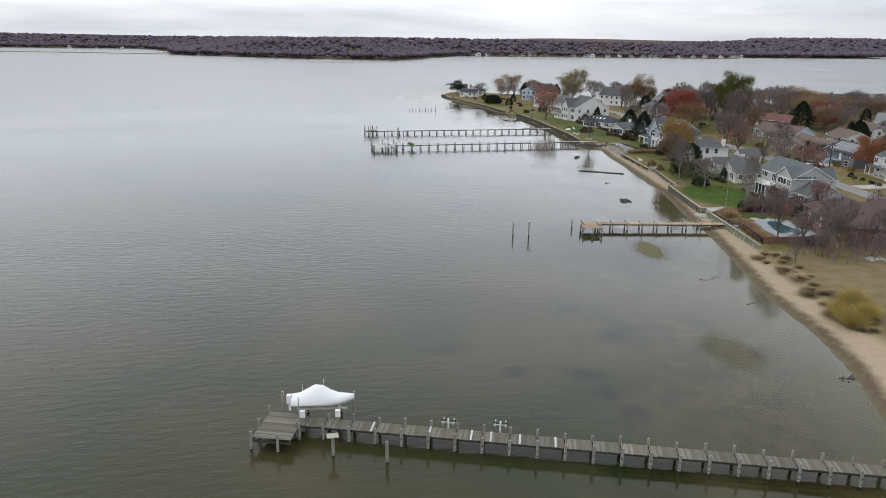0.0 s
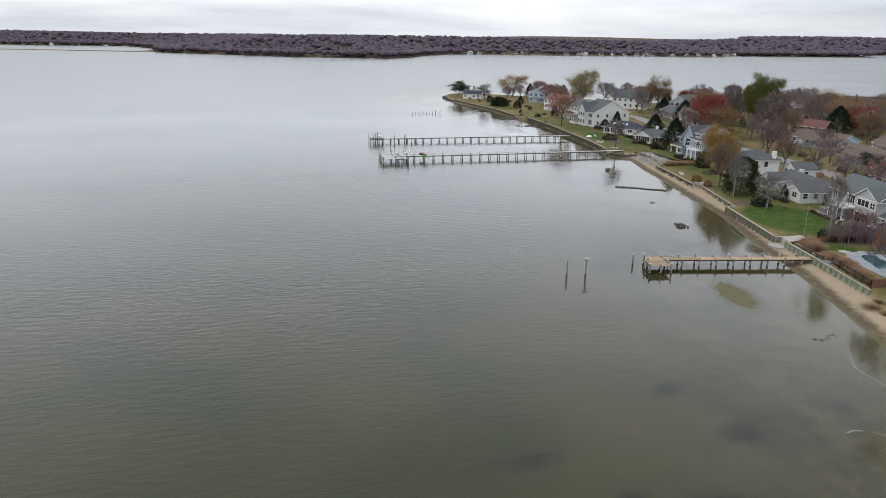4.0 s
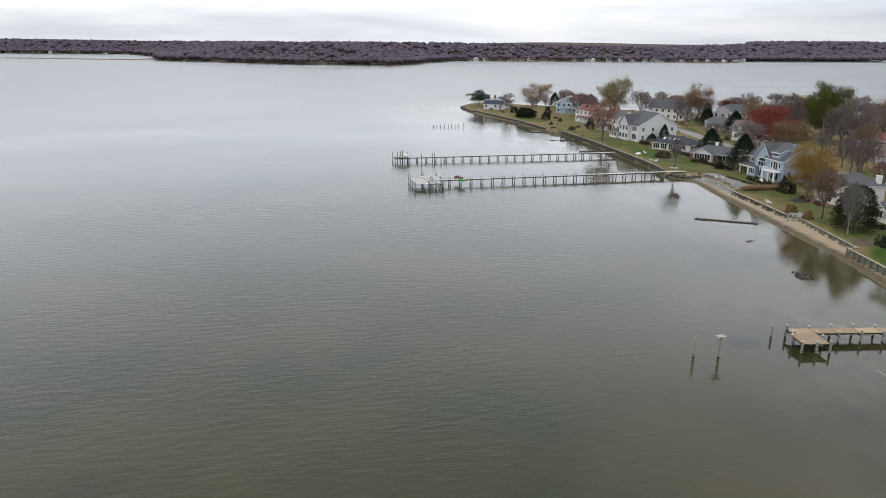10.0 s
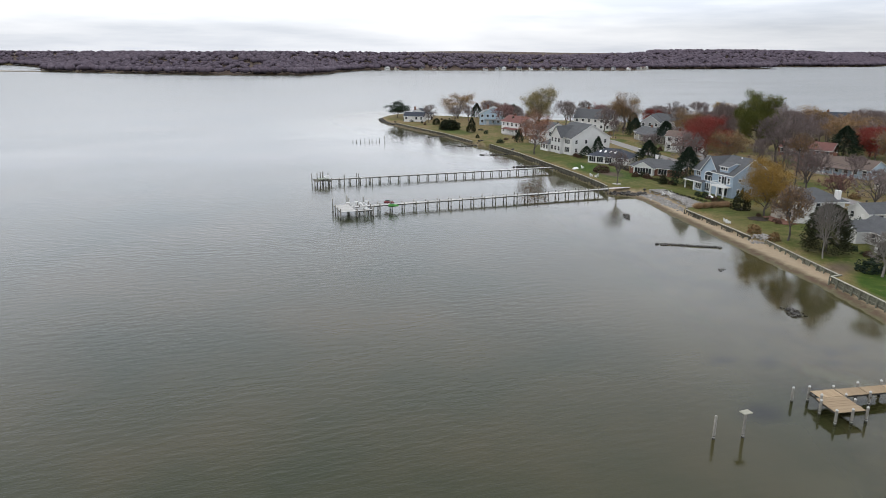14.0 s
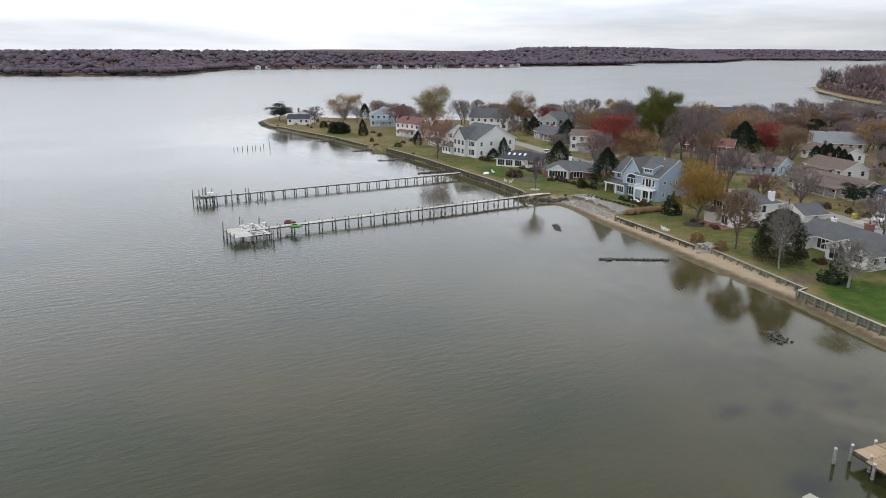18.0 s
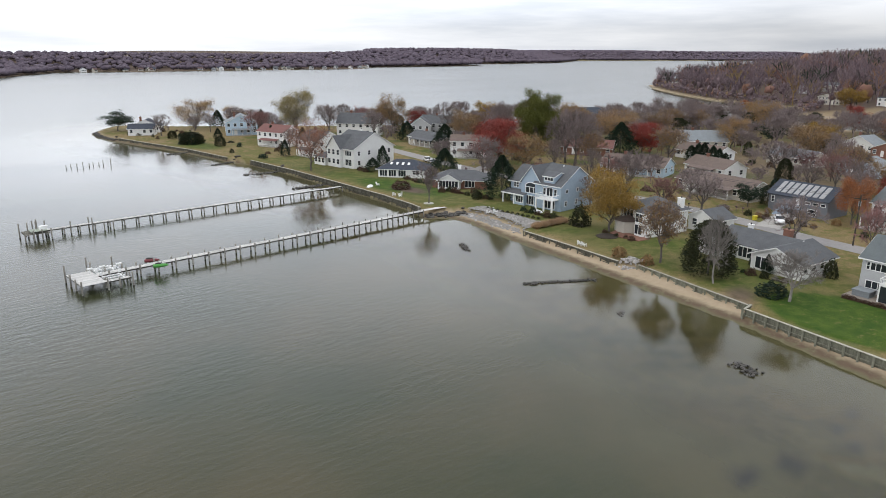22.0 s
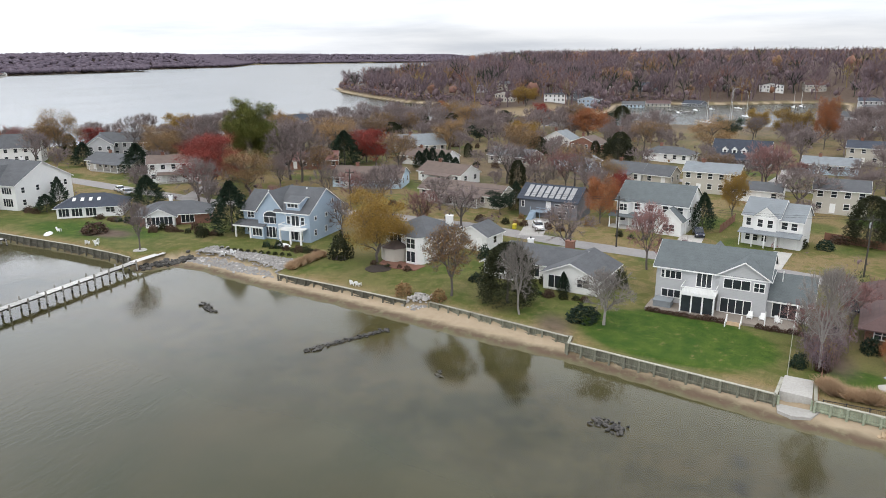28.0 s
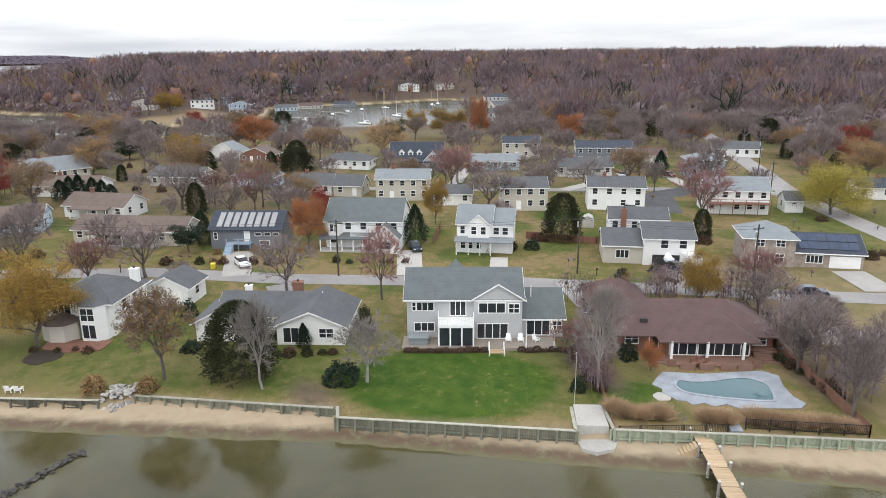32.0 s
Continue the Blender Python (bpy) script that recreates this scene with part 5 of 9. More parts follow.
# tall white house and its neighbours along the point
root, L = house_at((135.6, 306.5), (136.3, 290.6), "tall white two-storey house with grey roof and many windows", "waterfront houses")
t1 = block(root, (3.0, L), (0, 17), 6.4, "x", 4.6, SID_WHITE, ROOF_GREY, -0.6, 0.5)
t2 = block(root, (3.6, 10.5), (-1.2, 8), 6.4, "y", 3.6, SID_WHITE, ROOF_GREY, -0.6, 0.5)
t3 = block(root, (-2.5, 3.2), (-2.0, 6), 2.9, "hip", 1.3, SID_WHITE, ROOF_GREY, -0.6, 0.4)
for z in (1.2, 4.2):
    windows_along(root, t2, "f", z, 1.2, 1.5, 2.2)
    windows_along(root, t1, "r", z, 0.9, 1.3, 4.0)
window(root, t1, "f", 10.2, 1.0, 3.0, 1.9, 4)
window(root, t1, "f", 10.2, 4.1, 3.0, 1.5, 4)
windows_along(root, t3, "f", 1.0, 1.2, 1.5, 1.9)
chimney(root, 9.5, 8.6, 8.0, 11.6, 0.3, WHITE)
simple_house((141, 331), (141.5, 319), 11, 2, "x", 3.0, SID_WHITE, ROOF_GREY, "white two-storey house with grey roof behind a rust-leaved tree", True)
simple_house((143.0, 364), (146.8, 350), 9, 2, "x", 2.4, SID_WHITE, ROOF_RED, "white two-storey house with red shingle roof", True)
simple_house((148.6, 402), (161, 396), 10, 2, "y", 3.2, SID_PALEBLUE, ROOF_PALE, "pale blue two-storey house with white gable", True)
simple_house((117.2, 432), (126.5, 426), 6, 1, "x", 1.8, SID_WHITE, ROOF_DARK, "small white cottage with dark roof on the point", False, False)
simple_house((122, 442), (133, 435), 8, 1, "y", 2.8, SID_WHITE, ROOF_DARK, "white gabled cottage with dark roof on the point", False)
# second row
simple_house((188.5, 325), (186, 303), 9, 1, "x", 2.0, SID_TAN, ROOF_GREY, "long tan ranch house with grey roof on a lawn", True)
simple_house((201, 338), (207, 332), 10, 2, "y", 3.0, SID_GREY, ROOF_GREY, "grey gabled garage house with two doors", False, False)
simple_house((184, 368), (196, 354), 11, 2, "x", 4.0, SID_WHITE, ROOF_GREY, "white house with large dark grey roof")
simple_house((212, 345), (222, 325), 10, 2, "x", 3.0, SID_GREY, ROOF_GREY, "grey two-storey house under bare trees")
simple_house((174.5, 286), (183.5, 275), 9, 2, "x", 1.7, SID_WHITE, ROOF_TAN, "pale two-storey house with tan roof and porch", True)
simple_house((188.8, 233.5), (192.5, 214), 10, 1, "x", 2.2, SID_PALEBLUE, ROOF_TAN, "pale blue raised house with tan roof and veranda", True)
simple_house((206, 262), (214, 246), 9, 1, "x", 2.2, BRICK, ROOF_RED, "brick house with red roof half hidden by bare trees")
simple_house((182, 204), (176, 181), 8, 1, "x", 2.0, SID_TAN, ROOF_TAN, "long low house with white gable end under bare trees", True, False)
simple_house((255, 243), (266, 229), 11, 1, "x", 3.4, SID_TAN, ROOF_PALE, "large grey house with steep pale roof")
simple_house((300, 330), (315, 318), 11, 2, "x", 3.0, SID_WHITE, ROOF_DARK, "white house with dark blue roof by the water")
simple_house((338, 310), (352, 292), 14, 1, "flat", 0.3, SID_DARK, ROOF_GREY, "dark grey flat-roofed boathouse", False, False)
# across the street
BALUSTER = Geo().box(-0.025, 0.025, -0.025, 0.025, 0, 0.85).mesh("baluster", WHITE)
root, L = house_at((172.6, 175), (170.4, 161.2), "dark grey house with a row of pale roof panels", "houses of the settlement")
b = block(root, (0, L), (0, 9), 4.3, "x", 2.5, SID_DARK, ROOF_DARK, -0.6, 0.6, False)
slope = 2.5 / 4.5
for k in range(8):
    x = 1.2 + k * 1.48
    part("roof_panel", Geo().add([(x + dx, y, 4.3 + y * slope + 0.2 + dz) for dz in (0.07, 0.0) for dx, y in ((0, 0.2), (1.05, 0.2), (1.05, 3.8), (0, 3.8))],
                                 [(0, 1, 2, 3), (7, 6, 5, 4), (0, 4, 5, 1), (1, 5, 6, 2), (2, 6, 7, 3), (3, 7, 4, 0)]), ROOF_PANEL, root, "pale translucent roof panel")
for u, z, w, h in ((1.0, 2.2, 0.6, 1.3), (9.4, 2.9, 1.1, 0.5), (11.2, 2.9, 1.1, 0.5), (12.9, 2.9, 1.0, 0.5), (10.6, 0.4, 1.8, 1.4)):
    window(root, b, "f", u, z, w, h)
door(root, b, "f", 7.2, 1.7)
lan = part("landing", Geo().box(3.4, 8.2, -1.6, 0.0, 1.45, 1.65), SID_BLUE, root, "blue-grey timber landing")
for x in (3.5, 5.8, 8.1):
    part("post", Geo().box(x - 0.07, x + 0.07, -1.58, -1.44, -0.6, 2.6), SID_BLUE, lan)
part("rail", Geo().box(5.0, 8.2, -1.58, -1.5, 2.5, 2.6).box(5.0, 8.2, -1.58, -1.5, 2.05, 2.12), SID_BLUE, lan)
part("outside_stair", Geo().stair(3.5, 4.9, -4.6, -1.6, -0.3, 1.6, 9), SID_BLUE, root)
root, b = simple_house((169.9, 152.6), (166.9, 138), 12, 2, "x", 3.2, SID_WHITE, ROOF_GREEN, "large white house with grey-green roof and porch", False, False)
gb = block(root, (9.6, 14.6), (-3.0, 6), 3.2, "y", 2.4, SID_WHITE, ROOF_GREEN, -0.6, 0.4)
window(root, gb, "f", 2.5, 1.0, 2.2, 1.3, 2)
pr = part("porch_roof", Geo().add([(-0.9, -2.6, 2.75), (9.4, -2.6, 2.75), (9.4, 0.1, 3.45), (-0.9, 0.1, 3.45), (-0.9, -2.6, 2.58), (9.4, -2.6, 2.58), (9.4, 0.1, 3.28), (-0.9, 0.1, 3.28)],
                                  [(0, 1, 2, 3), (7, 6, 5, 4), (0, 4, 5, 1), (1, 5, 6, 2), (3, 7, 4, 0), (2, 6, 7, 3)]), ROOF_GREEN, root)
for x in (-0.6, 1.4, 3.6, 5.8, 7.6, 9.2):
    part("column", Geo().tube((x, -2.4, -0.3), (x, -2.4, 2.62), 0.13, 0.11, 8), WHITE, pr)
part("porch_floor", Geo().box(-0.8, 9.4, -2.6, 0.0, -0.5, 0.4), CONCRETE, pr)
bv = part("bay", Geo().prism([(0.3, 0.1), (0.9, -1.3), (2.9, -1.3), (3.5, 0.1)], 3.0, 5.7), SID_WHITE, root)
part("bay_roof", Geo().add([(0.1, 0.2, 5.7), (0.8, -1.55, 5.7), (3.0, -1.55, 5.7), (3.7, 0.2, 5.7), (1.9, 0.6, 6.7)], [(0, 1, 4), (1, 2, 4), (2, 3, 4), (3, 0, 4), (3, 2, 1, 0)]), ROOF_GREEN, bv)
window(root, {"x": (0.9, 2.9), "y": (-1.3, 0)}, "f", 1.0, 3.9, 1.5, 1.3, 2)
rl = part("balcony_rail", Geo().box(5.2, 8.8, -1.9, -1.82, 3.9, 4.0).box(5.2, 8.8, -1.9, -1.82, 3.1, 3.18), WHITE, root)
for k in range(19):
    part("baluster", BALUSTER, WHITE, rl).matrix_basis = pose(5.25 + 0.19 * k, -1.86, 3.1)
root, L = house_at((163.9, 127.6), (160.9, 117.4), "bright white two-storey house with front gable", "houses of the settlement")
w1 = block(root, (0, 6.6), (0, 8.5), 6.0, "x", 2.6, SID_WHITE, ROOF_PALE, -0.6, 0.4)
w2 = block(root, (6.6, L), (0.4, 8.5), 5.6, "x", 2.4, SID_WHITE, ROOF_PALE, -0.6, 0.4)
w3 = block(root, (2.2, 6.2), (-0.4, 4), 5.9, "y", 1.8, SID_WHITE, ROOF_PALE, 2.9, 0.3)
for u in (1.1, 2.9):
    window(root, w3, "f", u, 3.9, 0.9, 1.4, 1)
window(root, w1, "f", 1.1, 3.9, 0.8, 1.4)
for u in (0.9, 2.6):
    window(root, w2, "f", u, 3.8, 1.0, 1.3)
for u in (1.2, 2.6, 4.2):
    window(root, w1, "f", u, 1.0, 0.8, 1.5)
gd = part("garage_door", Geo().box(-1.5, 1.5, -0.06, 0.02, 0, 2.1), WHITE, root)
gd.matrix_basis = place_on(w2, "f", 1.9, 0.1)
window(root, w2, "f", 1.9, 1.7, 2.6, 0.35, 4)
part("porch_roof", Geo().add([(-0.3, -1.9, 2.75), (L + 0.2, -1.9, 2.75), (L + 0.2, 0.1, 3.35), (-0.3, 0.1, 3.35), (-0.3, -1.9, 2.6), (L + 0.2, -1.9, 2.6), (L + 0.2, 0.1, 3.2), (-0.3, 0.1, 3.2)],
                             [(0, 1, 2, 3), (7, 6, 5, 4), (0, 4, 5, 1), (1, 5, 6, 2), (3, 7, 4, 0), (2, 6, 7, 3)]), ROOF_PALE, root)
for x in (0.1, 2.4, 4.6, 6.6):
    part("porch_post", Geo().box(x - 0.08, x + 0.08, -1.8, -1.64, -0.3, 2.65), WHITE, root)
root, L = house_at((153.4, 102.2), (149.2, 87.0), "grey and white split-level house with brick chimney", "houses of the settlement")
s1 = block(root, (0, 7.2), (0, 9), 3.6, "x", 2.0, SID_TAN, ROOF_GREY, -0.6, 0.5)
s2 = block(root, (1.5, 12.5), (8.5, 14), 6.6, "x", 1.6, SID_WHITE, ROOF_GREY, -0.6, 0.4)
s3 = block(root, (7.0, L), (-0.6, 9), 5.2, "x", 1.8, SID_WHITE, ROOF_GREY, -0.6, 0.5)
for u in (2.2, 5.8, 8.2, 10.2):
    window(root, s2, "f", u - 1.0, 4.8, 1.0, 1.2)
window(root, s1, "f", 3.4, 1.2, 2.2, 1.4, 3)
for u in (3.6, 6.8):
    window(root, s3, "f", u, 3.4, 1.2, 1.4)
# a near-black sheet on the wall stands for the shade inside the garage
part("garage_opening", Geo().box(8.6, 14.2, -0.64, -0.6, -0.2, 2.1), DARKM, root)
chimney(root, 4.2, 8.2, 3.5, 8.4, 0.5, BRICK)
root, L = house_at((147.9, 78.2), (141.4, 59.4), "stone house with solar panels and white garage door", "houses of the settlement")
n1 = block(root, (0, 8.5), (0, 9), 5.4, "hip", 2.0, STONE_WALL, ROOF_PALE, -0.6, 0.5)
n2 = block(root, (8.5, L), (0.6, 9.5), 3.0, "x", 2.3, STONE_WALL, ROOF_DARK, -0.6, 0.5)
for z in (1.2, 3.8):
    for u in (2.6, 6.0):
        window(root, n1, "f", u, z, 1.4, 1.2, 2)
window(root, n2, "f", 3.4, 1.0, 2.6, 1.3, 4)
gd = part("garage_door", Geo().box(-2.5, 2.5, -0.06, 0.02, 0, 2.2).box(-2.4, 2.4, -0.09, -0.06, 0.1, 0.6).box(-2.4, 2.4, -0.09, -0.06, 0.7, 1.2).box(-2.4, 2.4, -0.09, -0.06, 1.3, 2.1), WHITE, root)
gd.matrix_basis = place_on(n2, "f", 8.4, 0.1)
for k in range(6):
    for j in range(2):
        x, y0, y1 = 9.4 + k * 1.65, 0.9 + j * 1.9, 2.6 + j * 1.9
        q = 2.3 / 4.45
        part("solar_panel", Geo().add([(x, y0, 3.3 + (y0 - 0.6) * q), (x + 1.58, y0, 3.3 + (y0 - 0.6) * q), (x + 1.58, y1, 3.3 + (y1 - 0.6) * q), (x, y1, 3.3 + (y1 - 0.6) * q)], [(0, 1, 2, 3)]), SOLAR, root)
root, b = simple_house((188.3, 64.8), (184.6, 51), 9, 2, "x", 2.4, SID_WHITE, ROOF_PALE, "white two-storey house with long red deck", False)
L = 14.3
part("deck", Geo().box(0, L, -2.4, 0, 2.8, 3.0).box(0, L, -2.4, -2.3, 3.9, 4.0), FENCE_WOOD, root, "red-brown raised deck")
for k in range(6):
    part("deck_post", Geo().box(k * 2.8, k * 2.8 + 0.15, -2.35, -2.2, -0.5, 4.0), FENCE_WOOD, root)
simple_house((186, 46), (185, 42), 5, 1, "x", 1.6, SID_WHITE, ROOF_GREY, "white garage with grey roof", False, False)
simple_house((195.8, 91), (192.4, 78), 8, 2, "x", 1.8, SID_WHITE, ROOF_GREY, "white two-storey house with grey roof and sun room", False)
simple_house((240, 86), (237.2, 69.5), 8, 1, "x", 2.2, SID_WHITE, ROOF_GREY, "long white house with grey roof", True)
simple_house((230.5, 48.6), (228.7, 38.4), 8, 2, "hip", 1.5, SID_BLUE, ROOF_PALE, "blue square house with white porch", True, False)
root, b = simple_house((264.4, 135.2), (261.3, 118.1), 10, 1, "x", 5.2, SID_GREY, ROOF_DARK, "grey house with charcoal roof and white dormers", True, False)
for k in range(3):
    d = block(root, (3.2 + k * 2.9, 4.7 + k * 2.9), (1.2, 4.0), 5.6, "y", 0.8, WHITE, ROOF_DARK, 4.0, 0.2)
    window(root, d, "f", 0.75, 4.3, 0.8, 1.1)
d = block(root, (11.5, 17.0), (-1.6, 6), 3.2, "y", 3.0, SID_GREY, ROOF_DARK, -0.6, 0.4)
window(root, d, "f", 2.75, 1.0, 2.0, 1.3, 2)
window(root, d, "f", 2.75, 3.8, 1.2, 1.2, 2)
simple_house((268.3, 157.2), (263.2, 142), 8, 1, "hip", 1.9, SID_WHITE, ROOF_GREY, "white ranch house with grey roof")
simple_house((227.7, 165), (222.6, 153), 9, 1, "x", 2.2, SID_WHITE, ROOF_GREY, "white house with slate grey roof and red porch", True)
simple_house((222.4, 152.5), (220.2, 145), 8, 1, "x", 2.2, SID_TAN, ROOF_GREY, "grey house with gable end", False, False)
simple_house((214.3, 141.4), (212, 127.7), 9, 2, "x", 1.8, SID_TAN, ROOF_PALE, "tan house with pale roof and white gable")
simple_house((257.4, 109), (254.7, 94), 8, 1, "x", 1.8, SID_PALEBLUE, ROOF_PALE, "pale blue ranch house with pale roof")
simple_house((280.6, 94), (278.2, 81), 9, 2, "x", 1.8, SID_TAN, ROOF_DARK, "tan two-storey house with dark roof")
simple_house((197, 112), (195.6, 101), 8, 2, "x", 1.8, SID_TAN, ROOF_GREY, "grey house with outside stair among bare trees", False, False)
simple_house((206, 128), (204, 118), 7, 1, "x", 1.5, SID_WHITE, ROOF_GREY, "white garage with grey roof", False, False)
simple_house((262, 73), (258, 55), 9, 2, "x", 1.8, SID_DARK, ROOF_DARK, "dark wooden house under trees")
simple_house((258, 53), (256, 44), 8, 1, "x", 1.8, SID_TAN, ROOF_BROWN, "house with brown roof under trees")
simple_house((196, 20), (190, 2), 8, 1, "x", 1.8, SID_WHITE, ROOF_DARK, "white ranch house with dark solar roof")
simple_house((300, 200), (296, 188), 8, 1, "y", 3.0, SID_WHITE, ROOF_PALE, "small white gabled house")
simple_house((285, 186), (281, 175), 8, 1, "y", 2.4, BRICK, ROOF_TAN, "red brick cottage with pale roof")
simple_house((243, 205), (239, 190), 9, 1, "x", 2.0, SID_TAN, ROOF_GREY, "low grey house under bare trees")
simple_house((240, 182), (236, 170), 8, 1, "y", 2.4, SID_PALEBLUE, ROOF_PALE, "pale blue gabled house")
simple_house((232, 232), (228, 215), 9, 1, "x", 2.0, SID_WHITE, ROOF_TAN, "white house with tan roof behind evergreens")
simple_house((207, 215), (202, 200), 9, 1, "x", 2.2, SID_WHITE, ROOF_TAN, "white raised house with carport", True)
simple_house((420, 78), (412, 60), 10, 2, "x", 2.4, SID_GREY, ROOF_GREY, "grey house above the creek")
simple_house((270, 20), (265, 5), 10, 1, "x", 2.0, SID_WHITE, ROOF_GREY, "white house by the side street")
far_kinds = [(SID_TAN, ROOF_GREY), (SID_GREY, ROOF_DARK), (SID_TAN, ROOF_BROWN), (SID_DARK, ROOF_DARK), (SID_WHITE, ROOF_DARK), (SID_PALEBLUE, ROOF_GREY), (SID_BLUE, ROOF_GREEN)]
random.seed(11)
CREEK_HOUSES = [(600, 321, 1), (612, 309, 0), (556, 292, 0), (533, 247, 4), (523, 221, 6), (568, 241, 3), (568, 195, 5), (584, 178, 2), (655, 192, 3), (592, 155, 3), (680, 120, 0), (690, 95, 4), (640, 222, 2), (700, 60, 2),
                (560, 40, 1), (480, 50, 0), (455, 20, 3), (520, -30, 4), (430, -90, 0), (380, -120, 4), (350, -60, 1), (610, -60, 4), (700, -120, 0)]
for x, y, k in CREEK_HOUSES:
    wl_, rf = far_kinds[k]
    a = random.uniform(-0.5, 0.5)
    n = random.uniform(14, 20)
    simple_house((x - math.sin(a) * n / 2, y + math.cos(a) * n / 2), (x + math.sin(a) * n / 2, y - math.cos(a) * n / 2), 11, 2, "flat" if (x, y) == (533, 247) else random.choice("xxy"), 2.0, wl_, rf, "house among bare woods above the creek", False, False)


# ---- trees ----
def slivers(points, dirs, length, width, rng):
    """Thin triangles from points along dirs: twigs, needles or leaves."""
    n = len(points)
    side = np.cross(dirs, rng.normal(size=(n, 3)))
    side /= np.linalg.norm(side, axis=1)[:, None] + 1e-9
    a, b = points - side * width[:, None] / 2, points + side * width[:, None] / 2
    c = points + dirs * length[:, None]
    v = np.stack([a, b, c], 1).reshape(-1, 3)
    return v, np.arange(3 * n).reshape(-1, 3)


def leaves(points, size, rng):
    """Small leaf clumps, each turned its own way."""
    n = len(points)
    u = rng.normal(size=(n, 3))
    u /= np.linalg.norm(u, axis=1)[:, None]
    w = np.cross(u, rng.normal(size=(n, 3)))
    w /= np.linalg.norm(w, axis=1)[:, None]
    u, w = u * size[:, None] * 0.6, w * size[:, None] * 0.4
    v = np.stack([points - u, points + w, points + u - w], 1).reshape(-1, 3)
    return v, np.arange(3 * n).reshape(-1, 3)


def grow(rng, low=0.2, top=1.0, sides=5, limbs=10, flat=0.0):
    """Trunk, limbs and branches of a tree 10 m high and 8 m wide as tapered tubes; returns them and the branch ends with their ways."""
    g, tips = Geo(), []
    H, S = 10.0, 8.0

    def radius(z):
        t = (z / H - (low + top) / 2 - 0.04) / ((top - low) / 2 + 0.05)
        return S / 2 * math.sqrt(max(0.04, 1 - t * t))

    def bent(a, b, ra, rb, n, sag):
        pts = []
        for i in range(n + 1):
            t = i / n
            p = a.lerp(b, t) + Vector((0, 0, sag * math.sin(math.pi * t))) + Vector(rng.normal(size=3)) * (0.06 * (b - a).length * math.sin(math.pi * t))
            pts.append(p)
        for i in range(n):
            g.tube(pts[i], pts[i + 1], ra + (rb - ra) * i / n, ra + (rb - ra) * (i + 1) / n, sides if ra > 0.06 else 3, False)
        return pts

    trunk = bent(Vector((0, 0, -0.2)), Vector((rng.normal() * 0.3, rng.normal() * 0.3, H * 0.72 * top)), 0.2, 0.07, 6, 0)
    tips.append((trunk[-1], Vector((0, 0, 1))))
    for i in range(limbs):
        zs = H * (low * 0.85 + (0.66 * top - low * 0.85) * (i + 0.3) / limbs)
        start = trunk[0].lerp(trunk[-1], zs / (H * 0.72 * top))
        az = i * 2.4 + rng.uniform(-0.4, 0.4)
        ze = min(H * 0.95 * top, zs + H * rng.uniform(0.12, 0.36) * (1 - flat))
        r = radius(ze) * rng.uniform(0.7, 0.98)
        end = Vector((math.cos(az) * r, math.sin(az) * r, ze))
        pts = bent(start, end, 0.1, 0.035, 4, 0.25)
        for j in range(6):
            t = rng.uniform(0.3, 1.0)
            p = pts[0].lerp(pts[-1], t)
            p = min(pts, key=lambda q: (q - p).length)
            q = p + Vector((rng.normal() * 1.0 + math.cos(az) * 0.6, rng.normal() * 1.0 + math.sin(az) * 0.6, rng.uniform(0.2, 1.9) * (1 - flat)))
            rq, mq = math.hypot(q.x, q.y), radius(q.z)
            if rq > mq:
                q.x, q.y = q.x * mq / rq, q.y * mq / rq
            q.z = min(q.z, H * top)
            ps = bent(p, q, 0.035, 0.016, 2, 0.05)
            tips.append((q, (q - p).normalized()))
            for _ in range(3):
                e = ps[1].lerp(q, rng.uniform(0, 1)) + Vector(rng.normal(size=3)) * 0.55 + Vector((0, 0, 0.3 * (1 - flat)))
                bent(ps[1], e, 0.016, 0.008, 1, 0)
                tips.append((e, (e - ps[1]).normalized()))
    return g, tips


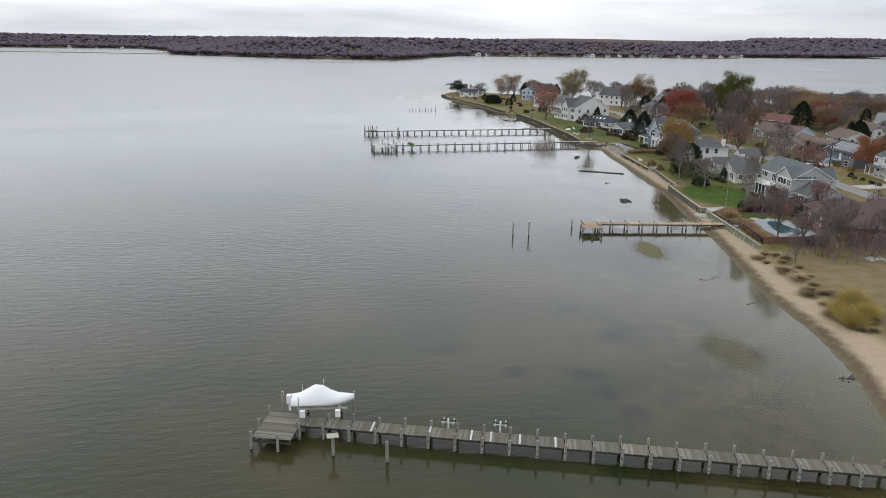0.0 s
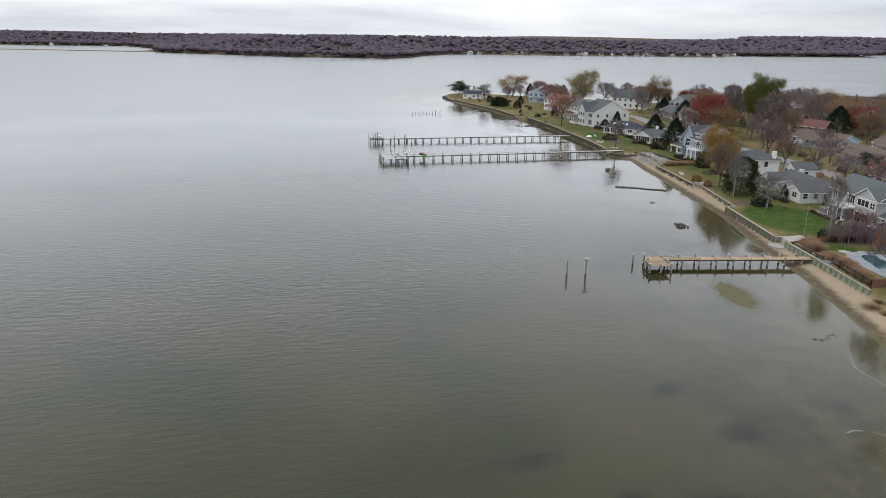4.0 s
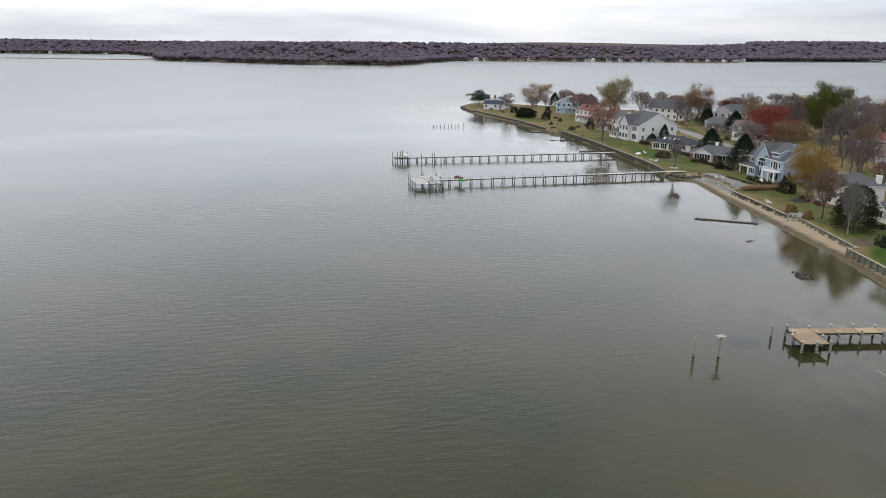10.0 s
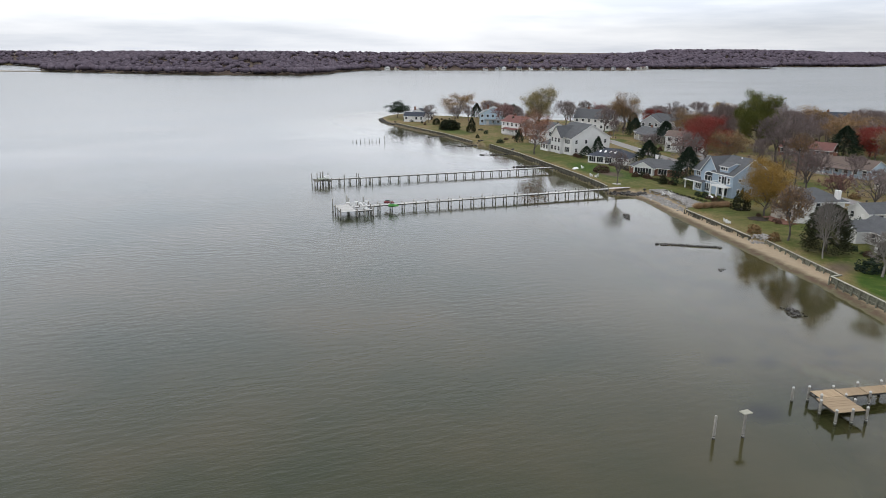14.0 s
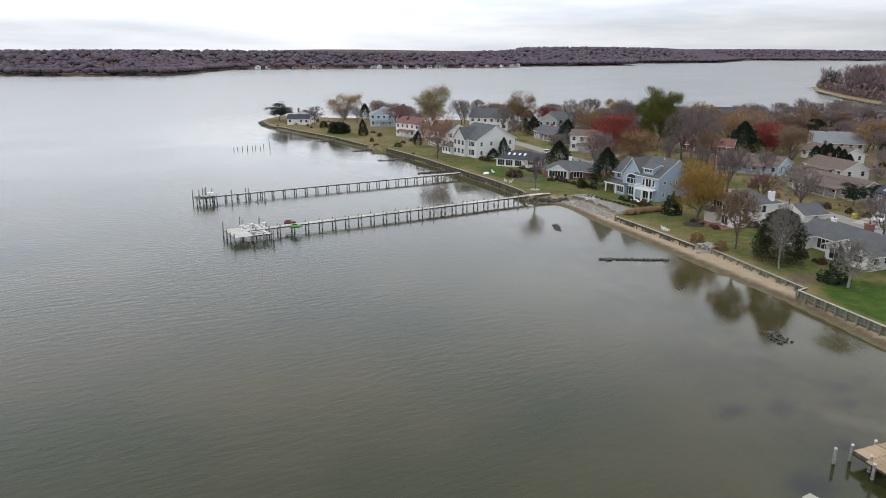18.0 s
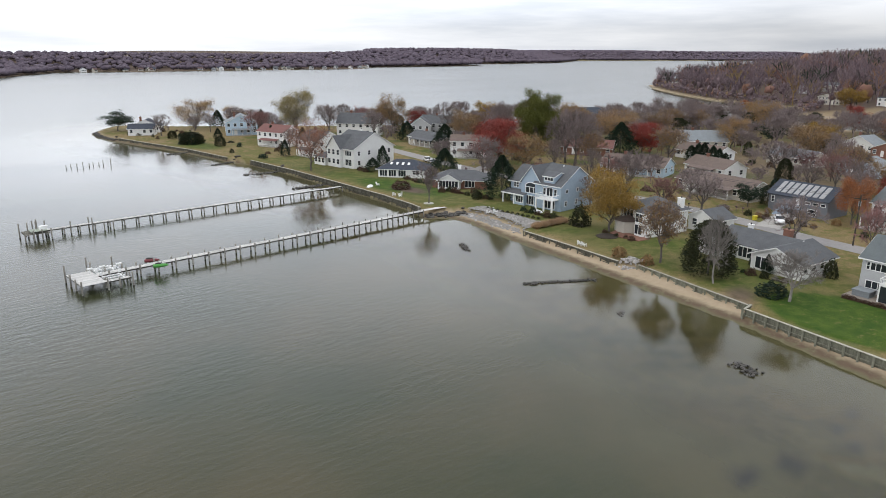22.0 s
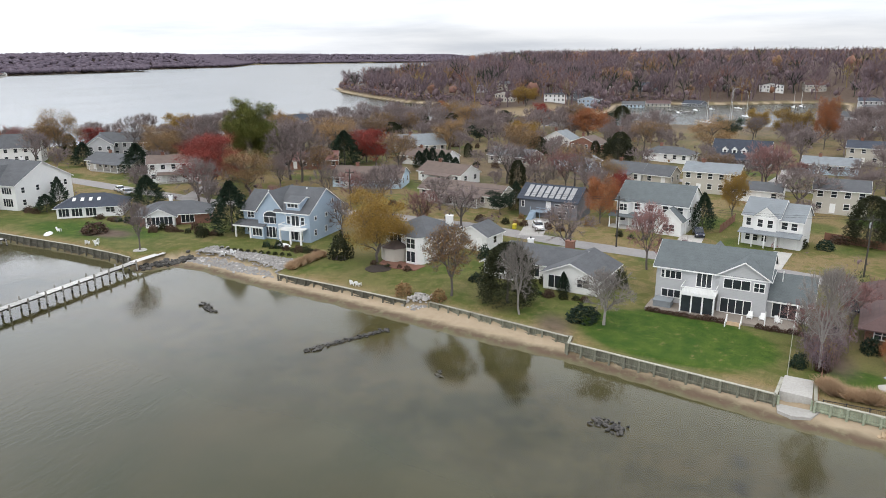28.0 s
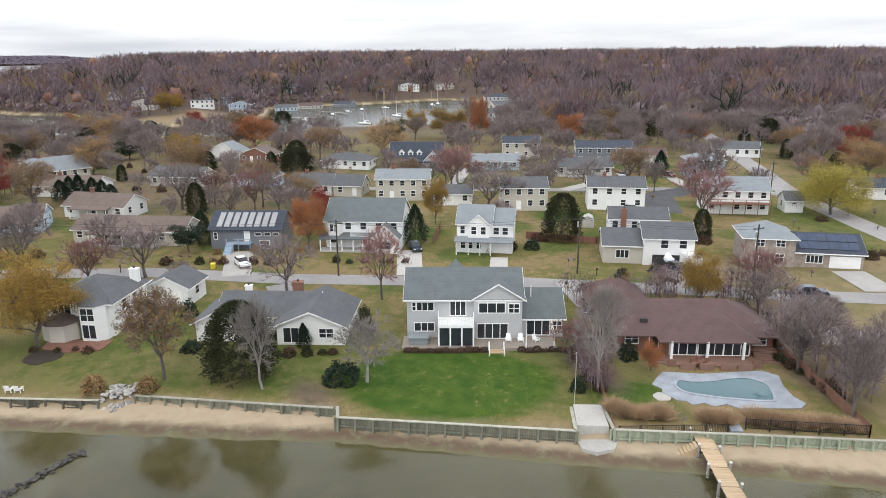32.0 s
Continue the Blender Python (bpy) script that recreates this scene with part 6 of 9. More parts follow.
def grow_bare(rng, levels=5, lean=0.0):
    """A leafless tree 10 m high and 8 m wide: a short trunk that forks again and again into rising limbs; returns the wood, and the starts and ways of its fine shoots."""
    segs = []

    def fork(p, d, length, r, level):
        bend = Vector(rng.normal(size=3)) * 0.12
        m = p + (d + bend).normalized() * length * 0.5
        q = m + (d - bend * 0.5 + Vector((0, 0, 0.10))).normalized() * length * 0.5
        segs.append((p, m, r, r * 0.86, level))
        segs.append((m, q, r * 0.86, r * 0.72, level))
        if level == levels:
            return
        n = 4 if level == 0 else (3 if rng.random() < 0.55 else 2)
        turn = rng.uniform(0, 6.28)
        for k in range(n):
            side = d.orthogonal().normalized()
            side.rotate(Matrix.Rotation(turn + 6.283 * k / n + rng.uniform(-0.35, 0.35), 3, d))
            nd = (d + side * rng.uniform(0.45, 0.85) + Vector((0, 0, 0.12 - lean))).normalized()
            fork(q if k or level == 0 else m.lerp(q, 0.8), nd, length * rng.uniform(0.68, 0.9), r * 0.6, level + 1)
        if level in (1, 2, 3):
            side = d.orthogonal().normalized()
            side.rotate(Matrix.Rotation(rng.uniform(0, 6.28), 3, d))
            fork(m, (d * 0.5 + side).normalized(), length * 0.62, r * 0.42, min(level + 2, levels))

    fork(Vector((0, 0, -0.2)), Vector((rng.normal() * 0.05, rng.normal() * 0.05, 1)).normalized(), 1.7, 0.21, 0)
    ends = np.array([np.array(b) for _, b, _, _, _ in segs])
    kz, kr = 9.5 / np.percentile(ends[:, 2], 99.5), 3.75 / np.percentile(np.hypot(ends[:, 0], ends[:, 1]), 96)
    fit_ = lambda v: Vector((v.x * kr, v.y * kr, v.z * kz))
    g, start, way = Geo(), [], []
    for p, q, ra, rb, level in segs:
        p, q = fit_(p), fit_(q)
        g.tube(p, q, max(ra, 0.011), max(rb, 0.008), 6 if level == 0 else (4 if level < 3 else 3), False)
        if level >= levels - 2:
            for t in rng.uniform(0, 1, 2 + 3 * (level - levels + 2)):
                start.append(np.array(p.lerp(q, t)))
                way.append(np.array((q - p).normalized()))
    return g, np.array(start), np.array(way)


def tree_parts(kind, seed):
    """A tree of about 10 m by 8 m: trunk mesh, crown mesh."""
    rng = np.random.default_rng(seed)
    H, S = 10.0, 8.0
    bare = kind in ("bare", "birch", "redbare", "halforange")
    if kind in ("conifer", "arbor", "cedar"):
        g = Geo().tube((0, 0, -0.2), (0, 0, 9.4), 0.2, 0.03, 6)
        n = 15000 if kind == "cedar" else 9000
        t = rng.uniform(0, 1, n) ** (0.75 if kind != "cedar" else 0.85)
        z = 0.4 + t * 9.4
        prof = {"conifer": np.minimum(1, (1 - t) * 1.5) ** 0.8, "arbor": np.minimum(1, (1 - t) * 2.0) ** 0.7, "cedar": np.sqrt(np.clip(1 - (t * 1.02 - 0.22) ** 2 / 0.66, 0, 1))}[kind]
        a = rng.uniform(0, 2 * math.pi, n)
        lump = 1 + 0.22 * np.sin(a * 5 + z * 1.3 + seed) + 0.16 * np.sin(a * 9 - z * 2.7) + 0.12 * np.sin(z * 4.5 + seed)
        lump = 1 + (lump - 1) * (0.5 if kind == "cedar" else 1)
        r = prof * lump * 3.9 * np.sqrt(rng.uniform(0.35, 1, n))
        p = np.stack([r * np.cos(a), r * np.sin(a), z], 1)
        d = np.stack([np.cos(a), np.sin(a), rng.uniform(-0.35, 0.5, n) + (0.5 if kind == "arbor" else 0)], 1) + rng.normal(size=(n, 3)) * 0.35
        d /= np.linalg.norm(d, axis=1)[:, None]
        v, f = slivers(p, d, rng.uniform(0.3, 0.65, n) * (0.65 if kind == "cedar" else 1), rng.uniform(0.12, 0.2, n), rng)
        return g.mesh("trunk", BARK), fast_mesh("crown", v, f, CEDAR if kind == "cedar" else NEEDLE)
    if kind in ("pine", "pinewide"):
        g, tips = grow(rng, 0.25 if kind == "pine" else 0.35, 1.0, limbs=9, flat=0.75)
        pts = []
        for q, d in tips:
            pts.append(np.array(q))
        pts = np.repeat(np.array(pts), 24, 0)
        p = pts + rng.normal(size=pts.shape) * (0.5, 0.5, 0.16)
        d = rng.normal(size=p.shape) + (0, 0, 0.5)
        d /= np.linalg.norm(d, axis=1)[:, None]
        v, f = slivers(p, d, rng.uniform(0.3, 0.6, len(p)), rng.uniform(0.12, 0.22, len(p)), rng)
        cr = fast_mesh("crown", v, f, NEEDLE)
        return g.mesh("trunk", BARK), cr
    if bare:
        g, tv, td = grow_bare(rng)
        trunk = g.mesh("trunk", BARK_PALE if kind == "birch" else BARK)
        p = np.repeat(tv, 2, 0)
        d = np.repeat(td, 2, 0) + rng.normal(size=p.shape) * 0.55 + (0, 0, 0.3)
        d /= np.linalg.norm(d, axis=1)[:, None]
        v, f = slivers(p, d, rng.uniform(0.35, 0.95, len(p)), rng.uniform(0.014, 0.032, len(p)), rng)
        crown = fast_mesh("crown", v, f, TWIG_RED if kind == "redbare" else (TWIG_PALE if kind == "birch" else TWIG))
        if kind != "halforange":
            return trunk, crown
        sel = tv[rng.uniform(size=len(tv)) < 0.5]
        p = np.repeat(sel, 2, 0) + rng.normal(size=(len(sel) * 2, 3)) * 0.3
        v2, f2 = leaves(p, rng.uniform(0.15, 0.3, len(p)), rng)
        return trunk, crown, fast_mesh("leaves", v2, f2, L_PEACH)
    g, tips = grow(rng, 0.14, 1.0, limbs=13)
    tv = np.array([np.array(q) for q, d in tips])
    trunk = g.mesh("trunk", BARK)
    # leafy crown: lobes of leaves round the limb ends
    mats = {"gold": L_GOLD, "orange": L_ORANGE, "orange_s": L_ORANGE, "peach": L_PEACH, "red": L_RED, "rust": L_RUST, "greenbig": L_GREEN, "olive": L_OLIVE, "willow": L_WILLOW}
    dens = {"peach": 50, "rust": 34, "olive": 72, "gold": 115, "greenbig": 240, "willow": 130}.get(kind, 105)
    p = np.repeat(tv, dens, 0)
    p = p + rng.normal(size=p.shape) * (0.46, 0.46, 0.38)
    if kind == "willow":
        p[:, 2] -= np.abs(rng.normal(size=len(p))) * 1.6
        p = p[p[:, 2] > 0.6]
    v, f = leaves(p, rng.uniform(0.09, 0.19, len(p)), rng)
    return trunk, fast_mesh("crown", v, f, mats[kind])


TREE_LABELS = {"bare": "bare grey-brown deciduous tree", "birch": "pale-barked bare tree with several stems", "redbare": "bare tree with reddish twigs", "halforange": "half-bare tree with russet leaves",
               "conifer": "dark green pointed conifer", "arbor": "narrow dark green evergreen in a row", "cedar": "dense dark olive evergreen", "pine": "dark green layered pine", "pinewide": "wide flat-topped dark pine",
               "gold": "broad tree with golden yellow leaves", "orange": "tree with orange autumn leaves", "orange_s": "small tree with orange leaves", "peach": "rounded tree with russet leaves", "red": "rounded tree with bright red leaves",
               "rust": "sparse tree with rust-coloured leaves", "greenbig": "tall broad tree with green leaves", "olive": "tall tree with olive-brown leaves", "willow": "drooping willow with yellow-green leaves"}
PROTO = {}


def plant(kind, x, y, h, w, seed):
    variant = seed % (4 if kind == "bare" else 2)
    key = (kind, variant)
    z = gz(x, y)
    m = pose(x, y, z, 0, 0, (seed * 77) % 360) @ Matrix.Diagonal((w / 8.0, w / 8.0, h / 10.0, 1))
    if key not in PROTO:
        root = thing("tree", m, TREE_LABELS[kind], "tree", "trees of the settlement")
        for name, me in zip(("trunk", "crown", "leaves"), tree_parts(kind, 100 * variant + len(kind) * 7 + 3)):
            part(name, me, None, root)
        PROTO[key] = root
        return root
    return copy_thing(PROTO[key], m @ Matrix.Diagonal((*(1 / s for s in PROTO[key].scale), 1)))


TREES = []
TREES += [
    ("gold", 127.5, 189, 12.5, 10.5), ("halforange", 115, 170, 11.9, 8.8), ("cedar", 115, 161, 9.5, 8.5), ("birch", 111, 158, 11.5, 6.1),
    ("birch", 111, 146, 8.0, 9.0), ("conifer", 122, 154, 3.6, 1.9), ("birch", 105, 120, 13.4, 6.7), ("orange_s", 109, 112, 3.6, 2.6),
    ("gold", 129, 96, 7.9, 5.6), ("bare", 106, 95, 6.7, 7.7), ("bare", 95, 96, 11.0, 7.7), ("bare", 101, 89, 9.9, 7.6),
    ("bare", 144, 158, 9.8, 11.7), ("redbare", 139, 143, 12.4, 7.6), ("bare", 150, 175, 4.8, 6.0), ("bare", 156, 183, 10.2, 11.7),
    ("bare", 171, 194, 8.2, 12.0), ("orange", 170, 156, 9.9, 6.8), ("red", 188, 154, 8.2, 5.1), ("conifer", 171, 135, 8.2, 4.6),
]
TREES += [
    ("cedar", 170, 105, 9.9, 7.8), ("bare", 198, 115, 9.6, 16.5), ("redbare", 238, 111, 6.4, 9.3), ("orange", 317, 96, 18.5, 7.5),
    ("gold", 345, 105, 12.8, 15.2), ("bare", 341, 120, 10.4, 11.2), ("pine", 343, 129, 11.7, 10.0), ("willow", 182, 37, 12.1, 13.9),
    ("cedar", 177, 177, 5.0, 3.6), ("pine", 171, 179, 6.7, 5.8), ("arbor", 224, 222, 5.8, 3.7), ("arbor", 225, 220, 6.5, 3.7),
    ("arbor", 223, 217, 7.3, 3.6), ("arbor", 221, 213, 6.9, 3.6), ("arbor", 219, 210, 6.6, 3.5), ("arbor", 217, 207, 5.7, 3.1),
    ("cedar", 286, 261, 9.3, 11.2), ("cedar", 345, 256, 8.8, 9.6), ("pine", 307, 229, 8.3, 10.2), ("cedar", 268, 194, 6.7, 7.0),
]
TREES += [
    ("cedar", 263, 165, 7.8, 11.2), ("orange", 328, 186, 12.9, 16.8), ("redbare", 326, 174, 6.8, 9.5), ("gold", 187, 129, 9.6, 5.3),
    ("bare", 223, 178, 13.1, 9.4), ("bare", 211, 189, 11.8, 16.3), ("bare", 214, 100, 6.8, 9.1), ("bare", 225, 92, 7.2, 8.1),
    ("bare", 299, 40, 12.4, 13.9), ("bare", 302, 53, 13.6, 16.1), ("greenbig", 204, 271, 19.8, 15.0), ("red", 172, 261, 14.2, 17.4),
    ("peach", 169, 247, 11.8, 13.3), ("conifer", 149, 262, 8.4, 7.6), ("conifer", 137, 228, 11.1, 8.4), ("bare", 191, 245, 18.6, 17.0),
    ("conifer", 222, 248, 11.4, 10.7), ("red", 225, 238, 10.7, 9.6), ("peach", 260, 273, 11.5, 18.3), ("bare", 353, 310, 12.5, 18.5),
]
TREES += [
    ("peach", 197, 300, 13.3, 13.2), ("bare", 198, 282, 18.4, 10.6), ("bare", 193, 250, 17.5, 17.3), ("olive", 176, 389, 19.3, 17.6),
    ("peach", 202, 352, 17.1, 14.2), ("bare", 181, 370, 14.2, 14.1), ("pine", 121, 455, 10.5, 13.5), ("peach", 152, 440, 14.2, 18.2),
    ("bare", 128, 422, 9.8, 10.4), ("cedar", 126, 387, 4.8, 9.8), ("conifer", 164, 441, 8.5, 6.6), ("conifer", 183, 432, 8.4, 6.0),
    ("bare", 178, 436, 8.9, 10.8), ("rust", 125, 298, 15.0, 12.1), ("bare", 119, 236, 10.2, 7.0), ("conifer", 138, 283, 4.4, 4.7),
    ("conifer", 187, 302, 9.5, 8.7), ("conifer", 194, 332, 8.1, 7.1), ("bare", 213, 328, 15.5, 13.7), ("bare", 337, 298, 14.8, 15.5),
]
TREES += [
    ("bare", 324, 329, 9.8, 10.7), ("bare", 332, 322, 10.4, 10.8), ("peach", 236, 259, 13.4, 15.7), ("red", 230, 244, 10.1, 10.7),
    ("bare", 90, 85, 5.3, 4.3), ("bare", 97, 87, 4.9, 4.4), ("redbare", 119.1, 114.9, 8, 6), ("redbare", 112.7, 120.8, 6, 6),
    ("bare", 109, 119.5, 4.5, 4.5), ("bare", 107, 94, 9.5, 10), ("bare", 98.5, 93.5, 7.5, 6), ("bare", 103, 91, 7, 5.5),
    ("redbare", 129.5, 86, 9, 9), ("bare", 112, 88, 8, 8), ("bare", 123, 90, 8, 8), ("conifer", 140, 392, 5, 3.5),
    ("conifer", 147, 360, 8, 4.5), ("bare", 138, 410, 9, 8), ("bare", 150, 420, 9, 8), ("cedar", 131, 372, 4, 4.5),
]
TREES += [
    ("conifer", 152, 345, 8, 5), ("bare", 160, 385, 11, 10), ("bare", 170, 405, 10, 9), ("peach", 165, 425, 11, 11),
    ("cedar", 127, 408, 3.5, 4), ("bare", 143, 340, 9, 8), ("conifer", 135, 330, 6, 3.5), ("bare", 148, 305, 10, 9),
    ("conifer", 146, 288, 7, 4), ("bare", 155, 270, 10, 9), ("bare", 150, 245, 9, 8), ("redbare", 147, 225, 9, 9),
    ("bare", 143, 205, 8, 8), ("cedar", 304, 280, 9, 9), ("cedar", 370, 284, 8, 8), ("cedar", 395, 181, 11, 10),
    ("pine", 437, 196, 11, 11), ("cedar", 276, 166, 8.5, 8), ("conifer", 188, 180, 5, 3.5), ("cedar", 404, 247, 8, 9), ("willow", 386, -16, 12, 13), ("gold", 508, 262, 13, 17), ("gold", 359, 118, 12, 9),
    ("cedar", 339, 12, 9, 8), ("cedar", 351, 44, 9, 8), ("cedar", 305, -22, 10, 9), ("pine", 330, -30, 12, 10),
]
open_to = [(a, b) for kind, a, b, h, w in TREES if kind in ("cedar", "conifer", "pine", "arbor", "red", "orange", "greenbig", "gold") and a > 160]


def hides(x, y):
    """Whether a tree here would stand close on the water side of a marked one."""
    return any(0 < a - x < 26 and abs(y - b + (a - x) * (b - 140) / (a - 35)) < 5.5 for a, b in open_to)


for k, (kind, x, y, h, w) in enumerate(TREES):
    plant(kind, x, y, h, w, k)
# more bare trees between the houses
random.seed(5)
taken = [(ob.matrix_basis.translation.x, ob.matrix_basis.translation.y) for ob in scene.objects if ob.name.startswith("house")]
placed = [(x, y) for kind, x, y, h, w in TREES]
road_pts = [((ax * (1 - t) + bx * t), (ay * (1 - t) + by * t)) for (ax, ay), (bx, by) in zip(ROAD[:-1], ROAD[1:]) for t in (0, 0.25, 0.5, 0.75)]
n_more, beyond = 0, []
while n_more < 320:
    x, y = (random.uniform(150, 340), random.uniform(-60, 430)) if n_more < 275 else (random.uniform(335, 410), random.uniform(195, 330))
    if signed(BANK, np.array([x]), np.array([y]))[0] < 6 or y > 430 - 0.55 * (x - 150) or 145 < x < 192 and 262 < y < 332:
        continue
    if any((x - a - 5) ** 2 + (y - b + 5) ** 2 < 110 for a, b in taken) or any((x - a) ** 2 + (y - b) ** 2 < 36 for a, b in placed + road_pts):
        continue
    if any(a - 17 < x < a + 12 and b - 19 < y < b + 4 for a, b in taken if a > 140) or (x < 300 and 5 < y < 150 and random.random() < 0.35):
        continue
    if hides(x, y) or 195 < x < 335 and abs(y - (22 - (x - 240) * 0.33)) < 8 or x > 290 and -0.13 < (y - 146) / (x - 35) < 0.03:
        continue
    placed.append((x, y))
    kind = random.choices(["bare", "redbare", "cedar", "conifer", "peach", "gold", "halforange", "orange", "red"], [54, 16, 9, 7, 7, 3, 9, 2, 2])[0]
    if kind == "gold" and x < 215:
        kind = "bare"
    h = random.uniform(8, 14) if kind not in ("conifer", "cedar") else random.uniform(4, 9)
    w = h * random.uniform(0.85, 1.15) if kind not in ("conifer", "cedar") else h * 0.6
    if x > 228 and kind in ("bare", "redbare"):
        beyond.append((x, y, h, w))
    else:
        plant(kind, x, y, h, w, n_more)
    n_more += 1

# still more, small and large, between the further gardens
random.seed(29)
more = 0
while more < 215:
    x, y = (random.uniform(180, 345), random.uniform(-45, 330)) if more < 110 else (random.uniform(330, 428), random.uniform(-75, 92)) if more < 170 else (random.uniform(275, 400), random.uniform(-100, 40))
    slope = (y - 146) / (x - 35)
    if hides(x, y) or signed(BANK, np.array([x]), np.array([y]))[0] < 6 or (x > 290 and -0.13 < slope < 0.03) or y > 400 - 0.55 * (x - 150):
        continue
    if any(a - 9 < x < a + 13 and b - 19 < y < b + 3 for a, b in taken if a > 140) or any((x - a) ** 2 + (y - b) ** 2 < 16 for a, b in placed + road_pts) or abs(y - (22 - (x - 240) * 0.33)) < 8:
        continue
    placed.append((x, y))
    h = random.uniform(4, 10) if more < 110 else random.uniform(9, 16)
    beyond.append((x, y, h, h * random.uniform(0.8, 1.1)))
    more += 1

# the bare trees behind the second street, a grove too far off to tell apart
grove_v, grove_f, grove_n = [], [], 0
kits = []
for seed in (61, 62, 63):
    gr, tv, td = grow_bare(np.random.default_rng(seed), 4)
    me = gr.mesh("grove_wood", BARK)
    co = np.zeros(len(me.vertices) * 3)
    me.vertices.foreach_get("co", co)
    fs = [list(p.vertices) for p in me.polygons]
    tris = np.array([(f[0], f[i], f[i + 1]) for f in fs for i in range(1, len(f) - 1)])
    r3 = np.random.default_rng(seed)
    tv, td = np.repeat(tv, 2, 0), np.repeat(td, 2, 0) + r3.normal(size=(len(tv) * 2, 3)) * 0.55 + (0, 0, 0.3)
    td /= np.linalg.norm(td, axis=1)[:, None]
    sv, sf = slivers(tv, td, r3.uniform(0.5, 1.2, len(tv)), r3.uniform(0.03, 0.06, len(tv)), r3)
    kits.append((np.concatenate([co.reshape(-1, 3), sv]), np.concatenate([tris, sf + len(co) // 3])))
for i, (x, y, h, w) in enumerate(beyond):
    v, f = kits[i % 3]
    c, s_ = math.cos(i * 1.7), math.sin(i * 1.7)
    p = v * (w / 8, w / 8, h / 10)
    grove_v.append(np.stack([p[:, 0] * c - p[:, 1] * s_ + x, p[:, 0] * s_ + p[:, 1] * c + y, p[:, 2] + gz(x, y)], 1))
    grove_f.append(f + grove_n)
    grove_n += len(v)
tagged(new("bare_grove", fast_mesh("bare_grove", np.concatenate(grove_v), np.concatenate(grove_f), TWIG)), "bare grey-brown trees behind the far houses", "woods", kind="stuff")


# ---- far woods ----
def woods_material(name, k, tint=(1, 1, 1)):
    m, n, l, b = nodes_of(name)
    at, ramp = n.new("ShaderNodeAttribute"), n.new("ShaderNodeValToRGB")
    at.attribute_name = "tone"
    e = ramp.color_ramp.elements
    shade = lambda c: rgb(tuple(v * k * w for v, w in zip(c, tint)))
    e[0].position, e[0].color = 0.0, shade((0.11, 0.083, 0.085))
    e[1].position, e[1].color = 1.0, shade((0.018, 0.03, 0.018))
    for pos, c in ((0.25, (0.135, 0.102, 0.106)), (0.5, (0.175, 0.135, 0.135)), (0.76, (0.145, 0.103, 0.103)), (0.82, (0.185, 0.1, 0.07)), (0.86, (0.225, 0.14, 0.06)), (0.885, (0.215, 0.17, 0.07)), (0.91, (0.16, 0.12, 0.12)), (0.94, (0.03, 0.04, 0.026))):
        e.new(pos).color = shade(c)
    geo, hsv, mr = n.new("ShaderNodeNewGeometry"), n.new("ShaderNodeHueSaturation"), n.new("ShaderNodeMapRange")
    mr.inputs["To Min"].default_value, mr.inputs["To Max"].default_value = 0.92, 1.08
    l.new(geo.outputs["Random Per Island"], mr.inputs["Value"])
    l.new(mr.outputs[0], hsv.inputs["Value"])
    l.new(at.outputs["Fac"], ramp.inputs["Fac"])
    l.new(ramp.outputs[0], hsv.inputs["Color"])
    l.new(hsv.outputs[0], b.inputs["Base Color"])
    b.inputs["Roughness"].default_value = 0.9
    b.inputs["Specular IOR Level"].default_value = 0.1
    return m


WOODS = woods_material("headland_trees", 1.14, (1.0, 0.99, 1.05))
# the far shore's bluish tint puts distance haze into the base colour
WOODS_HAZED = woods_material("far_trees_haze_tinted", 0.86, (0.86, 0.92, 1.12))


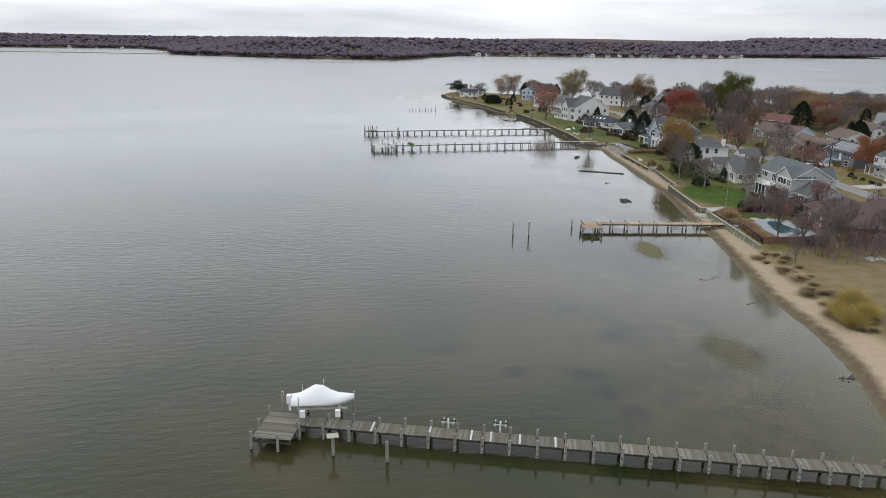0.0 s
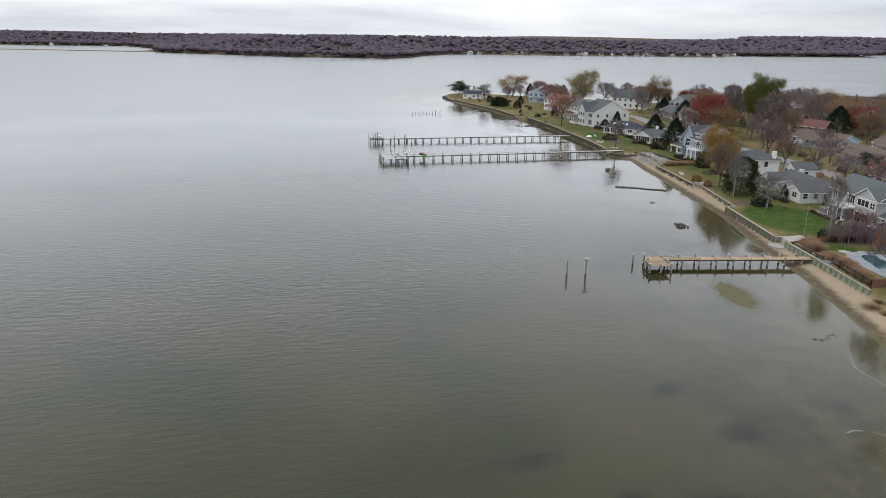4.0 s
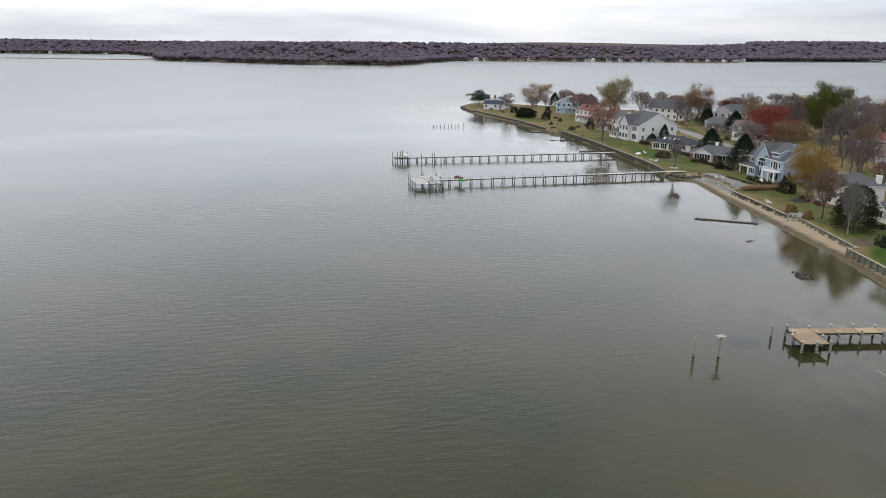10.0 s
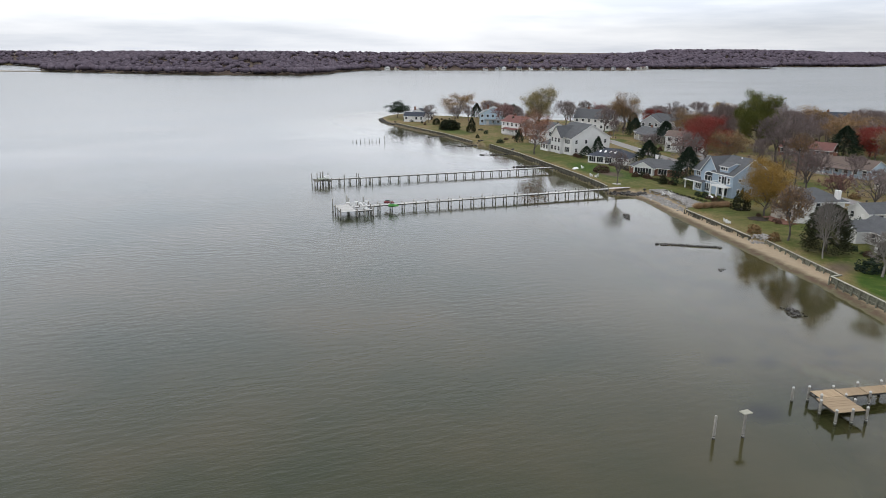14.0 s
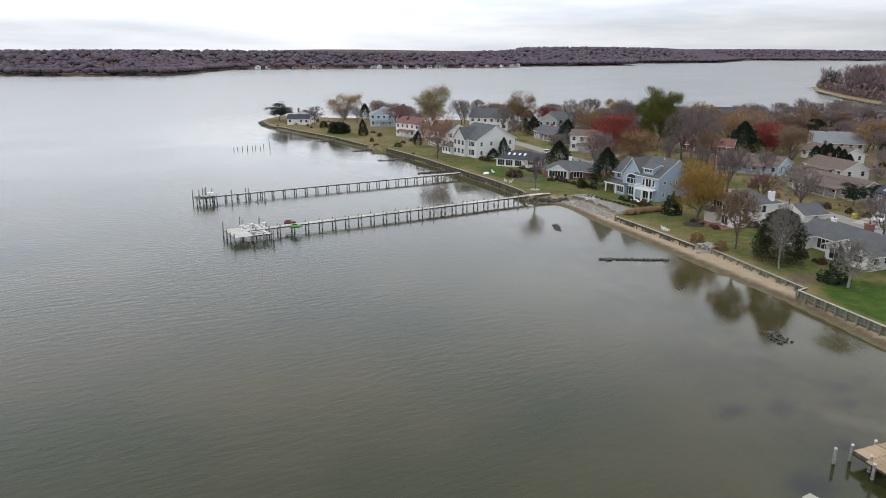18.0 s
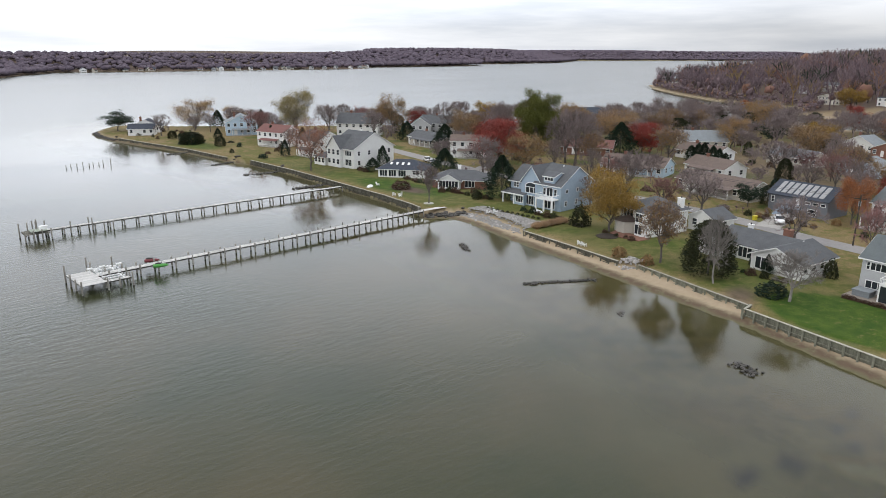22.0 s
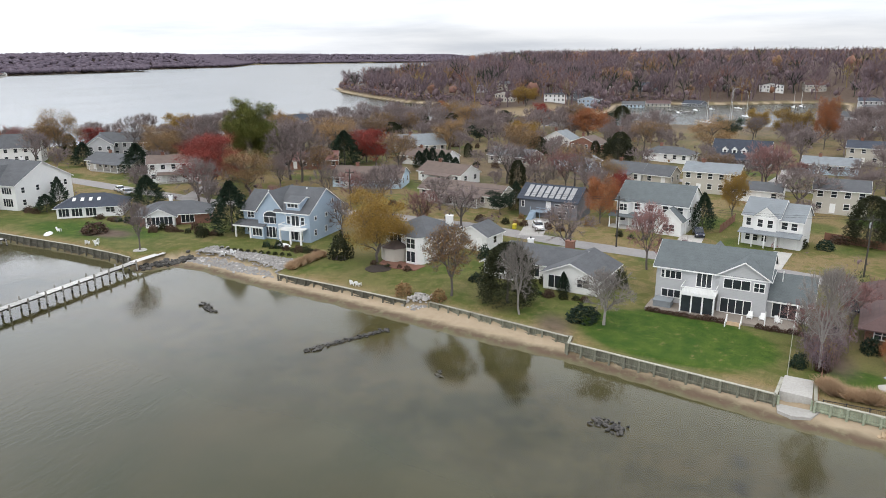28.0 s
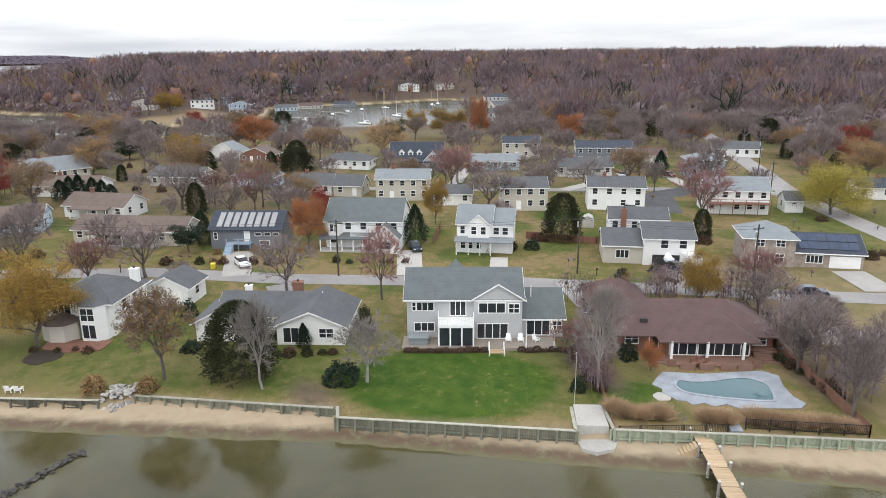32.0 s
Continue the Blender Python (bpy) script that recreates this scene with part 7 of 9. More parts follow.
def woods(name, xs, ys, heights_, per, label, seed, wide=0.55, fine=1.0, material=None, low=-0.35, core=1, mass=0.66, tones=1.0, even=0.35, tone0=0.0):
    """Many small trees as one mesh: twigs that rise from each trunk into a rounded, gappy crown."""
    rng = np.random.default_rng(seed)
    n = len(xs)
    base = heights(xs, ys)[0]
    tone_t = rng.uniform(tone0, tones, n)
    tr = np.repeat(np.arange(n), per)
    h = heights_[tr]
    a = rng.uniform(0, 2 * math.pi, n * per)
    up = rng.uniform(low, 1, n * per)
    flat = np.sqrt(1 - up * up)
    out = np.stack([flat * np.cos(a), flat * np.sin(a), up], 1)
    lump = 1 + 0.16 * np.sin(a * 3 + xs[tr]) * flat + 0.13 * np.sin(a * 5 + up * 6 + ys[tr])
    reach = lump * (1 - 0.55 * rng.uniform(0, 1, n * per) ** 1.4)
    p = np.stack([xs[tr], ys[tr], base[tr] + h * 0.55], 1) + out * (reach * h * 0.45)[:, None] * np.array((wide, wide, 1.0))
    face = out + (0, 0, 0.35) + rng.normal(size=out.shape) * 0.16
    face /= np.linalg.norm(face, axis=1)[:, None]
    d = np.array((0, 0, 0.9)) + out * 0.5 + rng.normal(size=out.shape) * 0.3
    d -= face * np.sum(face * d, 1)[:, None]
    d /= np.linalg.norm(d, axis=1)[:, None] + 1e-9
    side = np.cross(face, d)
    ln, wd = h * rng.uniform(0.06, 0.13, n * per) * fine, h * rng.uniform(0.005, 0.011, n * per) * fine
    v = np.stack([p - side * wd[:, None], p + side * wd[:, None], p + d * ln[:, None]], 1).reshape(-1, 3)
    f = np.arange(3 * n * per).reshape(-1, 3)
    # trunks
    tv = np.stack([np.stack([xs - 0.2, ys, base - 0.5], 1), np.stack([xs + 0.2, ys, base - 0.5], 1), np.stack([xs, ys + 0.1, base + heights_ * 0.8], 1)], 1).reshape(-1, 3)
    tf = np.arange(3 * n).reshape(-1, 3) + len(v)
    # the dense middle of each crown, an uneven mass of boughs inside the twigs
    bm = bmesh.new()
    bmesh.ops.create_icosphere(bm, subdivisions=core, radius=1.0)
    unit, cf = np.array([q.co[:] for q in bm.verts]), np.array([[q.index for q in w.verts] for w in bm.faces])
    bm.free()
    wob = rng.uniform(mass * even, mass, (n, len(unit)))[:, :, None]
    cv = unit[None] * wob * (heights_ * 0.45)[:, None, None] * np.array((wide, wide, 1.0)) + np.stack([xs, ys, base + heights_ * 0.5], 1)[:, None]
    cf = (cf[None] + (np.arange(n) * len(unit))[:, None, None]).reshape(-1, 3) + len(v) + len(tv)
    me = fast_mesh(name, np.concatenate([v, tv, cv.reshape(-1, 3)]), np.concatenate([f, tf, cf]), material or WOODS, True)
    attribute(me, "tone", np.concatenate([np.repeat(tone_t[tr], 3), np.repeat(np.full(n, 0.5), 3), np.repeat(tone_t * 0.94, len(unit))]))
    tagged(new(name, me), label, "woods", kind="stuff")


def twig_kit(seed, levels, shoots, thick):
    """A light leafless tree of 10 m by 8 m: its limbs and its shoots as triangles."""
    r3 = np.random.default_rng(seed)
    wood_, tv, td = grow_bare(r3, levels)
    me = wood_.mesh("kit_wood", BARK)
    co = np.zeros(len(me.vertices) * 3)
    me.vertices.foreach_get("co", co)
    fs = [list(p.vertices) for p in me.polygons]
    bpy.data.meshes.remove(me)
    tris = np.array([(q[0], q[i], q[i + 1]) for q in fs for i in range(1, len(q) - 1)])
    pick = r3.integers(0, len(tv), shoots)
    td = td[pick] + r3.normal(size=(shoots, 3)) * 0.5 + (0, 0, 0.35)
    td /= np.linalg.norm(td, axis=1)[:, None]
    sv, sf = slivers(tv[pick] - td * 0.2, td, r3.uniform(0.7, 1.9, shoots), r3.uniform(0.6, 1.2, shoots) * thick, r3)
    return np.concatenate([co.reshape(-1, 3), sv]), np.concatenate([tris, sf + len(co) // 3])


def forest(name, xs, ys, hs, kit_set, label, seed, wide=1.0, material=None):
    """A wood of many such trees in one mesh, each with its own turn, size and tone."""
    r4 = np.random.default_rng(seed)
    base, vs, fs, ts, n = heights(xs, ys)[0], [], [], [], 0
    for i in range(len(xs)):
        v, f = kit_set[i % len(kit_set)]
        a, h, w = r4.uniform(0, 6.28), hs[i] / 10, hs[i] / 10 * wide * r4.uniform(0.85, 1.15)
        c, k = math.cos(a), math.sin(a)
        vs.append(np.stack([(v[:, 0] * c - v[:, 1] * k) * w + xs[i], (v[:, 0] * k + v[:, 1] * c) * w + ys[i], v[:, 2] * h + base[i]], 1))
        fs.append(f + n)
        ts.append(np.full(len(v), r4.uniform(0, 1)))
        n += len(v)
    me = fast_mesh(name, np.concatenate(vs), np.concatenate(fs), material or WOODS)
    attribute(me, "tone", np.concatenate(ts))
    tagged(new(name, me), label, "woods", kind="stuff")


rng = np.random.default_rng(3)


def scatter(count, x0, x1, y0, y1, test):
    x, y = rng.uniform(x0, x1, count), rng.uniform(y0, y1, count)
    keep = test(x, y)
    return x[keep], y[keep]


def clear_of(x, y, spots, r):
    ok = np.ones(len(x), bool)
    for a, b in spots:
        ok &= (x - a) ** 2 + (y - b) ** 2 > r * r
    return ok


def near_test(x, y):
    k = signed(BANK, x, y)
    return (k > 2) & clear_of(x, y, [(a - 4, b) for a, b, c in CREEK_HOUSES] + [(a + 5, b) for a, b, c in CREEK_HOUSES], 8) & (np.hypot(x - 487, y - 245) > 34) & (np.hypot(x - 400, y - 238) > 24) & ~((x < 420) & (y > 60)) & \
        (np.abs(y - (22 - (x - 240) * 0.33)) > 7) & ~((x < 690) & (y < 100) & (signed(SHORE, x, y) < 48) & (np.sin(x * 12.3 + y * 7.7) > -0.75))


x, y = scatter(3600, 340, 760, -330, 560, near_test)
xb, yb = scatter(20000, 430, 830, 150, 600, lambda x, y: (signed(BANK, x, y) > -1.5) & (signed(BANK, x, y) < 11) & (np.hypot(x - 487, y - 245) > 34) & clear_of(x, y, [(a - 7, b) for a, b, c in CREEK_HOUSES], 9))
hb = rng.uniform(3, 9, len(xb))
forest("headland_woods", x, y, rng.uniform(12, 24, len(x)), [twig_kit(k, 2, 330, 0.105) for k in (71, 72, 73, 74, 75)], "bare brown autumn woods on the headland", 1, 1.05)
woods("headland_crowns", x[::2], y[::2] + 3, rng.uniform(9, 20, len(x[::2])), 170, "crowns of bare and late-coloured trees on the headland", 14, 0.8, 0.5, None, -0.6, 1, 0.58)
woods("headland_brush", xb, yb, hb, 120, "brown brush along the headland's shore", 13, 0.85, 1.0, None, -0.8, 1, 0.5)
x, y = scatter(7600, 760, 1700, -800, 640, lambda x, y: signed(BANK, x, y) > 6)
forest("inland_woods", x, y, rng.uniform(10, 20, len(x)), [twig_kit(k, 1, 120, 0.19) for k in (81, 82, 83, 84)], "bare brown woods rising to the skyline", 2, 1.2)
woods("inland_crowns", x[::3], y[::3] + 4, rng.uniform(8, 16, len(x[::3])), 70, "crowns of bare and late-coloured trees further inland", 15, 0.95, 0.9, None, -0.2, 1, 0.62)


x, y = scatter(260, 430, 1150, -420, 520, lambda x, y: (signed(BANK, x, y) > 12) & near_test(x, y))
woods("late_coloured_trees", x[:110], y[:110], rng.uniform(13, 22, len(x[:110])), 600, "scattered gold and rust trees among the bare woods", 16, 0.8, 0.42, None, -0.6, 2, 0.85, 0.9, 0.6, 0.815)
woods("wood_evergreens", x[110:160], y[110:160], rng.uniform(10, 18, len(x[110:160])), 500, "scattered dark evergreens among the bare woods", 17, 0.6, 0.5, None, -0.8, 2, 0.85, 1.0, 0.6, 0.95)


def garden_test(x, y):
    ok = (signed(BANK, x, y) > 14) & clear_of(x, y, road_pts, 5) & (np.abs(y - (22 - (x - 240) * 0.33)) > 7) & ~((x < 150) & (y > 100))
    for a, b in taken:
        if a > 118:
            ok &= ~((x > a - 5) & (x < a + 13) & (y > b - 19) & (y < b + 3))
    return ok & (np.sin(x * 0.19 + 1.7 * np.sin(y * 0.07)) * np.sin(y * 0.16 + 1.3 * np.sin(x * 0.09)) > 0.05)


x, y = scatter(1900, 126, 345, -40, 390, garden_test)
woods("garden_thickets", x, y, rng.uniform(0.8, 3.6, len(x)), 60, "leafless and evergreen bushes between the gardens", 8, 1.3, 1.7, None, -0.6, 1, 0.4)
t_ = rng.uniform(0, 1, 90)
x, y = 104.5 + 17 * t_ + rng.normal(0, 0.6, 90), 119.4 - 2.6 * t_ + rng.normal(0, 1.0, 90)
woods("side_thicket", x, y, rng.uniform(1.2, 4.6, 90), 260, "dense leafless brown brush between two gardens", 9, 0.8, 0.9, None, -0.7, 1, 0.2)
x, y = scatter(420, 96, 136, 82, 116, lambda x, y: (np.hypot(x - 103, y - 105) > 11) & ~((x > 100) & (x < 130) & (y > 93.5) & (y < 116)) | ((x > 131) & (y > 92) & (x < 134)))
woods("house_brush", x, y, rng.uniform(1.5, 6.0, len(x)), 240, "dense leafless brush round the brown house", 12, 0.75, 0.85, None, -0.6, 1, 0.2)
x, y = scatter(2600, 150, 360, -420, -20, lambda x, y: (signed(BANK, x, y) > 20) & (np.abs(y - (22 - (x - 240) * 0.33)) > 8))
woods("south_woods", x[::3], y[::3], rng.uniform(9, 15, len(x[::3])), 150, "bare trees beyond the side street", 4, 0.9, 1.0)
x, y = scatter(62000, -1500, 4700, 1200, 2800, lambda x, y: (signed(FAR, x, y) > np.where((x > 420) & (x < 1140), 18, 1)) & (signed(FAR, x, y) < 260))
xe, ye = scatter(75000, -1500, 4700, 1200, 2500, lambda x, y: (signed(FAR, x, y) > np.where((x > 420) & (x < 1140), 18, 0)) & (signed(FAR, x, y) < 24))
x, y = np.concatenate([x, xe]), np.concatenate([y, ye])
woods("far_shore_woods", x, y, rng.uniform(10.5, 12.5, len(x)) * (1 + 0.35 * ease(800, 1600, x)), 8, "bare woods along the far shore", 5, 1.5, 1.2, WOODS_HAZED, -0.75, 0, 0.95, 0.77, 0.6)


# ---- piers ----
PILE_MESH = {}


def pile_meshes(top, r=0.15):
    key = (round(top, 2), r)
    if key not in PILE_MESH:
        a = Geo().tube((0, 0, 0.42), (0, 0, top), r, r * 0.92, 8)
        w = Geo().tube((0, 0, -2.2), (0, 0, 0.42), r * 1.06, r * 1.02, 8)
        c = Geo().tube((0, 0, top), (0, 0, top + 0.06), r * 1.08, r * 1.05, 8).tube((0, 0, top + 0.06), (0, 0, top + 0.22), r * 1.05, 0.02, 8)
        PILE_MESH[key] = (a.mesh("post", PILE), w.mesh("wet_foot", PILE_DARK), c.mesh("cap", PILE_CAP))
    return PILE_MESH[key]


def pile(root, x, y, top, cap=False, r=0.15, name="post"):
    a, w, c = pile_meshes(top, r)
    ob = new(name, a)
    ob.parent = root
    ob.matrix_basis = pose(x, y, 0)
    for nm, me in (("wet_foot", w), ("cap", c)):
        if nm == "wet_foot" or cap:
            o = new(nm, me)
            o.parent = ob
    return ob


def deck(root, x0, x1, y0, y1, z, material, along="x", board=0.15, name="deck"):
    """Boards across the pier with gaps, on stringers. Boards lie across the way that the pier runs."""
    g, rnd = Geo(), random.Random(int(x0 * 7 + y0 * 3))
    a0, a1 = (x0, x1) if along == "x" else (y0, y1)
    n = int((a1 - a0) / board)
    for i in range(n):
        a = a0 + i * board
        dz, e0, e1 = rnd.uniform(-0.012, 0.012), rnd.uniform(-0.05, 0.05), rnd.uniform(-0.05, 0.05)
        if along == "x":
            g.box(a, a + board - 0.018, y0 + e0, y1 + e1, z - 0.05 + dz, z + dz)
        else:
            g.box(x0 + e0, x1 + e1, a, a + board - 0.018, z - 0.05 + dz, z + dz)
    d = part(name, g, material, root)
    tagged(d, kind="stuff")
    s = Geo()
    if along == "x":
        for y in (y0 + 0.1, (y0 + y1) / 2, y1 - 0.1):
            s.box(x0, x1, y - 0.04, y + 0.04, z - 0.28, z - 0.055)
    else:
        for x in (x0 + 0.1, (x0 + x1) / 2, x1 - 0.1):
            s.box(x - 0.04, x + 0.04, y0, y1, z - 0.28, z - 0.055)
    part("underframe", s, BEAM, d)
    return d


def pier(a, b, width, z, bay, material, top, label, caps=False, start=0.0, tops=None):
    """A straight pier from a to b, with a pair of piles at every bay. Its own x runs from a to b."""
    (ax, ay), (bx, by) = a, b
    L = math.hypot(bx - ax, by - ay)
    root = thing("pier", pose(ax, ay, 0, 0, 0, math.degrees(math.atan2(by - ay, bx - ax))), label, "pier")
    n = int(round(L / bay))
    for i in range(n):
        deck(root, L * i / n, L * (i + 1) / n, -width / 2, width / 2, z, material)
    caps_g = Geo()
    for i in range(n + 1):
        x = L * i / n
        for s in (-1, 1):
            t = top + random.uniform(-0.12, 0.12)
            pile(root, x, s * (width / 2 + 0.16), round(t * 5) / 5, caps)
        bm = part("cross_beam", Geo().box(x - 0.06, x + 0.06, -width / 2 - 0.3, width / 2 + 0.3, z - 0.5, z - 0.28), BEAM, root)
    return root, L


# weathered grey pier with the covered boat
rootA, LA = pier((4.6, 49.5), (63.5, 27.4), 1.75, 1.35, 2.6, PLANK_OLD, 1.95, "long weathered grey timber pier over shallow water")
ang = math.atan2(27.0 - 49.2, 63.5 - 4.6)
deck(rootA, -3.6, 0.2, -3.6, 1.2, 1.36, PLANK_OLD, "y")
for x, y in ((-3.7, -3.7), (-1.0, -3.8), (0.3, -1.4), (-3.7, 1.2), (-3.8, -1.4)):
    pile(rootA, x, y, 2.0)
for y in (-3.6, 1.1):
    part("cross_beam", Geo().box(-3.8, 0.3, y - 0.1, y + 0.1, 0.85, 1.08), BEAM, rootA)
for x in (7.3, 13.0, 17.1, 19.0, 21.8, 25.2):
    part("white_board", Geo().box(x, x + 0.2, -0.88, 0.88, 1.37, 1.40), PILE_CAP, rootA, "white-painted deck board")
part("ladder", Geo().box(0.25, 0.33, -1.2, -1.12, 0.2, 4.6), STEEL, rootA, "tall thin steel pole")
# mooring piles round the boat, and the pair with a small table
def single_pile(x, y, top, label, plate=False, r=0.15):
    root = thing("mooring_pile", pose(x, y, 0), label, "pile", "free-standing piles")
    pile(root, 0, 0, top, False, r)
    if plate:
        part("plate", Geo().box(-0.55, 0.55, -0.4, 0.4, top, top + 0.08), CAPBOARD, root, "flat board on the pile top")
    return root


for x, y, top, plate in ((7.45, 44.6, 2.2, True), (12.3, 42.5, 2.3, False), (2.95, 52.5, 3.2, False), (10.2, 51.8, 2.8, False)):
    single_pile(x, y, top, "weathered mooring pile in dark water", plate)
single_pile(49.0, 116.3, 2.7, "slim grey marker pile")
single_pile(52.1, 115.5, 2.9, "grey marker pile with a flat white board", True)
random.seed(4)
for k in range(9):
    single_pile(72.6 + k * 1.75 + random.uniform(-0.3, 0.3), 365.2 + (k % 2) * 1.2, 2.6 if k == 8 else random.uniform(1.0, 1.7), "old pile of a lost pier", False, 0.13)


def lofted(sections, material, name, parent, label="", close=True, smooth=True):
    """A hull or cover from rings of points, all of one count."""
    n = len(sections[0])
    vs = [p for s in sections for p in s]
    fs = []
    for i in range(len(sections) - 1):
        for k in range(n - (0 if close else 1)):
            a, b = i * n + k, i * n + (k + 1) % n
            fs.append((a, b, b + n, a + n))
    fs += [tuple(range(n - 1, -1, -1)), tuple(range((len(sections) - 1) * n, len(sections) * n))]
    return part(name, Geo().add(vs, fs), material, parent, label, smooth)


def boat(m, length, label, covered=False, hull=None, deckmat=None, group="boats"):
    """A motor boat: bow towards +x, keel at z 0."""
    root = thing("motor_boat", m, label, "boat", group)
    L, B = length, length * 0.29
    secs, tops = [], []
    for i in range(9):
        t = i / 8
        w = B / 2 * (1 - max(0, (t - 0.45) / 0.55) ** 2.2) + 0.03
        keel = 0.0 + 0.75 * max(0, (t - 0.6) / 0.4) ** 2
        sheer = 0.95 + 0.35 * t * t
        x = -L / 2 + L * t
        secs.append([(x, -w, sheer), (x, -w * 0.93, sheer * 0.55 + keel * 0.4), (x, -w * 0.6, 0.28 + keel * 0.7), (x, 0, keel), (x, w * 0.6, 0.28 + keel * 0.7), (x, w * 0.93, sheer * 0.55 + keel * 0.4), (x, w, sheer)])
        tops.append((x, w, sheer))
    lofted(secs, hull or HULL, "hull", root)
    if covered:
        cs = []
        for i, (x, w, s) in enumerate(tops):
            t = i / 8
            ridge = s + 1.25 * math.exp(-((t - 0.42) / 0.24) ** 2) + 0.35 * (1 - t)
            cs.append([(x, -w * 1.03, s - 0.35), (x, -w * 1.02, s + 0.02), (x, -w * 0.62, s + (ridge - s) * 0.62), (x, -0.12, ridge), (x, 0.12, ridge), (x, w * 0.62, s + (ridge - s) * 0.62), (x, w * 1.02, s + 0.02), (x, w * 1.03, s - 0.35)])
        lofted(cs, WHITE_COVER, "cover", root, "taut white shrink-wrap cover", False)
        part("antenna", Geo().tube((0.1, 0, 2.2), (0.1, 0, 3.1), 0.03, 0.02, 6), WHITE, root)
        part("antenna", Geo().tube((-L * 0.33, 0, 1.6), (-L * 0.33, 0, 2.5), 0.03, 0.02, 6), WHITE, root)
    else:
        part("deck", Geo().add([(x, -w * 0.9, s - 0.12) for x, w, s in tops] + [(x, w * 0.9, s - 0.12) for x, w, s in tops], [(i, i + 1, i + 10, i + 9) for i in range(8)]), deckmat or WHITE, root)
        cab = part("console", Geo().box(-L * 0.08, L * 0.08, -0.5, 0.5, 0.7, 1.7), WHITE, root)
        part("windscreen", Geo().add([(L * 0.08, -0.5, 1.7), (L * 0.08, 0.5, 1.7), (L * 0.03, 0.5, 2.1), (L * 0.03, -0.5, 2.1)], [(0, 1, 2, 3)]), GLASS, cab)
    part("engine", Geo().box(-L / 2 - 0.55, -L / 2 - 0.05, -0.25, 0.25, 0.45, 1.35).box(-L / 2 - 0.4, -L / 2 - 0.15, -0.1, 0.1, -0.4, 0.45), WHITE if covered else DARKM, root)
    return root


boat(pose(7.0, 50.9, 1.95, 0, 0, -9), 6.3, "motor boat under a white shrink-wrap cover on a boat lift", True)
lift = thing("boat_lift", pose(7.0, 50.9, 0, 0, 0, -9), "timber and steel boat lift beside the pier", "boat lift")
for x in (-1.9, 1.6):
    part("bunk_beam", Geo().box(x - 0.1, x + 0.1, -1.9, 1.9, 1.72, 1.95), STEEL, lift)
for y in (-0.6, 0.6):
    part("bunk", Geo().box(-2.6, 2.4, y - 0.1, y + 0.1, 1.95, 2.1), CAPBOARD, lift)
for x in (-1.9, 1.6):
    for y in (-1.7, 2.0):
        pile(lift, x, y, 2.4)
        if y < 0:
            part("winch_box", Geo().box(x - 0.25, x + 0.25, y - 0.5, y - 0.15, 1.9, 2.6), WHITE, lift)


def water_scooter_lift(m):
    root = thing("watercraft_lift", m, "white and black personal watercraft lift on the pier", "boat lift", "lifts on the pier")
    part("post", Geo().tube((0, 0, -0.3), (0, 0, 1.0), 0.08, 0.08, 8), WHITE, root)
    part("arm", Geo().box(-0.7, 0.7, -0.06, 0.06, 0.5, 0.6), STEEL, root)
    for x in (-0.5, 0.5):
        part("cradle", Geo().box(x - 0.06, x + 0.06, -0.3, 0.9, 0.45, 0.62), CAPBOARD, root)
        part("roller", Geo().tube((x - 0.25, 0.3, 0.62), (x + 0.25, 0.3, 0.62), 0.09, 0.09, 8), DARKM, root)
    return root


px, py, pz = 18.8, 45.2, 1.4
wl1 = water_scooter_lift(pose(px, py, pz, 0, 0, math.degrees(ang)))
px, py, pz = 23.7, 43.7, 1.4
copy_thing(wl1, pose(px, py, pz, 0, 0, math.degrees(ang)))

# tan new pier with the square head
rootD, LD = pier((64.9, 118.2), (95.6, 112.4), 1.7, 1.35, 3.1, PLANK_NEW, 1.65, "newer tan timber pier with a square head", True)
deck(rootD, -0.6, 3.0, -4.2, -0.85, 1.36, PLANK_NEW, "y")
for x, y in ((-0.7, -4.3), (1.2, -4.4), (3.1, -4.3), (3.1, -2.4), (-0.8, -2.0), (-1.9, 1.2)):
    pile(rootD, x, y, 1.7, True)
stairs = Geo()
stairs.stair(28.4, 29.6, 2.9, 0.9, 0.2, 1.25, 6)
part("stairs", stairs, PLANK_NEW, rootD)

# long pale pier with boats, and the one beyond
rootC, LC = pier((46.0, 231.4), (112.5, 231.6), 1.5, 1.55, 3.1, PLANK_PALE, 2.1, "long pale timber pier with tall piles")
deck(rootC, -10.8, -7.0, -5.0, 3.2, 1.56, PLANK_PALE, "y")
deck(rootC, -7.0, 0.2, -0.75, 0.75, 1.56, PLANK_PALE, "x")
deck(rootC, -7.0, -3.0, -5.1, -4.1, 1.56, PLANK_PALE, "x")
for x, y, top in ((-10.9, 3.4, 3.2), (-10.9, 0.6, 2.3), (-10.9, -2.2, 2.1), (-10.9, -5.2, 2.4), (-6.9, -5.3, 2.2), (-5.0, -5.3, 2.0), (-2.9, -5.3, 2.4), (-2.9, -3.9, 2.2), (-6.8, 3.4, 3.0), (-6.8, -3.9, 2.0),
                  (-6.6, 6.2, 3.2), (-2.4, 6.0, 2.6), (-5.2, -0.95, 2.2), (-2.4, -0.95, 2.2), (-5.2, 0.95, 2.4), (-2.4, 0.95, 2.4)):
    pile(rootC, x, y, top)
slip = thing("boat_lift", pose(46.0 - 5.0, 231.4 - 2.4, 0), "empty white boat lift between the fingers of the pier", "boat lift")
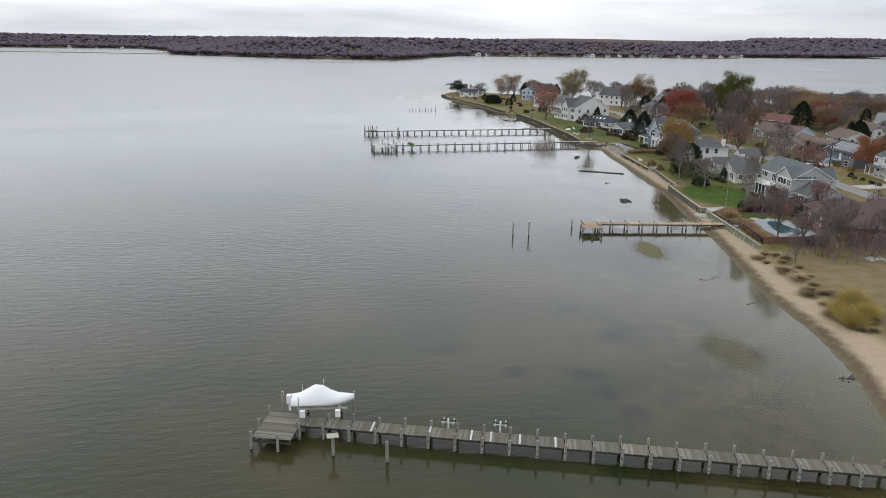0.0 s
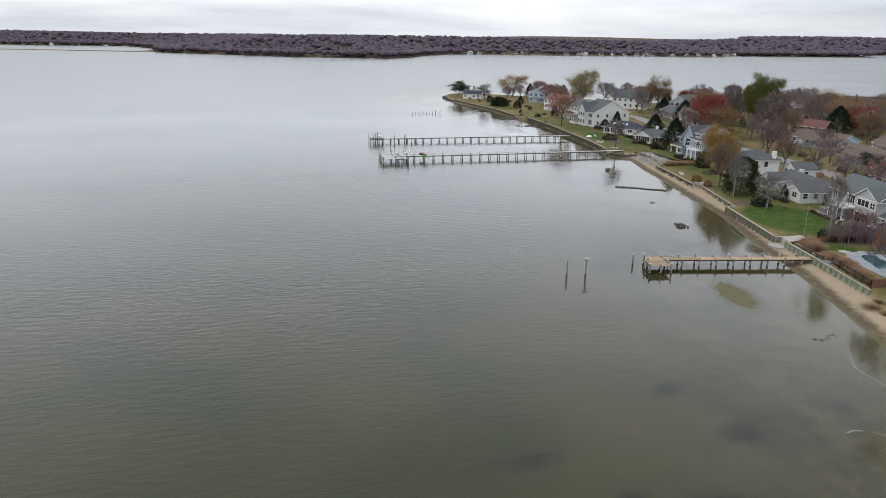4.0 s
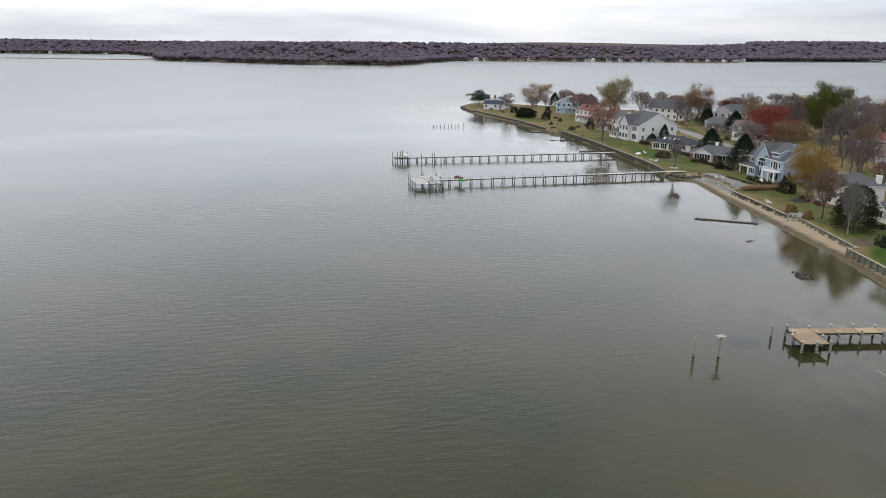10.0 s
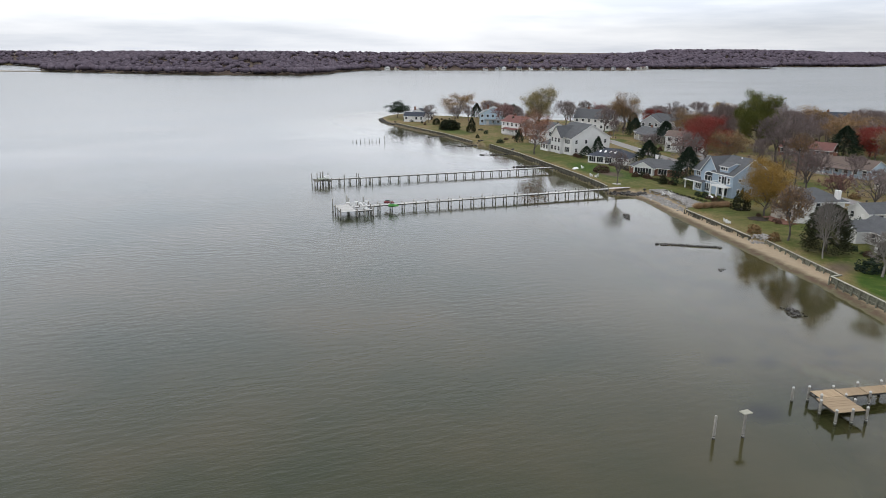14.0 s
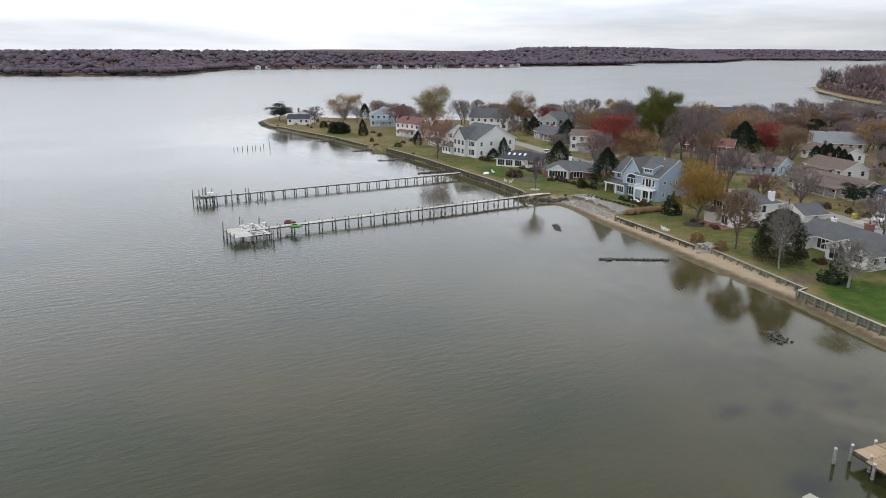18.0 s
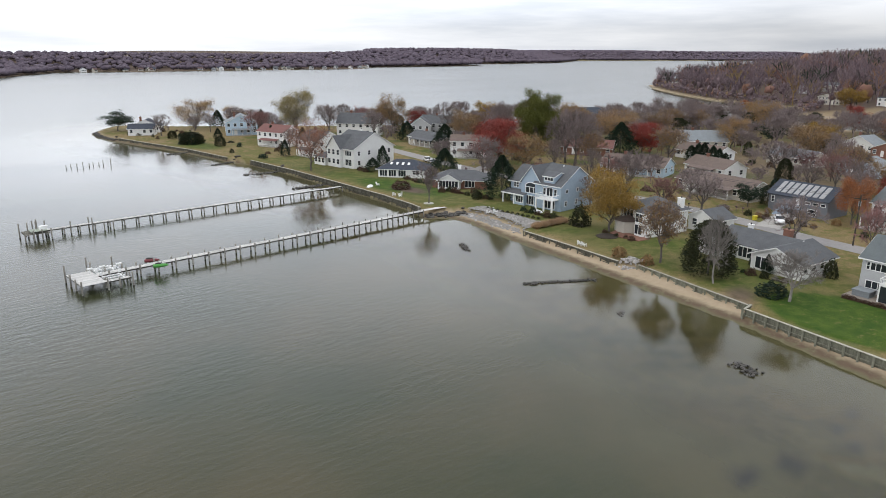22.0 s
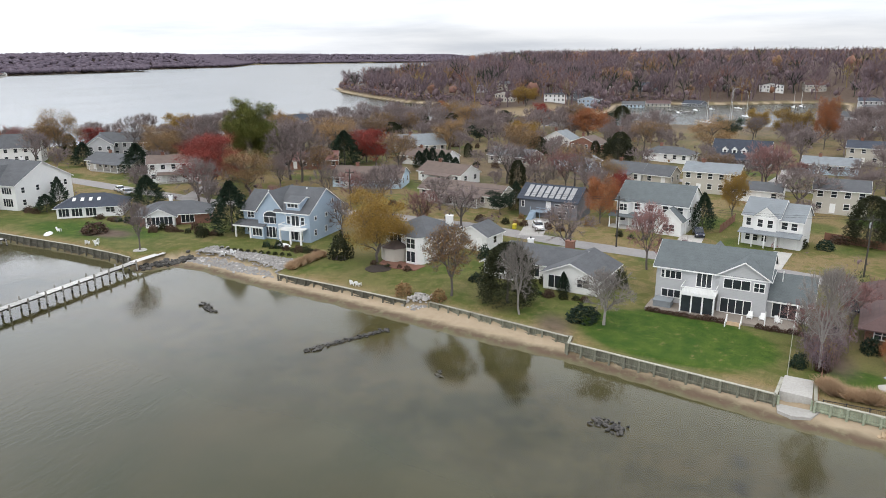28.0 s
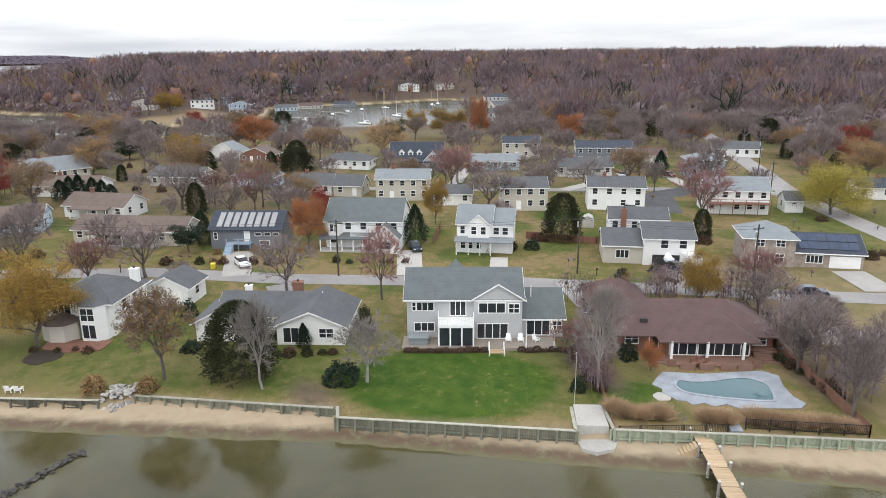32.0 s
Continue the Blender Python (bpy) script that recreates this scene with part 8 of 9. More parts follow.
for x in (-1.3, 1.3):
    part("bunk_beam", Geo().box(x - 0.12, x + 0.12, -1.75, 1.55, 1.2, 1.42), WHITE, slip)
for y in (-0.7, 0.6):
    part("bunk", Geo().box(-1.7, 1.7, y - 0.1, y + 0.1, 1.42, 1.58), WHITE, slip)
for x in (-1.5, 1.5):
    part("winch_box", Geo().box(x - 0.2, x + 0.2, 1.35, 1.6, 1.5, 2.1), WHITE, slip)
lift2 = thing("boat_lift", pose(42.2, 234.6, 0), "steel boat lift on the far side of the pier", "boat lift")
for x in (-1.4, 1.4):
    part("bunk_beam", Geo().box(x - 0.1, x + 0.1, -1.6, 1.5, 1.0, 1.2), STEEL, lift2)
strip("gangway", [(112.5, 231.6), (116.5, 231.3), (122.5, 230.6)], 1.6, PLANK_PALE, "pale ramp from the pier to the lawn", "gangway", 0.0, 1.62)
copy_thing(slip, pose(41.0, 234.2, 0.1, 0, 0, 180))
for x in (38.6, 40.6, 43.4):
    fr = thing("lift_winch", pose(x, 233.2, 1.2, 0, 0, 0), "white winch motor on a short post at the pier", "winch", "winches on the pier")
    part("post", Geo().box(-0.09, 0.09, -0.09, 0.09, -1.2, 1.0), WHITE, fr)
    part("motor", Geo().tube((-0.45, 0, 1.05), (0.45, 0, 1.05), 0.17, 0.17, 10), WHITE, fr)
for x, y, mat, lab in ((49.3, 233.6, REDP, "red covered watercraft on the pier"), (49.2, 229.4, GREENP, "bright green kayak-shaped float by the pier")):
    r = thing("small_craft", pose(x, y, 1.2, 0, 0, -25), lab, "boat", "boats")
    secs = []
    for i in range(9):
        t = i / 8
        w = 0.56 * (1 - max(0.0, (t - 0.5) / 0.5) ** 2.4) + 0.02
        top = 0.5 + 0.22 * math.sin(math.pi * min(1, 0.25 + t * 0.75))
        secs.append([(-1.25 + 2.5 * t, -w, 0.4), (-1.25 + 2.5 * t, -w * 0.6, 0.08 + 0.18 * t * t), (-1.25 + 2.5 * t, w * 0.6, 0.08 + 0.18 * t * t), (-1.25 + 2.5 * t, w, 0.4), (-1.25 + 2.5 * t, w * 0.45, top), (-1.25 + 2.5 * t, -w * 0.45, top)])
    lofted(secs, mat, "hull", r)
    part("seat", Geo().box(-0.95, 0.1, -0.2, 0.2, 0.6, 0.86), DARKM, r)
    part("handlebar", Geo().tube((0.25, 0, 0.65), (0.15, 0, 1.0), 0.05, 0.04, 6).tube((0.15, -0.35, 1.0), (0.15, 0.35, 1.0), 0.03, 0.03, 6), DARKM, r)
    part("cradle", Geo().box(-0.8, -0.65, -0.6, 0.6, -0.1, 0.12).box(0.5, 0.65, -0.6, 0.6, -0.1, 0.12), STEEL, r)
rootB, LB = pier((42.0, 271.5), (117.0, 270.8), 1.3, 1.5, 3.15, PLANK_PALE, 1.4, "long narrow pier with paired piles under the deck")
deck(rootB, -4.6, 0, -3.0, 1.4, 1.52, PLANK_OLD, "y")
deck(rootB, -3.6, -0.4, -3.2, -0.6, 2.1, SHELF_GREEN, "y", 0.15, "raised_platform")
for x in (-4.8, -3.2, -1.6, 0.1):
    for y in (-3.2, 1.7):
        pile(rootB, x, y, 2.4 if y < 0 else 3.2)
for x, y, top in ((8.6, 1.0, 2.7), (8.8, -1.0, 2.9), (4.4, -1.0, 2.8), (10.6, -3.0, 1.8), (12.4, -3.4, 1.9), (-1.4, 1.9, 3.6), (-2.2, 1.9, 3.4)):
    pile(rootB, x, y, top)
bx_ = thing("dock_box", pose(41.0, 269.9, 2.1, 0, 0, 4), "white covered bundle on the raised platform", "dock box")
part("box", Geo().box(-0.7, 0.7, -0.45, 0.45, 0.0, 0.55), WHITE, bx_)
part("lid", Geo().box(-0.75, 0.75, -0.5, 0.5, 0.55, 0.68), WHITE, bx_)

# ---- bulkheads ----
def bulkhead(line, top, label, bay=2.4, high=1.3, cap_w=0.36, wood=None):
    """Timber retaining wall: sheeting boards, cap, waler and posts along a line. Its seaward side is to the left of the line."""
    wood = wood or SHEETING
    root = thing("bulkhead", Matrix(), label, "bulkhead", kind="structure")
    for (ax, ay), (bx, by) in zip(line[:-1], line[1:]):
        d = Vector((bx - ax, by - ay, 0))
        L = d.length
        d.normalize()
        s = Vector((-d.y, d.x, 0))
        n = max(1, int(round(L / bay)))
        sheet = Geo()
        k = int(L / 0.24)
        for i in range(k):
            p, q = Vector((ax, ay, 0)) + d * (L * i / k), Vector((ax, ay, 0)) + d * (L * (i + 1) / k - 0.02)
            o = s * (0.015 if i % 2 else -0.015)
            sheet.add([p + o + Vector((0, 0, top - high - 0.8)), q + o + Vector((0, 0, top - high - 0.8)), q + o + Vector((0, 0, top)), p + o + Vector((0, 0, top)),
                       p + o - s * 0.08 + Vector((0, 0, top - high - 0.8)), q + o - s * 0.08 + Vector((0, 0, top - high - 0.8)), q + o - s * 0.08 + Vector((0, 0, top)), p + o - s * 0.08 + Vector((0, 0, top))],
                      [(0, 1, 2, 3), (7, 6, 5, 4), (0, 4, 5, 1), (2, 6, 7, 3), (1, 5, 6, 2), (3, 7, 4, 0)])
        sh = part("sheeting", sheet, wood, root)
        tagged(sh, kind="stuff")
        a, b = Vector((ax, ay, top + 0.05)), Vector((bx, by, top + 0.05))
        part("cap_board", Geo().beam(a, b, cap_w, 0.09), CAPBOARD, root)
        part("waler", Geo().beam(a + s * 0.14 - Vector((0, 0, 0.95)), b + s * 0.14 - Vector((0, 0, 0.95)), 0.14, 0.16), wood, root)
        for i in range(n + 1):
            p = Vector((ax, ay, 0)) + d * (L * i / n) + s * 0.32
            ob = new("post", POST_MESH if wood == SHEETING else (POST_MID if wood == SHEETING_MID else POST_OLD))
            ob.parent = root
            ob.matrix_basis = pose(p.x, p.y, top - 0.1)
    return root


POST_OLD = Geo().tube((0, 0, -2.2), (0, 0, 0.16), 0.15, 0.13, 7).mesh("post", SHEETING_OLD)
POST_MID = Geo().tube((0, 0, -2.2), (0, 0, 0.14), 0.15, 0.13, 7).mesh("post", SHEETING_MID)
POST_MESH = Geo().tube((0, 0, -2.2), (0, 0, 0.12), 0.15, 0.13, 7).mesh("post", SHEETING)
bulkhead([(90.7, 95.2), (94.0, 109.2), (96.6, 121.2)], 1.75, "pale green timber bulkhead above the beach", 1.55)
bulkhead([(96.6, 121.2), (101.4, 120.7)], 1.75, "timber side wall of the boat ramp")
bulkhead([(101.9, 124.1), (97.0, 125.1)], 1.7, "timber side wall of the boat ramp")
bulkhead([(97.0, 125.1), (103.2, 149.3)], 1.7, "weathered timber bulkhead with a pale cap", 1.9, wood=SHEETING_MID)
bulkhead([(103.2, 149.3), (105.6, 149.4)], 1.7, "short return of the bulkhead", wood=SHEETING_MID)
bulkhead([(105.6, 149.4), (108.9, 161.6), (111.9, 172.4)], 1.5, "low timber bulkhead above the beach", 2.0, wood=SHEETING_MID)
bulkhead([(111.3, 176.2), (114.0, 190.4), (115.9, 202.2)], 1.45, "low timber bulkhead below the lawn", 2.0, wood=SHEETING_OLD)
bulkhead([(114.4, 234.0), (115.4, 238), (117.5, 252), (119.0, 271), (121.5, 303), (122.0, 331)], 1.7, "timber bulkhead with posts rising from the water", 2.2, wood=SHEETING_OLD)
bulkhead([(120.2, 345), (119.4, 375), (115.0, 407), (112.4, 430)], 1.3, "low timber bulkhead along the point", 3.0, wood=SHEETING_OLD)

# boat ramp slab and beach slab
solid("boat_ramp", Geo().add([(101.8, 123.9, 2.12), (101.3, 120.95, 2.12), (97.4, 121.45, 1.72), (98.1, 124.65, 1.72), (101.8, 123.9, 0.6), (101.3, 120.95, 0.6), (97.4, 121.45, 0.4), (98.1, 124.65, 0.4)],
                          [(3, 2, 1, 0), (4, 5, 6, 7), (0, 1, 5, 4), (1, 2, 6, 5), (2, 3, 7, 6), (3, 0, 4, 7)]), CONCRETE, Matrix(), "pale concrete boat ramp", "ramp", kind="structure")
solid("broken_slab", Geo().prism([(97.2, 124.9), (95.5, 124.9), (94.6, 123.6), (94.9, 121.7), (96.6, 120.6)], 0.1, 0.6), CONCRETE, Matrix(), "broken concrete slab on the sand", "slab")
pole = thing("flagpole", pose(102.3, 123.6, 1.9), "thin pale flagpole on the lawn", "flagpole")
part("shaft", Geo().tube((0, 0, -0.1), (0, 0, 6.0), 0.045, 0.025, 8), CAPBOARD, pole)
part("ball", Geo().tube((0, 0, 6.0), (0, 0, 6.12), 0.07, 0.03, 8), PILE_CAP, pole)


# ---- rocks ----
def rock_mesh(seed, material):
    rng2 = random.Random(seed)
    bm = bmesh.new()
    bmesh.ops.create_icosphere(bm, subdivisions=1, radius=0.5)
    for v in bm.verts:
        v.co *= rng2.uniform(0.55, 1.25)
        v.co.z *= 0.7
    me = bpy.data.meshes.new("rock")
    bm.to_mesh(me)
    bm.free()
    me.materials.append(material)
    return me


ROCKS_DARK = [rock_mesh(k, ROCK) for k in range(4)]
ROCKS_PALE = [rock_mesh(k + 9, ROCK_PALE) for k in range(4)]


def rock_heap(x, y, rx, ry, turn, n, size, meshes, label, zf=None):
    root = thing("rock_pile", pose(x, y, 0, 0, 0, turn), label, "rocks", "rocks in the shallows")
    for k in range(n):
        u, v = random.uniform(-1, 1), random.gauss(0, 0.5)
        px, py = u * rx, max(-1.2, min(1.2, v)) * ry
        s = size * random.uniform(0.6, 1.5)
        ob = new("rock", random.choice(meshes))
        ob.parent = root
        wx = x + px * math.cos(radians(turn)) - py * math.sin(radians(turn))
        wy = y + px * math.sin(radians(turn)) + py * math.cos(radians(turn))
        ob.matrix_basis = pose(px, py, (max(gz(wx, wy), -0.1) if zf is None else zf) + s * 0.12, random.uniform(-20, 20), random.uniform(-20, 20), random.uniform(0, 360)) @ Matrix.Diagonal((s * 1.3, s, s, 1))
    return root


random.seed(8)
rock_heap(86.6, 141.7, 1.9, 1.1, 75, 80, 0.4, ROCKS_DARK, "heap of dark wet rocks in the shallows", 0.05)
rock_heap(101.0, 205.5, 2.6, 0.7, 60, 60, 0.42, ROCKS_DARK, "low heap of dark rocks in the water", 0.05)
rock_heap(97.5, 178.6, 6.6, 0.55, -33, 170, 0.4, ROCKS_DARK, "line of dark rocks running out from the beach", 0.04)
rock_heap(92.0, 163.0, 0.9, 0.4, 40, 8, 0.45, ROCKS_DARK, "few small dark rocks")
rock_heap(73.5, 84.5, 2.0, 0.6, 20, 24, 0.3, ROCKS_DARK, "thin line of dark stones on the flat")
rock_heap(73.0, 73.0, 1.0, 0.5, 20, 14, 0.3, ROCKS_DARK, "few dark stones on the flat")
rock_heap(68.5, 48.5, 1.0, 0.5, 20, 18, 0.3, ROCKS_DARK, "few dark stones by the beach")
rock_heap(114.5, 282.7, 5.5, 0.9, 0, 60, 0.8, ROCKS_DARK, "dark rock spur below the bulkhead")
rock_heap(116.5, 312.5, 7, 0.8, -7, 60, 0.8, ROCKS_DARK, "low rock groin below the lawn")
rock_heap(117.5, 340.3, 6, 0.8, 8, 50, 0.8, ROCKS_DARK, "low rock groin below the lawn")
rock_heap(115.2, 375, 4.5, 0.8, 0, 40, 0.8, ROCKS_DARK, "low rock groin by the point")
rip = rock_heap(121.4, 214, 11.0, 3.4, 83, 260, 0.5, ROCKS_PALE, "slope of pale riprap stones below the lawn")
# the smaller stones that fill the slope between the large ones
chips, rr2 = Geo(), random.Random(4)
for _ in range(2400):
    u, v = rr2.uniform(-11.5, 11.5), rr2.uniform(-3.6, 3.6)
    c, s_ = math.cos(radians(83)), math.sin(radians(83))
    wz = gz(121.4 + u * c - v * s_, 214 + u * s_ + v * c)
    if wz < 0.35:
        continue
    r = rr2.uniform(0.14, 0.34)
    a = rr2.uniform(0, 6.28)
    ring_ = [(u + r * rr2.uniform(0.8, 1.4) * math.cos(a + q * 1.257), v + r * rr2.uniform(0.7, 1.2) * math.sin(a + q * 1.257), wz + rr2.uniform(-0.05, 0.06)) for q in range(5)]
    chips.add(ring_ + [(u, v, wz + r * rr2.uniform(0.5, 0.9))], [(0, 1, 5), (1, 2, 5), (2, 3, 5), (3, 4, 5), (4, 0, 5)])
tagged(part("rubble", chips, ROCK_PALE, rip), kind="stuff")
rock_heap(117.5, 228.3, 5.0, 1.3, 150, 110, 0.8, ROCKS_DARK, "dark riprap round the root of the pier")
rock_heap(112.6, 174.4, 1.6, 1.8, 70, 90, 0.5, ROCKS_PALE, "pale stones in the gap of the bulkhead")
for (ax, ay), (bx, by) in (((112.0, 432), (111, 449)), ((111, 449), (114, 466)), ((114, 466), (126, 483))):
    rock_heap((ax + bx) / 2, (ay + by) / 2, math.hypot(bx - ax, by - ay) / 2, 1.1, math.degrees(math.atan2(by - ay, bx - ax)), 90, 1.0, ROCKS_DARK, "dark riprap round the point")


# ---- shrubs and tall grasses ----
def mound_mesh(name, seed, n, material, blade=False):
    """A one-metre mound of leaves or arching blades."""
    rng2 = np.random.default_rng(seed)
    a, u = rng2.uniform(0, 2 * math.pi, n), rng2.uniform(0, 1, n)
    if blade:
        r = 0.25 * np.sqrt(u)
        p = np.stack([r * np.cos(a), r * np.sin(a), 0 * a], 1)
        d = np.stack([np.cos(a) * u * 0.75, np.sin(a) * u * 0.75, 1.0 - 0.35 * u], 1) + rng2.normal(size=(n, 3)) * 0.12
        d /= np.linalg.norm(d, axis=1)[:, None]
        v, f = slivers(p, d, rng2.uniform(0.5, 1.05, n), rng2.uniform(0.012, 0.03, n), rng2)
    else:
        ph = np.arccos(rng2.uniform(-0.05, 1, n))
        lump = 1 + 0.16 * np.sin(a * 4 + seed) + 0.12 * np.sin(a * 7 + ph * 5)
        r = 0.5 * lump * rng2.uniform(0.6, 1, n) ** 0.5
        p = np.stack([r * np.sin(ph) * np.cos(a), r * np.sin(ph) * np.sin(a), 2 * r * np.cos(ph) * 0.95 + 0.03], 1)
        v, f = leaves(p, rng2.uniform(0.08, 0.16, n), rng2)
    return fast_mesh(name, v, f, material)


SHRUBS = {}


def shrub(x, y, w, h, kind, label, seed=0, z=None, d=None):
    key = (kind, seed % 2)
    if key not in SHRUBS:
        mat = {"green": NEEDLE, "olive": CEDAR, "brown": SHRUB_BROWN, "red": L_RED, "reed": REED, "dry": DRY_GRASS, "yellow": REED_YELLOW, "tan": L_PEACH}[kind]
        SHRUBS[key] = mound_mesh("foliage", len(kind) + seed % 2, 2400 if kind in ("reed", "yellow", "dry") else 800, mat, kind in ("reed", "yellow", "dry"))
    m = pose(x, y, gz(x, y) - 0.05 if z is None else z, 0, 0, (seed * 53) % 360 if d is None else 0) @ Matrix.Diagonal((w, d or w, h, 1))
    return solid("grass_clump" if kind in ("reed", "yellow", "dry") else "shrub", SHRUBS[key], None, m, label, "plant", "shrubs of the gardens")


random.seed(21)
k = 0
for x, y, w, h in ((100.6, 119.6, 2.2, 1.5), (99.2, 119.0, 2.2, 1.4), (98.6, 117.4, 2.2, 1.5), (98.4, 115.6, 2.6, 1.7), (97.0, 110.8, 2.2, 1.5), (96.4, 109.3, 2.2, 1.7), (96.0, 106.0, 2.6, 1.8), (95.4, 104.4, 2.2, 1.5),
                   (94.8, 102.9, 2.2, 1.6), (94.4, 101.2, 2.2, 1.5), (94.0, 99.4, 2.2, 1.6), (93.4, 97.5, 2.0, 1.3)):
    shrub(x, y, w, h, "reed", "clump of tall dry tan grass by the fence", k)
    k += 1
for x, y in ((80.6, 62.5), (81.6, 64.6), (82.6, 61.5), (83.4, 64.0), (80.0, 60.6), (84.6, 66.0)):
    shrub(x, y, 3.0, 2.7, "yellow", "tall yellow-green grass clump behind the beach", k)
    k += 1
for i in range(34):
    t = random.uniform(0, 1)
    shrub(88.6 - 9.4 * t + random.uniform(-0.6, 3.0), 92 - 36 * t + random.uniform(-1, 1), random.uniform(1.0, 3.0), random.uniform(0.4, 0.8), "dry", "low dry tan grass behind the beach", k)
    k += 1
for i in range(9):
    shrub(118.6 + i * 1.05, 201.4 + (i % 2) * 0.5 - i * 0.13, 1.7, 1.5, "reed", "dense tan ornamental grass beside the lawn", k)
    k += 1
for x, y, w, h, kd, lab in ((113.2, 177.4, 2.6, 1.9, "tan", "rounded russet shrub by the bulkhead"), (112.6, 171.2, 2.2, 1.7, "tan", "rounded russet shrub by the bulkhead"),
                            (111.9, 149.0, 4.4, 2.2, "green", "low spreading spruce on the lawn"), (105.4, 122.2, 1.9, 1.8, "green", "dark round evergreen shrub"), (112.8, 113.4, 2.4, 2.2, "green", "dark evergreen shrub by the house"),
                            (123.4, 168.6, 2.6, 1.4, "green", "spreading green shrub by the white house"), (125.8, 158, 1.6, 1.4, "olive", "round shrub by the white house"), (163.2, 121.6, 2.2, 1.7, "red", "dark red round shrub by the white house"),
                            (136, 171.5, 2.4, 2.6, "green", "dark green shrub by the outbuilding"), (128.0, 146.0, 2.4, 3.0, "olive", "evergreen shrub between the houses"), (126.6, 255.6, 5.4, 2.2, "brown", "wide brown bare shrub on the lawn"),
                            (131, 244, 2.0, 1.6, "brown", "reddish-brown shrub by the brick house"), (133, 241, 2.2, 1.5, "brown", "reddish-brown shrub by the brick house"), (136, 237, 2.0, 1.6, "brown", "reddish-brown shrub by the brick house"),
                            (131.5, 231.5, 2.4, 2.8, "olive", "green pointed shrub near the pier lawn"), (142, 247, 3.4, 1.8, "olive", "clipped hedge behind the brick house"), (133.0, 179.5, 3.4, 1.4, "brown", "low brown shrub by the patio"),
                            (127.5, 196.5, 4.2, 4.6, "olive", "grey-green bare shrub tree by the blue house"), (126, 387, 9, 4.5, "green", "large dark evergreen shrub on the point"), 
                               (87, 60, 3, 1.2, "red", "dark red low shrub"),
                            (167, 158, 2, 1.4, "tan", "dry russet garden shrub by the house"), (169, 166, 2.2, 1.3, "tan", "dry russet garden shrub by the house"), (164, 117, 2.6, 2.0, "olive", "green shrub by the driveway"), (146.5, 95, 2.6, 1.2, "olive", "low clipped shrub by the driveway")):
    shrub(x, y, w, h, kd, lab, k)
    k += 1
for i in range(22):
    t = i / 21
    x, y = 120.3 - 2.7 * t, 140.6 - 20.4 * t
    if not 126.6 < y < 130.2:
        shrub(x - 1.5, y, random.uniform(0.9, 1.5), random.uniform(0.4, 0.8), "brown", "low brown hedge along the terrace", k, d=1.3)
        k += 1
for i in range(11):
    t = i / 10
    shrub(125.6 - 0.6 * t, 206.5 + 15 * t, 0.9, 0.6, "olive", "small dark shrub above the riprap", k)
    k += 1
for i in range(70):
    x, y = random.uniform(138, 300), random.uniform(40, 400)
    if signed(BANK, np.array([x]), np.array([y]))[0] > 8 and clear_of(np.array([x]), np.array([y]), road_pts, 5)[0]:
        shrub(x, y, random.uniform(1.5, 3.5), random.uniform(1, 2.2), random.choice(["green", "olive", "brown", "brown", "tan"]), "garden shrub among the houses", k)
        k += 1

# low planting along the fronts of the waterfront houses
for (ax, ay), (bx, by), n, kinds in (((121.4, 165), (119.6, 150), 9, ("olive", "brown", "green")), ((126.3, 188.5), (124.6, 182), 4, ("brown", "olive")), ((129.5, 214), (128.2, 202), 9, ("green", "olive", "brown")),
                                     ((133.5, 246), (133.0, 228), 10, ("brown", "brown", "olive")), ((136.5, 266), (135.5, 250), 9, ("brown", "olive", "green")), ((138, 300), (136, 284), 8, ("olive", "brown")),
                                     ((116.4, 119.5), (105.0, 119.6), 13, ("brown", "brown", "brown", "olive")), ((112, 95.5), (100, 94.2), 8, ("brown", "brown", "olive")), ((160, 150), (158, 138), 6, ("olive", "brown", "green")), ((163, 176), (161, 160), 7, ("olive", "tan", "brown"))):
    for i in range(n):
        t = (i + random.uniform(-0.3, 0.3)) / max(1, n - 1)
        w = random.uniform(0.9, 2.0)
        shrub(ax + (bx - ax) * t + random.uniform(-0.5, 0.5), ay + (by - ay) * t, w, w * random.uniform(0.55, 0.85), random.choice(kinds), "small garden shrub before the house front", k)
        k += 1

for i in range(26):
    x, y = random.uniform(118, 140), random.uniform(325, 440)
    if signed(BANK, np.array([x]), np.array([y]))[0] > 3:
        shrub(x, y, random.uniform(1.2, 3.0), random.uniform(0.8, 1.9), random.choice(["brown", "olive", "green", "brown"]), "garden shrub on the point", k)
        k += 1

# ---- pool garden ----
def curve_poly(pts, n=6):
    """A closed outline rounded through its corners."""
    out = []
    m = len(pts)
    for i in range(m):
        p0, p1, p2, p3 = (Vector(pts[(i + j - 1) % m]) for j in range(4))
        for s in range(n):
            t = s / n
            q = 0.5 * ((2 * p1) + (p2 - p0) * t + (2 * p0 - 5 * p1 + 4 * p2 - p3) * t * t + (3 * p1 - p0 - 3 * p2 + p3) * t ** 3)
            out.append((q.x, q.y))
    return out


